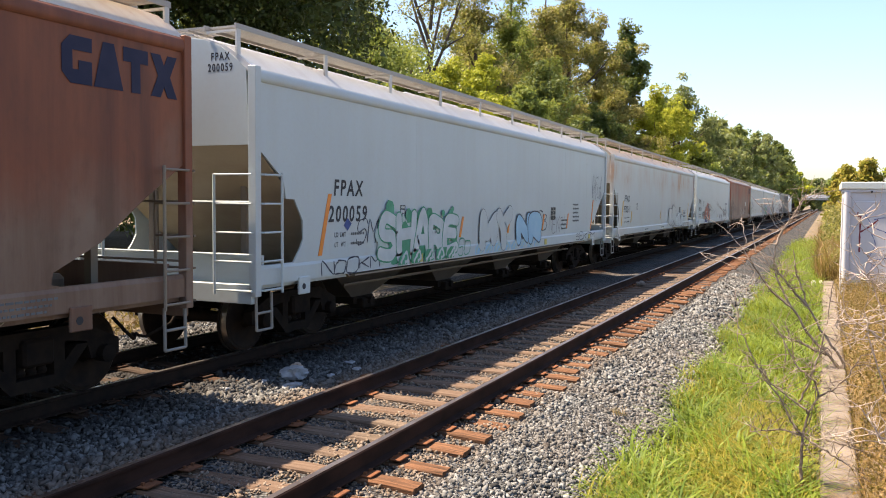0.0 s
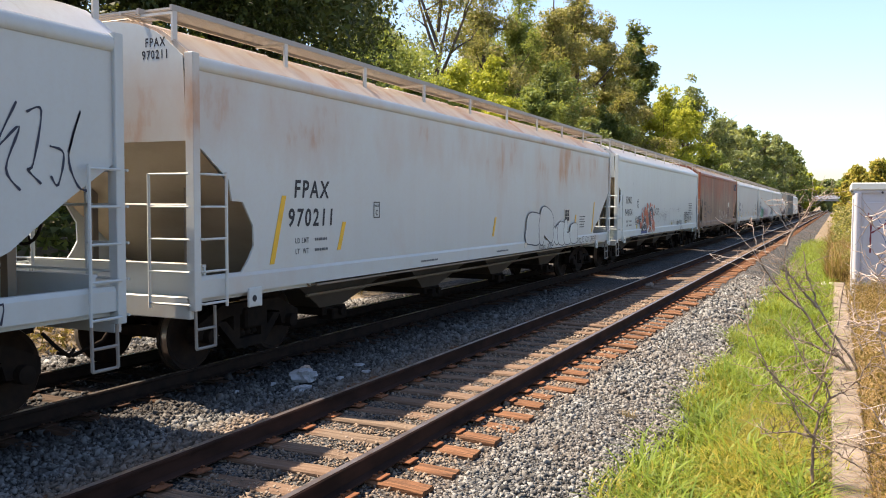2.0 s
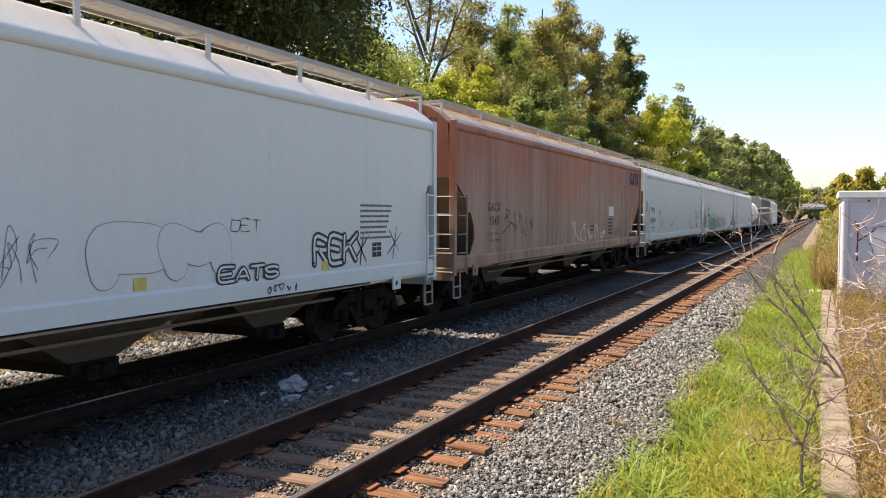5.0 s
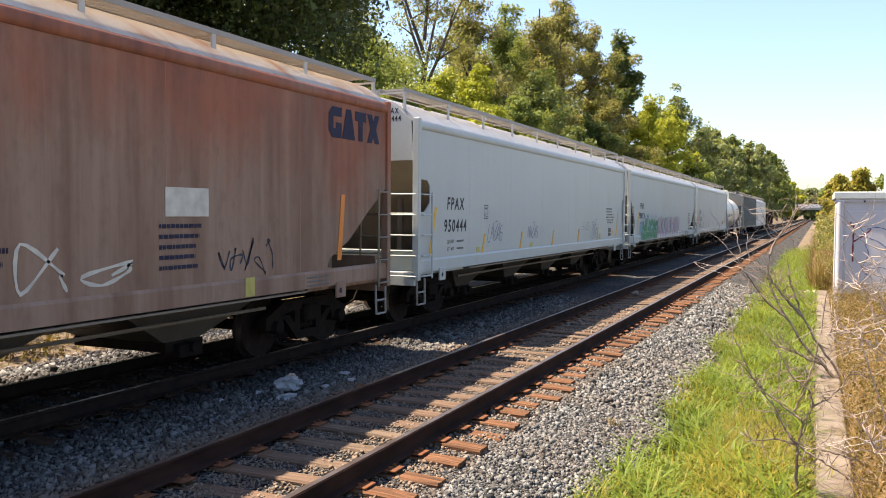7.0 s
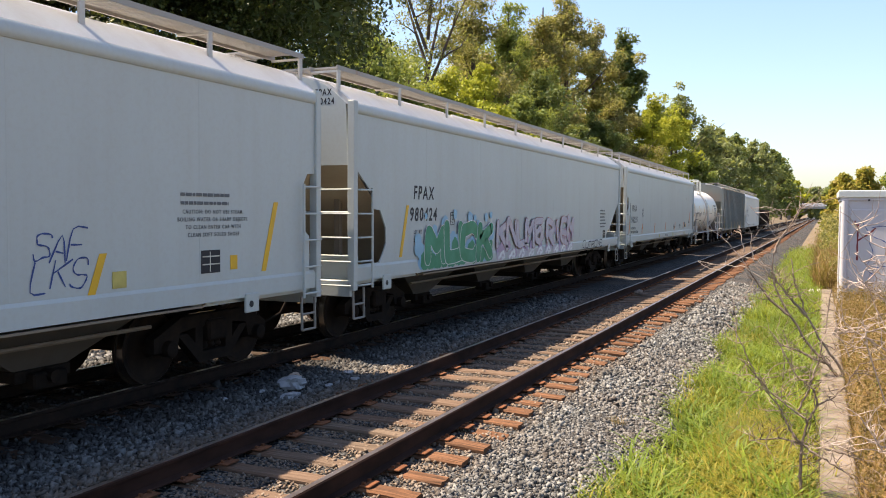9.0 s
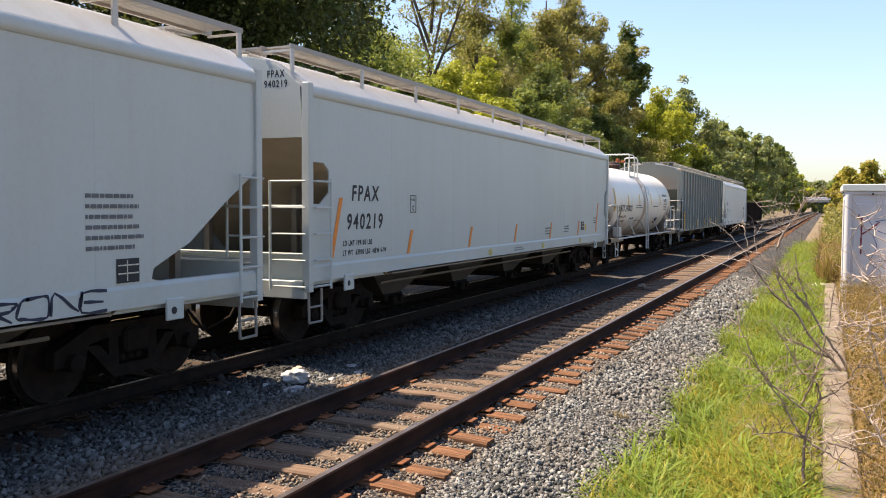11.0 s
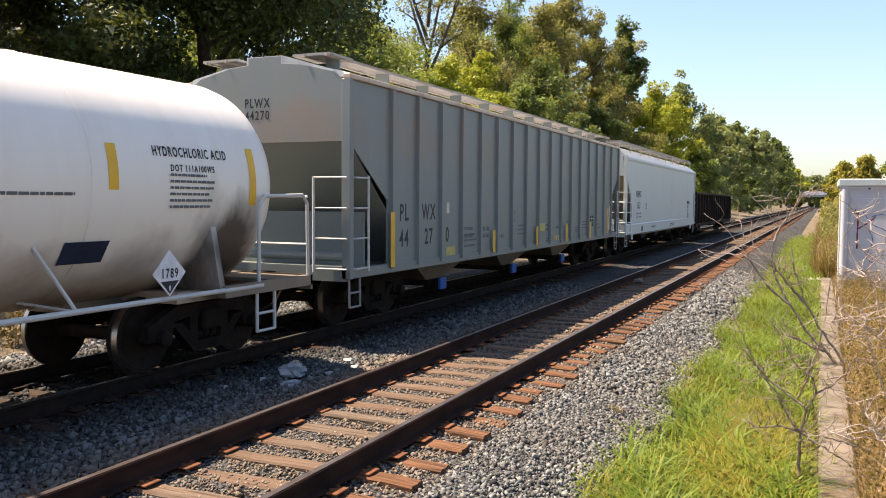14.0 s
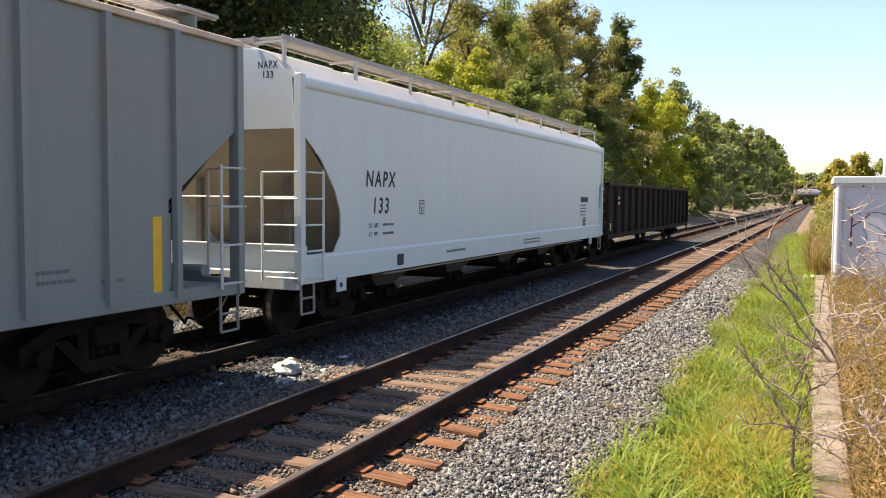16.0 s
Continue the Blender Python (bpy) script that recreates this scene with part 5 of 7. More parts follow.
# ---- ribbed grey hopper ----
def ribbed_hopper(lead, L):
    car = thing("ribbed_hopper_car", "grey ribbed covered hopper car with open end platforms", "freight car", group="cars of the freight train")
    h, eave = L / 2, 4.08
    y0, st = -h + 1.47, 1.035
    for sx in (1, -1):
        poly = [(-h + 0.03, eave - 0.035), (h - 0.03, eave - 0.035), (h - 0.03, 3.05), (h - 1.35, 2.1), (h - 1.35, 0.98), (-h + 1.35, 0.98), (-h + 1.35, 2.15), (-h + 0.03, 3.10)]
        part("side_sheet", Build().prism(poly, 0, *sorted((sx * 1.55, sx * 1.575))), GREY, car)
        for k in range(17):
            y = y0 + k * st
            b = Build().prism([(sx * 1.574, y - 0.055), (sx * 1.645, y - 0.042), (sx * 1.645, y + 0.042), (sx * 1.574, y + 0.055)], 2, 0.98, eave - 0.03)
            part("side_rib", b, GREY, car)
        b = Build().box(*sorted((sx * 1.50, sx * 1.63)), -h, h, eave - 0.03, eave + 0.05, c=0.01)
        part("top_chord", b, ROOF_R, car)
        b = Build().box(*sorted((sx * 1.48, sx * 1.60)), -h + 0.01, h - 0.01, 0.90, 1.06, c=0.01)
        part("side_sill", b, GREY, car)
        for e in (-1, 1):
            b = Build().box(*sorted((sx * 1.47, sx * 1.63)), *sorted((e * h, e * (h - 0.12))), 0.90, eave - 0.03, c=0.01)
            part("corner_post", b, GREY, car)
    prof = [(-1.6, eave), (-1.45, eave + 0.10), (-0.8, eave + 0.24), (-0.35, eave + 0.28), (-0.35, eave + 0.40), (0.35, eave + 0.40), (0.35, eave + 0.28), (0.8, eave + 0.24), (1.45, eave + 0.10), (1.6, eave)]
    part("roof", Build().prism(prof, 1, -h + 0.03, h - 0.03), ROOF_W, car)
    for e in (-1, 1):
        y = e * (h - 0.025)
        b = Build().prism([(p[0] * 0.91, p[1] - 0.01) for p in prof] + [(1.56, 3.08), (-1.53, 3.08)], 1, *sorted((y, y - e * 0.03)))
        part("end_bulkhead", b, GREY, car)
        s0, s1 = e * (h - 0.06), e * (h - 2.4)
        b = Build().add([(-1.53, s0, 3.09), (1.56, s0, 3.09), (1.56, s1, 1.06), (-1.53, s1, 1.06), (-1.53, s0 - e * 0.05, 3.05), (1.56, s0 - e * 0.05, 3.05), (1.56, s1 - e * 0.05, 1.03), (-1.53, s1 - e * 0.05, 1.03)],
                        [(0, 1, 2, 3), (4, 7, 6, 5), (0, 3, 7, 4), (1, 5, 6, 2), (0, 4, 5, 1), (3, 2, 6, 7)])
        part("slope_sheet", b, TAN if e > 0 else GREY, car)
        b = Build().box(-1.5, 1.5, *sorted((e * (h - 0.02), e * (h - 2.6))), 0.98, 1.03)
        b.box(-1.55, 1.55, *sorted((e * h, e * (h - 0.08))), 0.86, 1.10)
        part("end_platform", b, GREY, car)
        b = Build()
        b.tube([(-1.35, e * (h - 0.45), 1.22), (1.35, e * (h - 0.45), 1.22)], 0.075, 10)
        b.box(-1.3, 1.3, *sorted((e * (h - 1.0), e * (h - 1.06))), 1.03, 1.95)
        part("end_brace", b, GREY, car)
        for sx in (1, -1):
            ladder(car, (sx, e * h, -e), BARE, 1.0, 2.55, 4)
        bogie(car, e * (h - 1.85))
        for x0, x1 in ((-1.25, -0.55), (0.55, 1.25)):
            part("crossover_walkway", Build().box(x0, x1, *sorted((e * (h - 0.02), e * (h - 0.75))), eave + 0.36, eave + 0.40), GRATE, car)
    couplers(car, h)
    brake_wheel(car, h - 0.35, -1, 2.05)
    for k in range(3):
        outlet(car, (k - 1) * 4.6, TAN, half=1.75, clamp=BLUE_CLAMP)
    part("centre_sill", Build().box(-0.25, 0.25, -h + 2, h - 2, 0.7, 0.98), GRIME, car)
    for sx in (1, -1):
        b = Build()
        x0, x1 = sorted((sx * 0.75, sx * 1.2))
        for k in range(int(L / 0.1)):
            y = -h + 0.1 + 0.1 * k
            b.box(x0, x1, y, y + 0.03, eave + 0.36, eave + 0.385)
        for x in (x0, x1 - 0.04):
            b.box(x, x + 0.04, -h, h, eave + 0.34, eave + 0.39)
        w = part("running_board", b, paint("rusty_walkway", (0.40, 0.36, 0.31), rusts=0.3), car, "rusty grating roof walkway")
        bracket = Build().box(*sorted((sx * 0.95, sx * 1.2)), -0.02, 0.02, eave + 0.13, eave + 0.345).mesh("walkway_bracket", GREY)
        for k in range(12):
            part("walkway_bracket", bracket, None, w).location = (0, -h + 0.4 + (L - 0.8) * k / 11, 0)
    x = 1.576
    lettering(car, "PL", y0 + 0.5 * st, 1.80, 0.30, x)
    lettering(car, "WX", y0 + 1.5 * st, 1.80, 0.30, x)
    lettering(car, "44", y0 + 0.5 * st, 1.34, 0.30, x)
    lettering(car, "27", y0 + 1.5 * st, 1.34, 0.30, x)
    lettering(car, "0", y0 + 2.35 * st, 1.34, 0.30, x)
    lettering(car, "PLWX", 0, 3.62, 0.15, end=True).location = (-0.15, -h + 0.022, 3.66)
    lettering(car, "44270", 0, 3.42, 0.15, end=True).location = (-0.15, -h + 0.022, 3.46)
    for k, yy in ((0, y0 - 0.12), (4, -h + 6.3), (8, -h + 9.47), (12, -h + 12.27), (15, -h + 15.0)):
        part("reflector_strip", Build().box(x + 0.0695, x + 0.0725, yy, yy + 0.15, 1.0, 1.95 if k == 0 else 1.5), YELLOW, car, "upright yellow reflective strip")
    part("reflector_strip", Build().box(x, x + 0.004, h - 1.61, h - 1.47, 1.0, 1.92), YELLOW, car, "upright yellow reflective strip")
    lettering(car, "NEW 10-81", -h + 6.95, 1.30, 0.09, x)
    lettering(car, "88050 KGS", -h + 5.97, 1.50, 0.085, x, 0.68)
    lettering(car, "31250 KGS", -h + 5.97, 1.35, 0.085, x, 0.68)
    bars(car, -h + 4.75, 1.33, 0.55, 0.32, 2, x, seed=81)
    frame_box(car, -h + 7.78, 1.66, 0.2, x)
    panel(car, y0 + 2.3 * st, 1.9, 0.14, 0.22, PALE, x)
    bars(car, y0 + 3.2 * st, 1.15, 0.7, 0.35, 3, x, seed=85)
    for k, (u, z, w, hh, rows) in enumerate(((8.2, 1.3, 0.7, 0.3, 3), (10.42, 1.33, 0.78, 0.24, 2), (11.4, 1.38, 0.85, 0.09, 1), (12.52, 1.34, 0.62, 0.26, 3), (13.5, 1.2, 0.5, 0.2, 3), (14.27, 1.3, 0.62, 0.26, 3), (10.5, 1.05, 0.7, 0.12, 2), (16.1, 1.25, 0.5, 0.2, 2), (16.9, 1.2, 0.4, 0.1, 1))):
        bars(car, -h + u, z, w, hh, rows, x, seed=86 + k)
    panel(car, -h + 11.68, 1.04, 0.2, 0.16, PALE, x)
    part("round_sticker", Build().lathe([(x, 0.09), (x + 0.004, 0.09)], 16, (0, -h + 11.5, 1.13)), YELLOW, car, "round yellow sticker")
    panel(car, y0 + 2.3 * st, 1.03, 0.45, 0.2, CREAM, x)
    panel(car, -h + 9.9, 1.36, 0.55, 0.2, CREAM, x)
    chart(car, -h + 15.26, 1.36, 0.34, x)
    stand(car, lead, L)


ribbed_hopper(164.29, 19.27)

L = 18.77
c = hopper("covered_hopper_car", "clean white covered hopper car with plain black lettering", L, BRIGHT, ROOF_W, LEAD_ROUND, TRAIL_SMALL, sill=0.88)
marks(c, L, "NAPX", "133", 2.5, 0.27, (2.34, 1.89))
frame_box(c, -L / 2 + 4.05, 1.85)
panel(c, -L / 2 + 15.9, 2.05, 0.9, 0.16, BLACK)
bars(c, -L / 2 + 15.9, 1.6, 0.8, 0.4, 4, seed=91)
chart(c, -L / 2 + 16.2, 1.3, 0.26)
bars(c, -L / 2 + 5.3, 1.02, 1.3, 0.12, 1, 1.602, seed=92)
part("side_patch", Build().box(1.602, 1.606, -L / 2 + 3.1, -L / 2 + 3.35, 0.95, 1.15), BLACK, c)
bars(c, -L / 2 + 10.2, 0.98, 1.5, 0.16, 2, 1.602, seed=93)
stand(c, 184.88, L)


# ---- gondola ----
def gondola(lead, L):
    car = thing("gondola_car", "dark rusted open gondola car with upright ribs", "freight car", group="cars of the freight train")
    h, top = L / 2, 2.62
    for sx in (1, -1):
        part("side_sheet", Build().box(*sorted((sx * 1.45, sx * 1.48)), -h, h, 0.75, top), DARK_GON, car)
        part("top_chord", Build().box(*sorted((sx * 1.42, sx * 1.60)), -h, h, top, top + 0.12, c=0.02), DARK_GON, car)
        part("side_sill", Build().box(*sorted((sx * 1.42, sx * 1.58)), -h, h, 0.70, 0.88, c=0.01), DARK_GON, car)
        for k in range(16):
            y = -h + 0.1 + (L - 0.2) * k / 15
            part("side_rib", Build().box(*sorted((sx * 1.48, sx * 1.60)), y - 0.06, y + 0.06, 0.88, top, c=0.01), DARK_GON, car)
    for e in (-1, 1):
        b = Build().box(-1.45, 1.45, *sorted((e * h, e * (h - 0.05))), 0.75, top)
        b.box(-1.58, 1.58, *sorted((e * h, e * (h - 0.14))), top - 0.02, top + 0.122)
        for z in (1.2, 1.7, 2.2):
            b.box(-1.45, 1.45, *sorted((e * h, e * (h + 0.08))), z - 0.06, z + 0.06)
        part("end_wall", b, DARK_GON, car)
        for sx in (1, -1):
            ladder(car, (sx, e * h, -e), GRIME, 0.9, 2.4, 5)
        bogie(car, e * (h - 1.9))
    part("floor_plate", Build().box(-1.45, 1.45, -h, h, 0.98, 1.04), DARK_GON, car)
    part("centre_sill", Build().prism([(-h + 2, 0.72), (-h + 5, 0.5), (h - 5, 0.5), (h - 2, 0.72), (h - 2, 0.97), (-h + 2, 0.97)], 0, -0.25, 0.25), DARK_GON, car)
    couplers(car, h)
    panel(car, -h + 0.5, 1.0, 0.35, 0.3, CREAM, 1.485)
    bars(car, -h + 1.6, 1.9, 0.7, 0.4, 2, 1.485, PALE, seed=99)
    stand(car, lead, L)


gondola(204.75, 20.2)


# ---- vegetation ----
def leaf_material(name, a, b, through_light=0.45):
    k = Nodes(name, 0.55)
    geo = k.n("NewGeometry")
    c = k.mix(geo.outputs["Random Per Island"], a, b)
    c = k.mix(k.math("MULTIPLY", k.ramp(k.noise(0.35, detail=2), 0.4, 0.65), 0.5), c, tuple(v * 0.7 for v in a))
    k.link(c, k.p.inputs["Base Color"])
    tr, ms = k.n("BsdfTranslucent"), k.n("MixShader", Fac=through_light)
    k.link(k.mix(0.5, c, (0.33, 0.34, 0.05)), tr.inputs["Color"])
    k.link(k.p.outputs[0], ms.inputs[1])
    k.link(tr.outputs[0], ms.inputs[2])
    k.link(ms.outputs[0], k.t.nodes["Material Output"].inputs["Surface"])
    return k.mat


LEAF = {
    "dark": leaf_material("dark_green_leaves", (0.018, 0.034, 0.009), (0.062, 0.09, 0.022), 0.2),
    "deep": leaf_material("deep_green_leaves", (0.045, 0.08, 0.02), (0.15, 0.20, 0.055), 0.35),
    "green": leaf_material("green_leaves", (0.095, 0.15, 0.03), (0.27, 0.33, 0.085)),
    "yellow": leaf_material("yellow_green_leaves", (0.22, 0.27, 0.015), (0.48, 0.48, 0.04)),
    "olive": leaf_material("olive_brown_leaves", (0.11, 0.13, 0.035), (0.36, 0.29, 0.105)),
    # distance haze is mixed into this paler, greyer green
    "pale": leaf_material("haze_paled_leaves", (0.10, 0.14, 0.05), (0.235, 0.275, 0.125)),
    "autumn": leaf_material("ochre_autumn_leaves", (0.20, 0.21, 0.03), (0.42, 0.31, 0.06)),
}
BARK = simple("grey_brown_bark", (0.12, 0.095, 0.075), 0.95, other=(0.07, 0.055, 0.045), bump=0.01)


def leaf_cloud(rng, centres, radii, per, size):
    """Pointed leaves in clumps; returns verts and faces."""
    n = len(centres) * per
    c = np.repeat(centres, per, 0)
    r = np.repeat(radii, per)
    d = rng.normal(size=(n, 3))
    d /= np.linalg.norm(d, axis=1)[:, None]
    p = c + d * (r * rng.uniform(0.25, 1.0, n) ** 0.6)[:, None] * np.array([1, 1, 0.75])
    nrm = d * 0.6 + rng.normal(size=(n, 3)) * 0.7 + np.array([0, 0, 0.35])
    nrm /= np.linalg.norm(nrm, axis=1)[:, None]
    u = np.cross(nrm, rng.normal(size=(n, 3)))
    u /= np.linalg.norm(u, axis=1)[:, None]
    w = np.cross(nrm, u)
    s = size * rng.uniform(0.6, 1.35, n)[:, None]
    v = np.stack([p - u * s * 0.8 - w * s * 0.62, p + u * s, p - u * s * 0.8 + w * s * 0.62], 1).reshape(-1, 3)
    return v, np.arange(3 * n).reshape(-1, 3)


def tree(x, y, top, spread, tint, base=0.2, seed=0, crown_from=0.28, clumps=128, per=110, leaf=0.16, sparse=False, name="broadleaf_tree", label=""):
    """A tapered trunk with limbs and an uneven crown of many small leaves."""
    rng = np.random.default_rng(seed + 500)
    g = base if x > -13 else float(np.interp(x, [-40, -20, -14.5, -12.6], [1.6, 0.5, -0.05, -0.42]))
    t = thing(name, label, "tree", pose(x, y, g - 0.1), "trees along the railway")
    hgt = top - g
    lean = rng.normal(0, 0.03, 2) * hgt
    def spine(f):
        return np.array([lean[0] * f + 0.15 * math.sin(5 * f + seed), lean[1] * f, hgt * 0.96 * f])
    b = Build()
    r0 = 0.035 * hgt ** 0.9 * (0.6 if sparse else 0.75)
    fs = np.linspace(0, 1, 9)
    b.tube([spine(f * (0.62 if sparse else 1)) for f in fs], [r0 * (1 - (0.5 if sparse else 0.88) * f) + 0.01 for f in fs], 7)
    centres, radii = [], []
    n_limb = 16 if not sparse else 22
    forks = []
    if sparse:
        # the trunk divides into long rising limbs
        for i in range(5):
            a = i * 1.26 + 0.3
            base = spine(0.50 + 0.05 * i)
            d = np.array([math.cos(a) * 0.42, math.sin(a) * 0.42, 1.0])
            pts = [base + d * hgt * 0.48 * q + rng.normal(0, 0.012 * hgt, 3) * q for q in (0, 0.25, 0.5, 0.75, 1.0)]
            b.tube(pts, [r0 * 0.42, r0 * 0.34, r0 * 0.25, r0 * 0.15, 0.015], 6)
            forks.append(pts)
    for i in range(n_limb):
        f = crown_from + (0.95 - crown_from) * (i + rng.uniform(0, 1)) / n_limb
        a = i * 2.4 + rng.uniform(-0.5, 0.5)
        prof = math.sin(math.pi * min(1, max(0.08, (f - crown_from + 0.18) / (1.16 - crown_from)))) ** 0.7
        ln = spread * prof * rng.uniform(0.6, 1.1) * (0.5 if sparse else 1)
        p0 = forks[i % 5][1 + i % 4] if sparse else spine(f * 0.92)
        d = np.array([math.cos(a), math.sin(a), rng.uniform(0.25, 0.75)])
        pts = [p0 + d * ln * q + np.array([0, 0, 0.18 * ln * q * q]) + rng.normal(0, 0.05 * ln, 3) * q for q in (0, 0.33, 0.66, 1.0)]
        rr = r0 * (1 - 0.8 * f) * 0.5
        b.tube(pts, [rr, rr * 0.7, rr * 0.45, 0.012], 5)
        k = max(2, clumps // n_limb)
        for j in range(k):
            q = rng.uniform(0.3, 1.0)
            e = p0 + d * ln * q + rng.normal(0, 0.13 * ln + 0.12, 3) * np.array([1, 1, 0.8])
            centres.append(e)
            radii.append(spread * rng.uniform(0.13, 0.27) * (0.7 if sparse else 1))
    for j in range(clumps // 5):
        q = rng.uniform(0.75, 1.0)
        centres.append(spine(q) + rng.normal(0, 0.10 * spread, 3))
        radii.append(spread * rng.uniform(0.12, 0.22))
    part("trunk", b, BARK, t, smooth=True)
    v, f = leaf_cloud(rng, np.array(centres), np.array(radii), per, leaf)
    # broad inner leaves close the crown
    v2, f2 = leaf_cloud(rng, np.array(centres), np.array(radii) * 0.75, max(6, per // 6) if not sparse else 3, leaf * 1.7)
    v, f = np.vstack([v, v2]), np.vstack([f, f2 + len(v)])
    part("crown", fast_mesh("crown", v, f, LEAF[tint]), None, t)
    return t


# x, y, top, crown radius, tint, seed, leaves a clump, leaf size, lowest limb, sparse
TREES = [
    (-16.5, 20.0, 15.5, 6.6, "dark", 1, 300, 0.115, 0.06, False), (-18.5, 10.5, 13.5, 5.6, "dark", 2, 230, 0.12, 0.06, False),
    (-21.5, 4.0, 12.0, 4.5, "yellow", 3, 130, 0.15, 0.15, False), (-14.6, 26.5, 6.2, 2.3, "green", 4, 120, 0.11, 0.05, False),
    (-14.9, 29.8, 7.6, 2.4, "green", 5, 120, 0.11, 0.05, False), (-14.8, 33.2, 8.2, 2.5, "yellow", 6, 130, 0.12, 0.05, False),
    (-15.0, 38.0, 9.0, 3.0, "yellow", 7, 140, 0.13, 0.05, False), (-15.2, 43.5, 8.6, 2.8, "green", 8, 120, 0.13, 0.05, False),
    (-24.0, 41.0, 12.8, 5.2, "green", 9, 110, 0.15, 0.2, False), (-22.0, 46.5, 18.0, 4.2, "olive", 10, 40, 0.13, 0.42, True),
    (-25.0, 46.0, 13.6, 4.8, "green", 62, 110, 0.16, 0.1, False), (-27.0, 50.0, 14.0, 5.5, "pale", 11, 100, 0.16, 0.2, False), (-22.0, 54.0, 17.6, 4.3, "olive", 12, 90, 0.15, 0.2, False),
    (-20.5, 57.0, 17.0, 4.0, "green", 13, 100, 0.15, 0.15, False), (-19.0, 61.5, 18.2, 4.4, "olive", 14, 110, 0.16, 0.12, False),
    (-19.0, 68.0, 20.4, 4.8, "olive", 15, 120, 0.17, 0.12, False), (-18.8, 75.5, 19.0, 3.6, "olive", 58, 120, 0.18, 0.1, False),
    (-18.6, 85.0, 20.6, 4.0, "dark", 57, 130, 0.19, 0.15, False), (-15.5, 64.0, 9.5, 3.4, "dark", 18, 120, 0.16, 0.03, False),
    (-14.8, 54.0, 8.0, 3.0, "dark", 19, 120, 0.15, 0.03, False), (-14.7, 81.0, 13.0, 3.8, "yellow", 20, 120, 0.18, 0.06, False),
    (-15.0, 94.0, 14.0, 4.6, "yellow", 21, 110, 0.21, 0.06, False), (-17.0, 110.0, 18.0, 5.5, "pale", 22, 110, 0.25, 0.08, False),
    (-15.2, 124.0, 14.6, 5.0, "pale", 23, 100, 0.27, 0.05, False), (-16.5, 140.0, 16.5, 5.5, "pale", 24, 100, 0.30, 0.05, False),
    (-16.0, 162.0, 17.6, 6.0, "pale", 25, 100, 0.34, 0.05, False), (-16.0, 190.0, 18.5, 6.5, "dark", 26, 95, 0.38, 0.05, False),
    (-16.0, 222.0, 20.5, 7.0, "pale", 27, 90, 0.42, 0.05, False), (-16.0, 262.0, 23.0, 7.5, "pale", 28, 90, 0.5, 0.05, False),
    (-16.5, 310.0, 25.0, 8.0, "dark", 29, 80, 0.55, 0.05, False), (-15.0, 365.0, 22.0, 8.0, "green", 30, 80, 0.6, 0.05, False),
    (-15.0, 440.0, 21.0, 9.0, "yellow", 31, 70, 0.8, 0.05, False), (-24.0, 75.0, 15.0, 5.0, "green", 32, 90, 0.2, 0.1, False),
    (-14.6, 17.5, 4.6, 2.0, "green", 47, 110, 0.10, 0.04, False), (-14.9, 21.6, 7.0, 2.6, "yellow", 48, 110, 0.10, 0.04, False), (-22.0, 17.0, 14.0, 5.5, "dark", 49, 230, 0.15, 0.05, False),
    (-24.5, 60.0, 16.0, 5.0, "green", 35, 90, 0.17, 0.1, False), (-23.5, 68.0, 18.0, 5.0, "dark", 36, 90, 0.18, 0.1, False),
    (-16.2, 48.5, 10.5, 3.4, "dark", 37, 110, 0.15, 0.05, False), (-16.5, 72.0, 12.5, 3.8, "olive", 38, 110, 0.17, 0.05, False),
    (-25.0, 80.0, 19.5, 4.6, "olive", 39, 90, 0.19, 0.1, False), (-14.2, 104.0, 9.5, 3.6, "green", 40, 100, 0.2, 0.04, False),
    (-23.0, 96.0, 17.0, 6.0, "dark", 33, 90, 0.24, 0.1, False), (-24.0, 28.0, 11.0, 4.6, "green", 34, 100, 0.17, 0.1, False),
]
SAY = {"deep": "deep green full-crowned tree in the lineside wood", "dark": "dense dark green broadleaf tree beside the railway", "green": "green leafy tree in the lineside wood", "yellow": "yellow-green sunlit leafy tree beside the track",
       "olive": "tall tree with thin olive-brown foliage", "pale": "pale green tree further down the line, haze put into its leaf colour", "autumn": "ochre bush turning to autumn colour"}
for X, Y, TOP, R, TINT, SEED, PER, LEAFSIZE, LOW, THIN in TREES:
    far = 1.32 if Y < 70 else 1.32 - 0.32 * min(1, (Y - 70) / 60)
    TINT = "deep" if TINT == "dark" and Y > 30 else TINT
    X, Y, TOP, R, LEAFSIZE = X * far, Y * far, (TOP - 2.16) * far + 2.16, R * far, LEAFSIZE * far
    tree(X, Y, TOP, R, TINT, seed=SEED, per=int(PER * (1.6 if TINT == "dark" and Y < 50 else 1.25 if Y < 105 else 0.48)), leaf=LEAFSIZE * (0.62 if Y < 50 and TINT == "dark" else 0.56 if Y < 105 else 0.85), crown_from=LOW, sparse=THIN, clumps=340 if SEED == 1 else 220 if SEED in (2, 57) else 128 if Y < 105 else 96, label="sparse half-bare tree with forked grey limbs" if THIN else SAY[TINT])
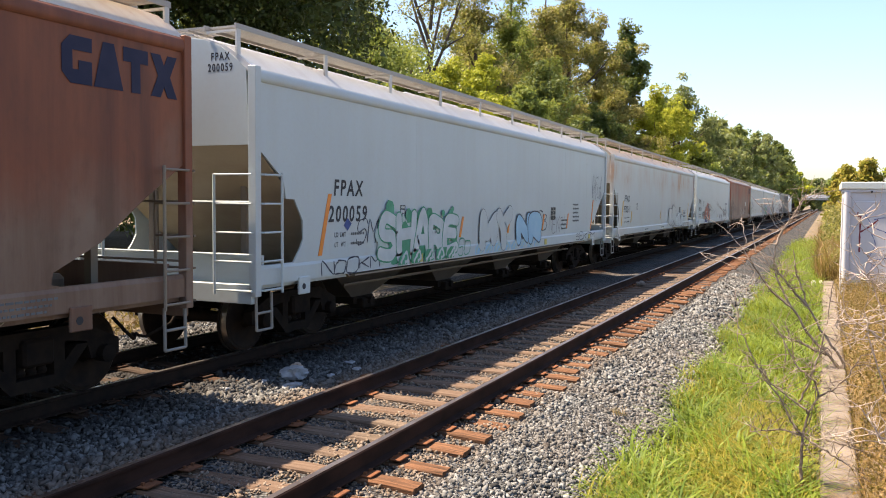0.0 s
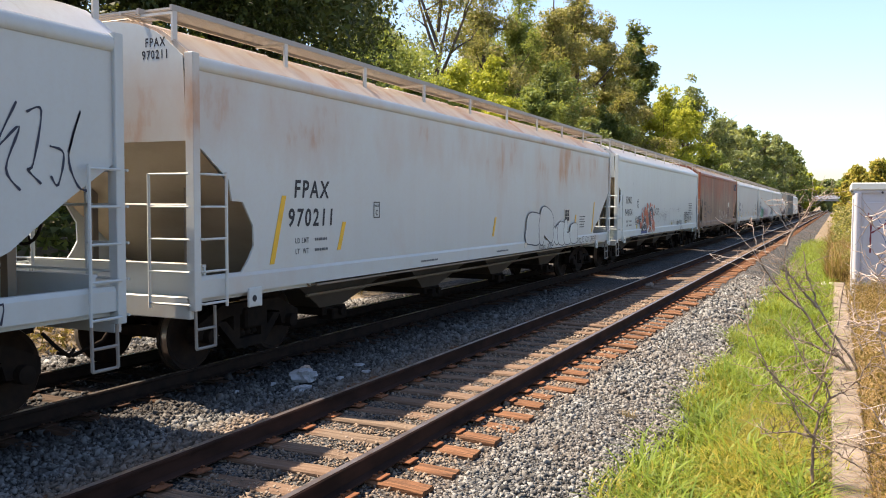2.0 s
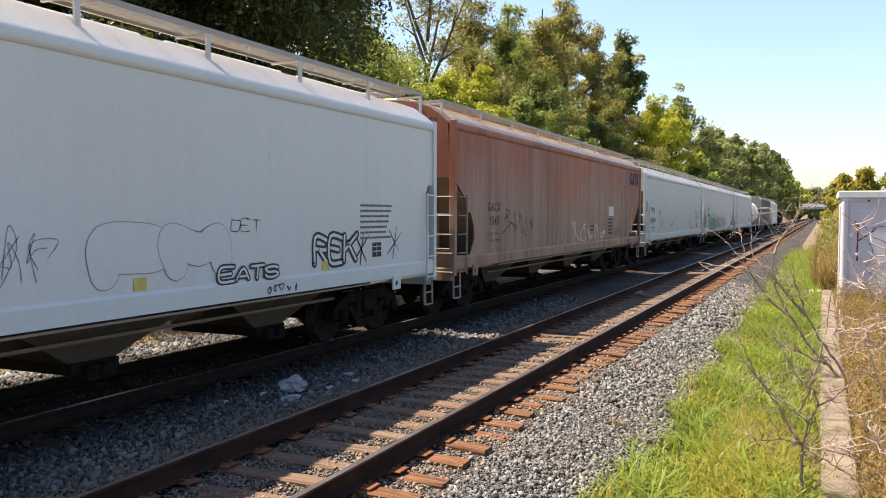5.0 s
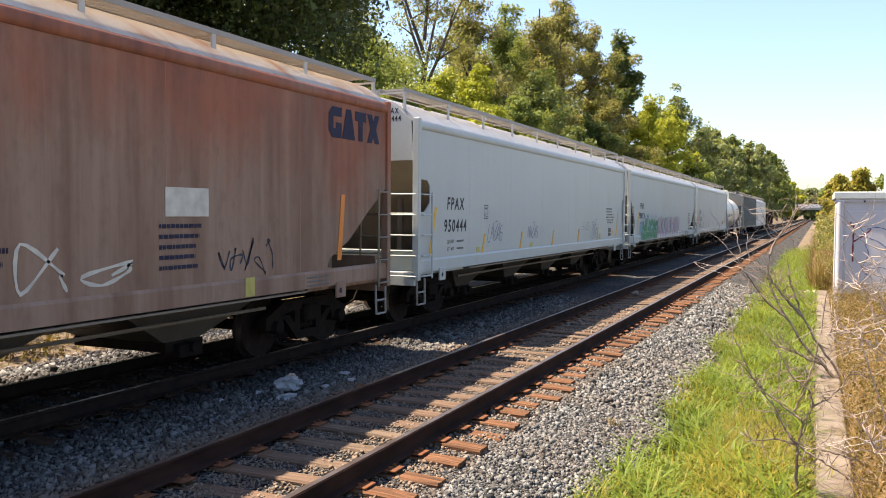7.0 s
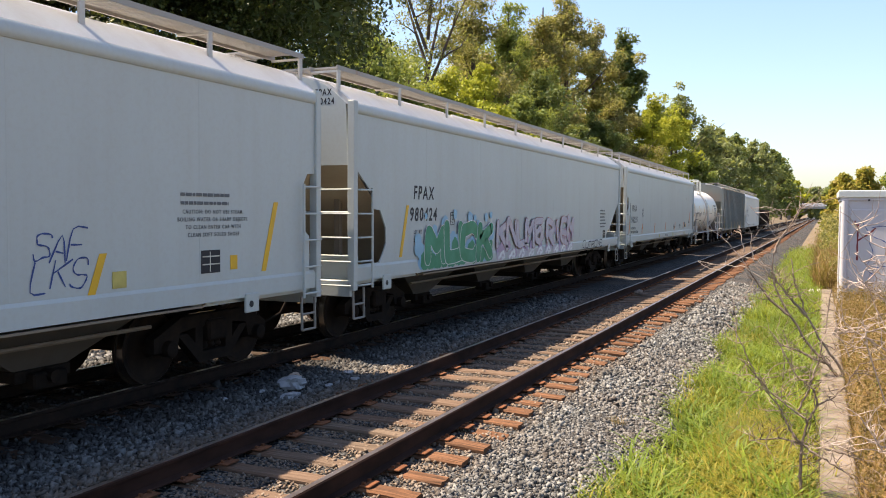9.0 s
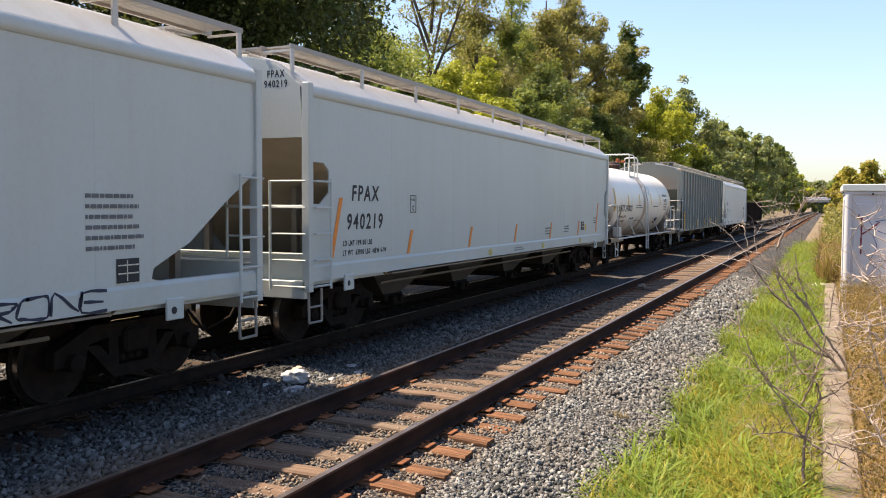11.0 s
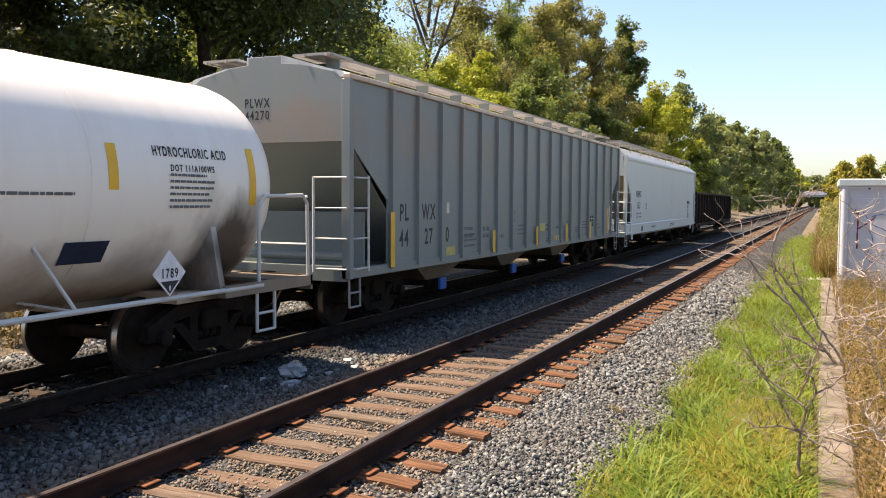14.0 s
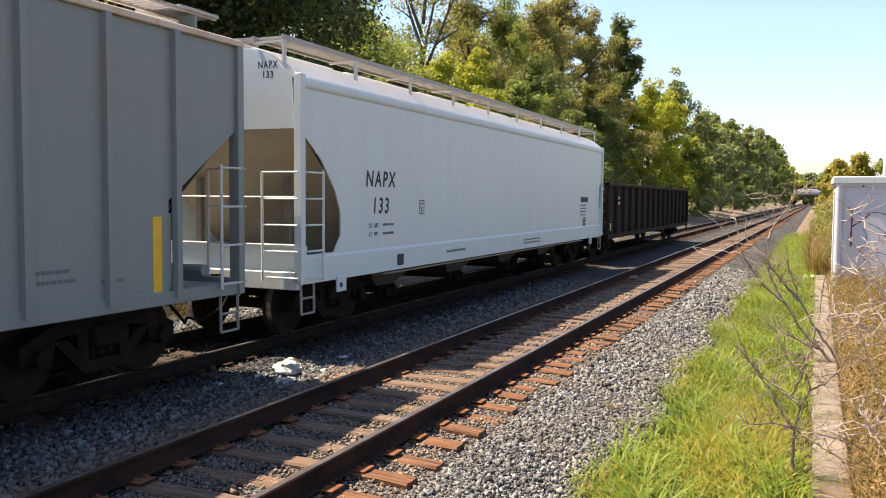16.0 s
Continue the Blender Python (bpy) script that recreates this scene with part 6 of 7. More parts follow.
for X, Y, TOP, R, TINT, SEED, PER, LEAFSIZE in [(2.6, 60, 5.0, 2.4, "autumn", 41, 90, 0.12), (5.2, 57, 5.2, 2.4, "green", 42, 90, 0.13), (1.9, 76, 5.2, 2.2, "autumn", 43, 80, 0.16),
                                                (6.5, 80, 6.0, 2.8, "green", 44, 80, 0.18), (3.0, 120, 7.0, 3.6, "autumn", 45, 70, 0.24), (4.5, 180, 9.0, 5.0, "green", 46, 70, 0.35)]:
    tree(X, Y, TOP, R, TINT, base=-0.2, seed=SEED, per=PER, leaf=LEAFSIZE, crown_from=0.06, clumps=60, name="bush", label=SAY[TINT])
for i, X in enumerate((-40, -27, -14, -3, 9, 22, 36)):
    tree(X, 470 + 12 * (i % 3), 13.0 + 2 * (i % 2), 9.0, "pale", base=0, seed=60 + i, per=50, leaf=1.0, crown_from=0.05, label="distant tree behind the overpass, its leaf colour paled for haze")


def undergrowth():
    """Low leafy scrub at the wood's edge."""
    rng = np.random.default_rng(77)
    v, f, k = [], [], 0
    for tint, n in (("green", 260), ("dark", 330)):
        y = 2 + 330 * rng.uniform(0, 1, n) ** 1.9
        x = -18.2 - rng.uniform(0, 6, n) + np.clip(y - 70, 0, 60) * 0.045
        z = 0.1 + rng.uniform(0.0, 3.0, n) * (1 + 0.006 * y)
        vv, ff = leaf_cloud(rng, np.column_stack([x, y, z]), rng.uniform(0.6, 1.3, n) * (1 + 0.004 * y), 90, 0.15)
        tagged(new("undergrowth", fast_mesh("undergrowth", vv, ff, LEAF[tint])), "tangled leafy undergrowth at the edge of the wood", "undergrowth", kind="stuff")


undergrowth()


def blades(name, label, category, n, place, height, width, bend, material, seed, tips=None):
    """Grass: bent two-step blades; place(rng, n) gives x, y, z and a height factor."""
    rng = np.random.default_rng(seed)
    x, y, z, hf = place(rng, n)
    a = rng.uniform(0, 2 * math.pi, n)
    h = height * hf * rng.uniform(0.55, 1.3, n)
    w = width * rng.uniform(0.7, 1.4, n)
    d = np.column_stack([np.cos(a), np.sin(a)])
    s = np.column_stack([-np.sin(a), np.cos(a)]) * w[:, None] / 2
    lean = h * bend * rng.uniform(0.2, 1.3, n)
    p0 = np.column_stack([x, y, z])
    rows = []
    for q, ww in ((0.0, 1.0), (0.5, 0.8), (0.85, 0.45), (1.0, 0.08)):
        c = p0 + np.column_stack([d * (lean * q ** 2)[:, None], h * (q - 0.35 * bend * q ** 3)])
        rows += [c + np.column_stack([s * ww, np.zeros(n)]), c - np.column_stack([s * ww, np.zeros(n)])]
    v = np.stack(rows, 1).reshape(-1, 3)
    q = np.array([(0, 1, 3, 2), (2, 3, 5, 4), (4, 5, 7, 6)])
    f = (q[None] + (8 * np.arange(n))[:, None, None]).reshape(-1, 4)
    return tagged(new(name, fast_mesh(name, v, f, material)), label, category, kind="stuff")


GRASS = leaf_material("fresh_green_grass", (0.064, 0.123, 0.007), (0.200, 0.264, 0.024), 0.4)
GRASS_Y = leaf_material("yellowing_grass", (0.212, 0.192, 0.020), (0.345, 0.292, 0.047), 0.4)
STRAW = leaf_material("dead_straw", (0.187, 0.131, 0.062), (0.287, 0.206, 0.106), 0.25)
STRAW_O = leaf_material("rusty_dead_weeds", (0.120, 0.068, 0.022), (0.296, 0.188, 0.060), 0.25)


def ground_z(x):
    return np.interp(x, [-40, -20, -14.5, -12.6, -11.6, -6.4, -1.6, -0.6, 0.12, 0.5, 6, 30], [1.6, 0.5, -0.05, -0.42, -0.52, -0.62, -0.60, -0.52, -0.46, -0.36, -0.2, 0.4])


def verge(rng, n):
    y = 5.2 + 60 * rng.uniform(0, 1, n) ** 2.1
    edge = -1.85 + 0.16 * np.sin(y * 1.3) + 0.12 * np.sin(y * 3.1)
    x = edge + (-0.02 - edge) * rng.uniform(0, 1, n) ** 0.9
    hf = 0.55 + 0.45 * np.clip((x - edge) / 0.5, 0, 1) + 0.012 * y
    return x, y, ground_z(x), hf * (0.72 + 0.25 * np.sin(x * 5 + y * 2) + 0.22 * np.sin(x * 13 - y * 7) + 0.18 * np.sin(y * 17 + x * 3))


def verge_yellow(rng, n):
    x, y, z, hf = verge(rng, n)
    spot = (np.sin(y * 1.05 + 0.6) + 0.8 * np.sin(x * 4 + 1.5)) > 0.55
    x, y = x[spot], y[spot]
    m = n - len(x)
    x, y = np.concatenate([x, rng.normal(-0.62, 0.22, m)]), np.concatenate([y, rng.normal(9.3, 1.0, m)])
    return x, y, ground_z(x), np.ones(n) * 0.95


blades("grass_verge", "lush green grass verge beside the ballast", "grass", 30000, verge, 0.40, 0.019, 1.05, GRASS, 1)
rng = np.random.default_rng(15)
n = 520
gx, gy, gz, gh = verge(rng, n)
vv, ff = leaf_cloud(rng, np.column_stack([gx, gy, gz + 0.16 * gh + 0.02 * gy * 0.2]), rng.uniform(0.05, 0.16, n), 30, 0.022)
tagged(new("verge_weeds", fast_mesh("verge_weeds", vv, ff, LEAF["green"])), "small leafy green weeds among the verge grass", "weeds", kind="stuff")
blades("yellow_grass", "yellowing dry grass tufts in the verge", "grass", 10500, verge_yellow, 0.36, 0.013, 0.95, GRASS_Y, 2)


def right_bank(rng, n):
    y = 5.0 + 40 * rng.uniform(0, 1, n) ** 1.7
    x = 0.36 + 2.4 * rng.uniform(0, 1, n) ** 1.3
    return x, y, ground_z(x), 0.35 + 0.75 * rng.uniform(0, 1, n) * np.clip((x - 0.25) / 0.5, 0.3, 1)


blades("dead_weeds", "tall dead straw-coloured weeds on the bank", "weeds", 22000, right_bank, 0.80, 0.0060, 1.2, STRAW_O, 3)
blades("dry_grass", "short dry straw grass on the bank", "grass", 11000, right_bank, 0.32, 0.007, 1.1, STRAW, 4)


def far_weeds(rng, n):
    y = 31 + 60 * rng.uniform(0, 1, n) ** 1.5
    x = -0.15 + rng.uniform(0, 1.6, n) - 0.002 * y
    return x, y, ground_z(x), 0.5 + 0.9 * rng.uniform(0, 1, n)


blades("tall_weeds", "tall brown and green weeds along the fence line", "weeds", 7000, far_weeds, 1.15, 0.018, 0.6, STRAW_O, 5)
rng = np.random.default_rng(6)
n = 240
y = 31 + 45 * rng.uniform(0, 1, n) ** 1.4
vv, ff = leaf_cloud(rng, np.column_stack([rng.uniform(0.0, 1.2, n), y, rng.uniform(-0.3, 2.2, n)]), rng.uniform(0.15, 0.4, n), 50, 0.045)
tagged(new("weed_leaves", fast_mesh("weed_leaves", vv, ff, LEAF["olive"])), "leafy olive weeds among the dead stalks", "weeds", kind="stuff")


rng = np.random.default_rng(16)
n = 1900
y = 5.6 + 22 * rng.uniform(0, 1, n) ** 1.5
x = 0.40 + 1.8 * rng.uniform(0, 1, n) ** 1.2
vv, ff = leaf_cloud(rng, np.column_stack([x, y, ground_z(x) + rng.uniform(0.0, 0.75, n)]), rng.uniform(0.08, 0.2, n), 26, 0.017)
tagged(new("weed_leaves", fast_mesh("weed_leaves", vv, ff, STRAW_O)), "curled dead brown leaves on the dry weeds", "weeds", kind="stuff")
n = 200
y = 5.8 + 20 * rng.uniform(0, 1, n) ** 1.4
x = 0.5 + 1.6 * rng.uniform(0, 1, n)
vv, ff = leaf_cloud(rng, np.column_stack([x, y, ground_z(x) + rng.uniform(0.05, 0.6, n)]), rng.uniform(0.08, 0.22, n), 26, 0.018)
tagged(new("green_weeds", fast_mesh("green_weeds", vv, ff, LEAF["olive"])), "olive green weeds among the dead stalks on the bank", "weeds", kind="stuff")


def left_bank(rng, n):
    y = 3 + 75 * rng.uniform(0, 1, n) ** 1.5
    x = -12.2 - 6.0 * rng.uniform(0, 1, n)
    return x, y, ground_z(x), 0.3 + 0.7 * rng.uniform(0, 1, n) * np.clip((-12.0 - x) / 1.5, 0.2, 1)


blades("dead_grass_bank", "dead straw and ochre weeds on the bank behind the train", "weeds", 12000, left_bank, 0.8, 0.014, 0.7, STRAW_O, 7)
rng = np.random.default_rng(18)
n = 900
y = 4 + 45 * rng.uniform(0, 1, n) ** 1.3
x = -12.35 - 4.5 * rng.uniform(0, 1, n) ** 1.3
vv, ff = leaf_cloud(rng, np.column_stack([x, y, ground_z(x) + rng.uniform(0.0, 0.28, n)]), rng.uniform(0.15, 0.4, n), 22, 0.055)
tagged(new("dead_leaves", fast_mesh("dead_leaves", vv, ff, STRAW_O)), "brown dead leaves and brush on the bank behind the train", "leaf litter", kind="stuff")


def tuft(x, y, seed, n=60):
    def spot(rng, m):
        xx, yy = rng.normal(x, 0.05, m), rng.normal(y, 0.06, m)
        return xx, yy, np.interp(xx, [p[0] for p in bed], [p[1] for p in bed]), np.ones(m)
    blades("dry_tuft", "small dry pale grass tuft in the ballast", "grass", n, spot, 0.12, 0.006, 0.9, STRAW, seed)


tuft(-2.25, 10.3, 21)

# ---- the bare shrub by the kerb ----
TWIG = simple("bare_grey_twigs", (0.30, 0.24, 0.195), 0.9, other=(0.15, 0.115, 0.09), scale=5)
TWIG_PALE = simple("bleached_twigs", (0.42, 0.36, 0.31), 0.9, other=(0.30, 0.24, 0.20), scale=5)


def shrub(name, label, stems, seed, twigs=5, mat=TWIG, r=0.016, trunk=1.0, pale_from=99, spread=1.0):
    """Bare stems with fine side twigs; stems past pale_from are thin and bleached."""
    rng = np.random.default_rng(seed)
    t = thing(name, label, "shrub", pose(*stems[0][0]))
    o = Vector(stems[0][0])
    for i, st in enumerate(stems):
        pts = [Vector(p) - o for p in st]
        fine = []
        for a, c in zip(pts[:-1], pts[1:]):
            for q in range(5):
                fine.append(a.lerp(c, q / 5) + Vector(rng.normal(0, 0.0045 * spread, 3)))
        fine.append(pts[-1])
        m = len(fine)
        b = Build()
        rr = r * (trunk if i == 0 else 1.0) * (0.3 if i >= pale_from else 1.0)
        b.tube(fine, [rr * (1 - 0.75 * k / m) + 0.002 for k in range(m)], 6)
        for _ in range(twigs if i < pale_from else 3):
            k = int(rng.uniform(0.3, 0.97) * m)
            p, d = fine[k], Vector(rng.normal(0, 1, 3) * np.array([1, 0.7, 0.7]) + np.array([0, 0, 0.35])).normalized()
            ln = rng.uniform(0.10, 0.42) * spread
            path = [p]
            for _ in range(5):
                d = (d + Vector(rng.normal(0, 0.25, 3))).normalized()
                path.append(path[-1] + d * ln / 5)
            s = spread ** 0.8 * (0.7 if i >= pale_from else 1.0)
            b.tube(path, [0.0042 * s, 0.0036 * s, 0.003 * s, 0.0024 * s, 0.0018 * s, 0.001 * s], 4)
            for q in (1, 2, 3, 4):
                if rng.uniform() < 0.55:
                    e = (d + Vector(rng.normal(0, 0.6, 3))).normalized()
                    b.tube([path[q], path[q] + e * ln * 0.2, path[q] + e * ln * 0.4 + Vector(rng.normal(0, 0.015, 3))], [0.0024 * s, 0.0018 * s, 0.0009 * s], 4)
        part("stem", b, TWIG_PALE if i >= pale_from else mat, t)
    return t


shrub("bare_shrub", "leafless grey shrub with a short forked trunk in the grass", [
    [(-0.11, 8.0, -0.60), (-0.11, 8.0, -0.40), (-0.11, 8.0, -0.35), (-0.12, 8.0, -0.08), (-0.12, 8.0, 0.14), (-0.07, 8.0, 0.37), (-0.00, 8.0, 0.50)],
    [(-0.07, 8.0, 0.36), (-0.21, 8.0, 0.45), (-0.35, 8.0, 0.56), (-0.51, 8.0, 0.72), (-0.63, 8.0, 0.97), (-0.71, 8.0, 1.14)],
    [(-0.12, 8.0, 0.14), (-0.21, 8.0, 0.26), (-0.30, 8.0, 0.44), (-0.43, 8.0, 0.61), (-0.61, 8.0, 0.84)],
    [(-0.00, 8.0, 0.50), (0.08, 8.0, 0.55), (0.21, 8.0, 0.67), (0.32, 8.0, 0.89)],
    [(-0.16, 8.0, 0.44), (-0.07, 8.0, 0.64), (-0.01, 8.0, 0.86), (0.04, 8.0, 1.11), (0.09, 8.0, 1.52)],
    [(-0.20, 8.0, 0.22), (-0.05, 8.0, 0.10), (0.11, 8.0, 0.01), (0.26, 8.0, -0.08), (0.46, 8.0, -0.22)],
    [(-0.12, 8.0, 0.15), (-0.30, 8.0, 0.18), (-0.55, 8.0, 0.13)],
    [(0.06, 8.0, 0.14), (0.26, 8.0, 0.09), (0.45, 8.0, 0.03)],
    [(-0.00, 8.0, 0.50), (-0.04, 8.0, 0.64), (-0.17, 8.0, 0.74), (-0.33, 8.0, 1.04)],
], 5, 16, TWIG, 0.0078, 2.4)
shrub("bare_shrub", "leafless shrub leaning out from the kerb with bleached tips", [
    [(0.34, 14.0, -0.45), (0.32, 14.0, -0.34), (0.09, 14.0, -0.06), (-0.13, 14.0, 0.16), (-0.43, 14.0, 0.61), (-0.65, 14.0, 1.05), (-0.69, 14.0, 1.35), (-0.66, 14.0, 1.63)],
    [(0.34, 14.0, -0.45), (0.32, 14.0, -0.19), (0.05, 14.0, 0.21), (-0.19, 14.0, 0.64), (-0.36, 14.0, 1.11), (-0.42, 14.0, 1.49)],
    [(0.09, 14.0, -0.10), (-0.30, 14.0, 0.08), (-0.62, 14.0, 0.19)],
    [(-0.43, 14.0, 0.61), (-0.71, 14.0, 0.83), (-0.92, 14.0, 1.13), (-1.08, 14.0, 1.34)],
    [(-0.19, 14.0, 0.64), (-0.47, 14.0, 0.93), (-0.64, 14.0, 1.16)],
    [(-0.66, 14.0, 1.57), (-0.59, 14.0, 1.78), (-0.45, 14.0, 1.98), (-0.28, 14.0, 2.30)],
    [(-0.65, 14.0, 1.05), (-1.04, 14.0, 1.30), (-1.17, 14.0, 1.51), (-1.38, 14.0, 1.74), (-1.72, 14.0, 1.99)],
    [(-0.60, 14.0, 1.78), (-0.79, 14.0, 2.02), (-1.05, 14.0, 2.30)],
    [(-1.08, 14.0, 1.34), (-1.46, 14.0, 1.35), (-1.80, 14.0, 1.41)],
    [(-0.96, 14.0, 1.43), (-1.01, 14.0, 1.69), (-0.99, 14.0, 1.82)],
    [(-1.11, 14.0, 1.56), (-1.15, 14.0, 1.86), (-1.20, 14.0, 1.99)],
], 8, 15, TWIG, 0.022, 1.2, 6, 1.6)
shrub("dead_bramble", "tangled dead pale stems on the dry bank", [
    [(0.62, 6.9, -0.35), (0.67, 6.9, 0.3), (0.53, 6.8, 1.37), (0.42, 6.8, 1.55), (0.28, 6.8, 1.68), (0.20, 6.8, 1.85)],
    [(0.80, 6.9, -0.35), (0.85, 6.9, 0.3), (0.51, 6.8, 1.21), (0.38, 6.8, 1.45), (0.32, 6.8, 1.62), (0.24, 6.8, 1.72)],
    [(0.90, 6.9, -0.35), (0.95, 6.9, 0.3), (0.51, 6.8, 1.89), (0.32, 6.8, 1.96), (0.16, 6.8, 2.12)],
    [(0.75, 6.9, -0.35), (0.80, 6.9, 0.3), (0.45, 6.8, 1.71), (0.30, 6.8, 1.80), (0.22, 6.8, 1.88)],
    [(0.75, 6.9, 0.30), (0.44, 6.8, 0.46), (0.29, 6.8, 0.69), (0.16, 6.8, 0.77)],
    [(0.71, 6.9, 1.10), (0.46, 6.8, 1.37), (0.28, 6.8, 1.30), (0.13, 6.8, 1.33)],
    [(0.55, 6.9, -0.35), (0.60, 6.9, 0.3), (0.32, 6.8, 1.20), (0.30, 6.8, 1.32), (0.27, 6.8, 1.40)],
    [(0.77, 6.9, 0.90), (0.42, 6.8, 1.21), (0.17, 6.8, 1.35), (0.09, 6.8, 1.29)],
    [(0.90, 6.9, 0.30), (0.45, 6.8, 0.49), (0.29, 6.8, 0.55), (0.05, 6.8, 0.45)],
], 9, 11, TWIG_PALE, 0.005)


# ---- kerb, cabinet, mast, overpass, litter ----
def concrete(name, a, b):
    k = Nodes(name, 0.9)
    f, g = k.noise(1.2, detail=6), k.noise(25, detail=5)
    c = k.mix(k.ramp(f, 0.35, 0.65), a, b)
    c = k.mix(k.math("MULTIPLY", k.ramp(g, 0.45, 0.7), 0.4), c, tuple(v * 0.6 for v in a))
    stain = k.noise(3.2, (1, 0.6, 1), 7, 0.68)
    c = k.mix(k.math("MULTIPLY", k.ramp(stain, 0.50, 0.62), 0.7), c, (b[0] * 0.45, b[1] * 0.40, b[2] * 0.34))
    return k.done(c, k.math("ADD", g, stain), 0.014, 0.8)


CONCRETE = concrete("weathered_concrete", (0.216, 0.184, 0.155), (0.144, 0.119, 0.097))
kerb = thing("concrete_kerb", "weathered low concrete kerb wall along the verge", "kerb", pose(0, 0, 0), kind="structure")
rnd = random.Random(4)
y = -6.0
while y < 30.2:
    ln = rnd.uniform(2.2, 3.4)
    b = Build().box(0.03 + rnd.uniform(-0.012, 0.012), 0.36, y, min(y + ln - 0.015, 30.4), -0.75, -0.29 + rnd.uniform(-0.012, 0.008), c=0.018)
    part("kerb_block", b, CONCRETE, kerb)
    y += ln
chunk = Build().box(-0.34, 0.02, 29.7, 30.3, -0.47, -0.27, pose(0, 0, 0, 0, 0, 0), 0.03)
tagged(new("concrete_chunk", chunk.mesh("concrete_chunk", concrete("pale_concrete", (0.62, 0.60, 0.56), (0.5, 0.48, 0.45)))), "pale broken chunk of concrete in the grass", "rubble")

METAL_BOX = paint("aluminium_cabinet", (0.50, 0.50, 0.53), stain=(0.36, 0.33, 0.32), stains=0.3, rough=0.5)
cab = thing("signal_cabinet", "large pale metal signal cabinet with spray-painted tags", "cabinet", pose(0.44, 26.0, -0.30))
part("body", Build().box(0.03, 2.4, 0.03, 3.0, 0, 2.93, c=0.01), METAL_BOX, cab)
part("roof_cap", Build().box(-0.05, 2.5, -0.06, 3.1, 2.93, 3.13, c=0.02), BRIGHT, cab, "white folded metal roof cap")
part("eave_strip", Build().box(0.0, 2.45, -0.02, 3.05, 2.85, 2.925, c=0.005), METAL_BOX, cab)
part("corner_post", Build().tube([(0.12, 0.0, 0), (0.12, 0.0, 2.85)], 0.09, 12), METAL_BOX, cab, "rounded corner post", smooth=True)
part("corner_flange", Build().box(0.0, 0.028, 0.0, 0.3, 0, 2.7), METAL_BOX, cab)
part("door_panel", Build().box(0.27, 1.6, 0.005, 0.029, 0.25, 2.6, c=0.008), METAL_BOX, cab)
part("base_plinth", Build().box(-0.05, 2.5, -0.05, 3.1, -0.3, 0.002), CONCRETE, cab)
b = Build()
def tagline(pts, w):
    flat = Build()
    ribbon(flat, curl(pts), w, 0.0)
    b.add([(p[1], 0.001, p[2]) for p in flat.v], flat.f)
tagline([(0.46, 1.2), (0.46, 1.7), (0.47, 2.2)], 0.05), tagline([(0.47, 1.75), (0.75, 1.95), (0.9, 2.1)], 0.05), tagline([(0.4, 2.3), (0.38, 2.2), (0.44, 2.18)], 0.04)
part("spray_tag", b, simple("dark_red_spray_paint", (0.20, 0.03, 0.035), 0.6), cab, "dark red sprayed tag")
b = Build()
tagline([(0.55, 2.3), (0.8, 1.9), (1.1, 1.75), (1.4, 1.5)], 0.025), tagline([(0.8, 2.1), (1.1, 2.15), (1.5, 2.0)], 0.025), tagline([(0.75, 1.7), (0.85, 1.4), (0.7, 1.0), (0.9, 0.8)], 0.022), tagline([(0.9, 1.0), (1.2, 1.05), (1.5, 0.9)], 0.022)
part("spray_tag", b, BLUE_SPRAY, cab, "thin blue sprayed lines")
part("rivet", Build().lathe([(0, 0.03), (0.02, 0.03)], 10, (0.72, -0.075, 2.86), axis=1), BLACK, cab)

mast = thing("signal_mast", "slim white metal mast behind the cabinet", "mast", pose(1.97, 30.4, -0.3))
part("pole", Build().tube([(0, 0, 0), (0, 0, 4.5), (0, 0, 9.0)], [0.085, 0.08, 0.07], 14), BRIGHT, mast, smooth=True)
part("base", Build().box(-0.2, 0.2, -0.2, 0.2, -0.1, 0.12, c=0.02), CONCRETE, mast)

PALE_DECK = concrete("pale_bridge_concrete", (0.66, 0.68, 0.70), (0.55, 0.57, 0.60))
bridge = thing("road_overpass", "pale concrete road overpass crossing the railway in the distance", "bridge", pose(0, 400, 0))
part("deck", Build().box(-60, 60, 0, 11, 4.7, 5.9, c=0.05), concrete("grey_bridge_girder", (0.35, 0.38, 0.38), (0.28, 0.30, 0.30)), bridge)
part("parapet", Build().box(-60, 60, -0.25, 0.1, 5.6, 7.0, c=0.05), PALE_DECK, bridge)
for px in (-24, -13.5, 1.5, 12):
    part("pier", Build().box(px - 0.6, px + 0.6, 1, 10, -1, 4.69, c=0.05), CONCRETE, bridge)


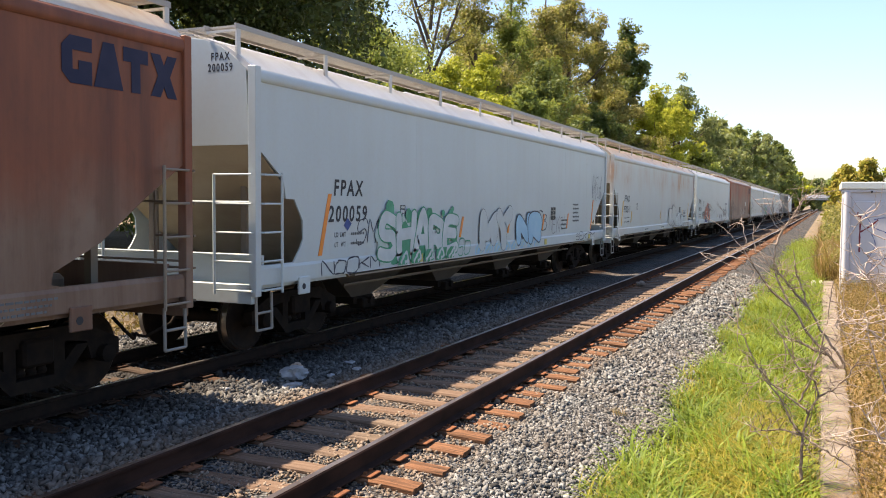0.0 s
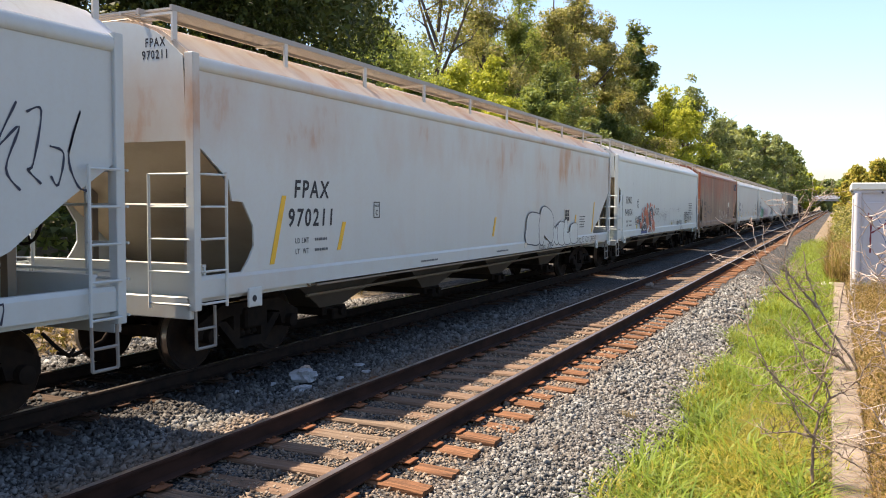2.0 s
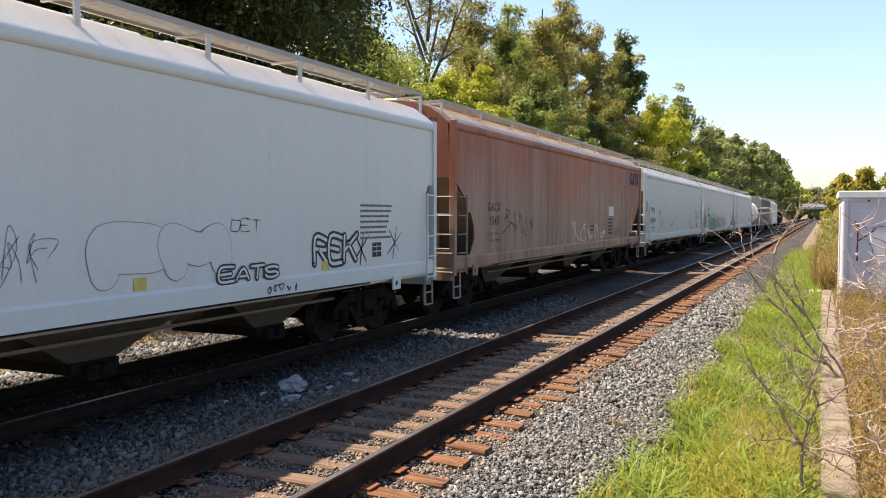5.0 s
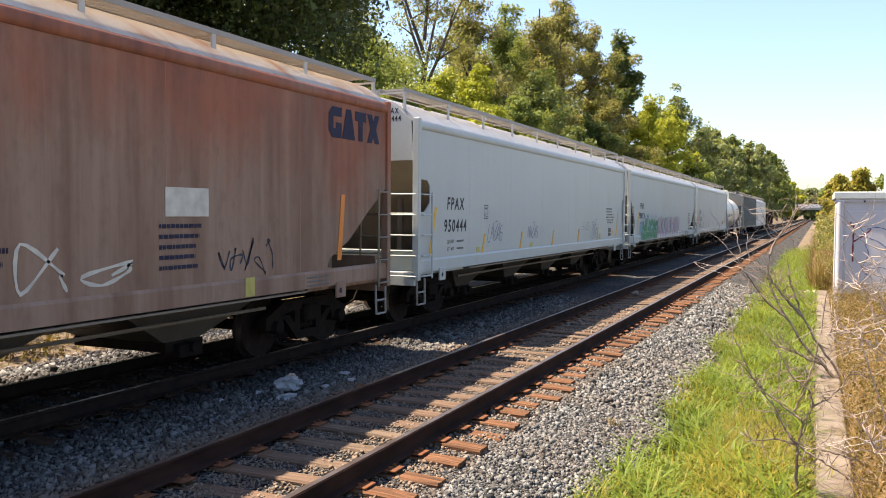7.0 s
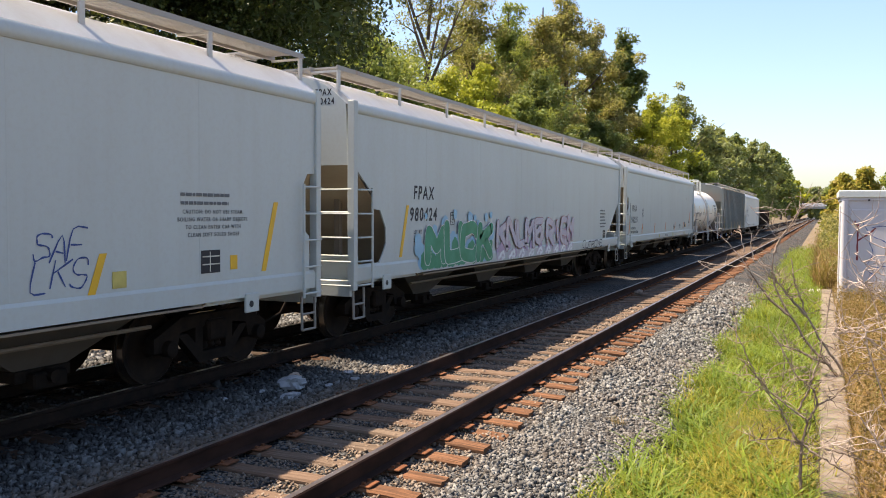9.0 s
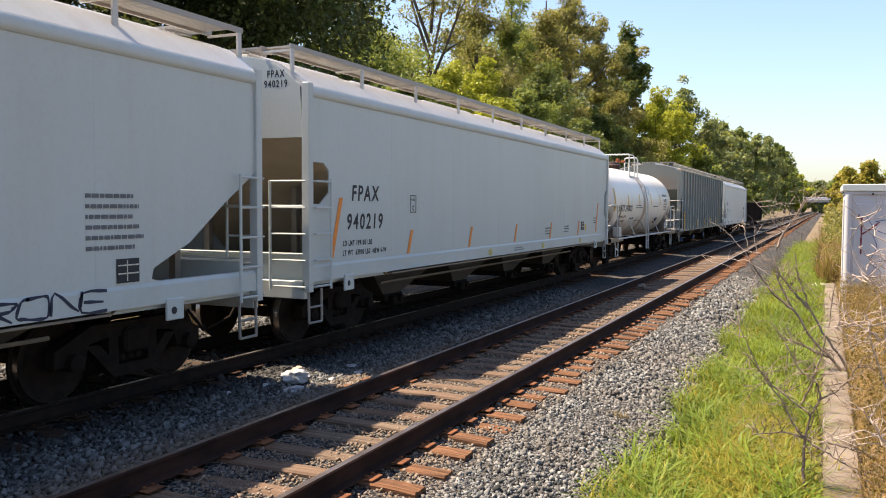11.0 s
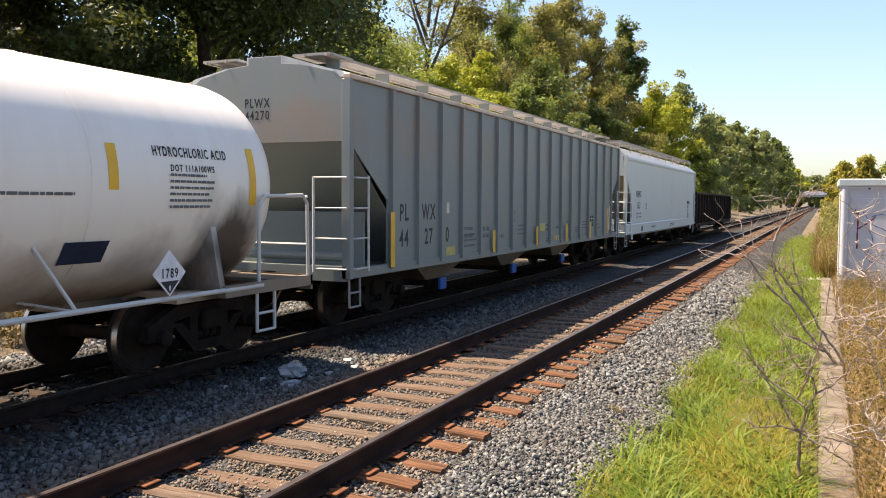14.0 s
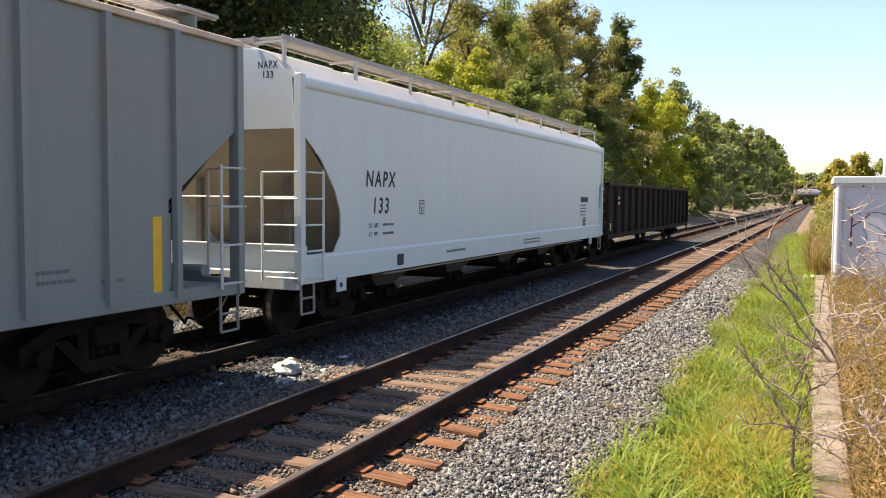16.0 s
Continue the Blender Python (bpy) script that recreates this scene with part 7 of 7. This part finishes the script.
def crumple(name, label, category, x, y, z, sx, sy, sz, mat, seed, sub=3):
    bm = bmesh.new()
    bmesh.ops.create_icosphere(bm, subdivisions=sub, radius=1)
    noise.seed_set(seed)
    for v in bm.verts:
        k = 1 + 0.45 * noise.noise(v.co * 1.7) + 0.22 * noise.noise(v.co * 4.5)
        v.co = Vector((v.co.x * sx * k, v.co.y * sy * k, max(-0.35, v.co.z * k) * sz))
    me = bpy.data.meshes.new(name)
    bm.to_mesh(me)
    bm.free()
    me.materials.append(mat)
    ob = new(name, me)
    ob.location = (x, y, z)
    return tagged(ob, label, category)


BAG = simple("dirty_white_plastic", (0.345, 0.352, 0.360), 0.5, other=(0.210, 0.210, 0.203), scale=9, bump=0.01)
crumple("litter_bag", "crumpled dirty white plastic bag on the ballast", "litter", -6.52, 9.62, -0.20, 0.20, 0.16, 0.13, BAG, 3)
crumple("litter_bag", "torn scrap of white plastic beside the rail", "litter", -6.30, 9.25, -0.26, 0.10, 0.16, 0.05, BAG, 4)
for k, (sx, sy) in enumerate(((-6.15, 9.95), (-6.75, 9.2), (-6.05, 10.5), (-6.9, 8.6), (-6.4, 10.9))):
    crumple("paper_scrap", "small torn scrap of pale paper on the ballast", "litter", sx, sy, -0.235, 0.05 + 0.01 * k, 0.07, 0.03, BAG, 30 + k, 2)
crumple("cardboard_scrap", "tan crushed scrap lying by the white bag", "litter", -6.68, 9.90, -0.20, 0.10, 0.09, 0.11, simple("tan_scrap", (0.42, 0.32, 0.25), 0.8), 5)
crumple("pale_rock", "pale rock lying between the rails", "rock", -4.78, 24.6, -0.14, 0.13, 0.13, 0.10, CONCRETE, 6, 2)


# ---- the train rolls ----
def motions():
    for car, y in CARS:
        walk(car, [(t, pose(FAR_X, y - TRAIN_V * t, 0)) for t in (0, 4, 8, 12, 16)])
    step = 0.05
    spin = math.degrees(TRAIN_V / R_WHEEL) * step
    for w, y in WHEELS:
        walk(w, [(k * step, pose(0, y, R_WHEEL, k * spin, 0, 0)) for k in range(int(16 / step) + 1)])


motions()
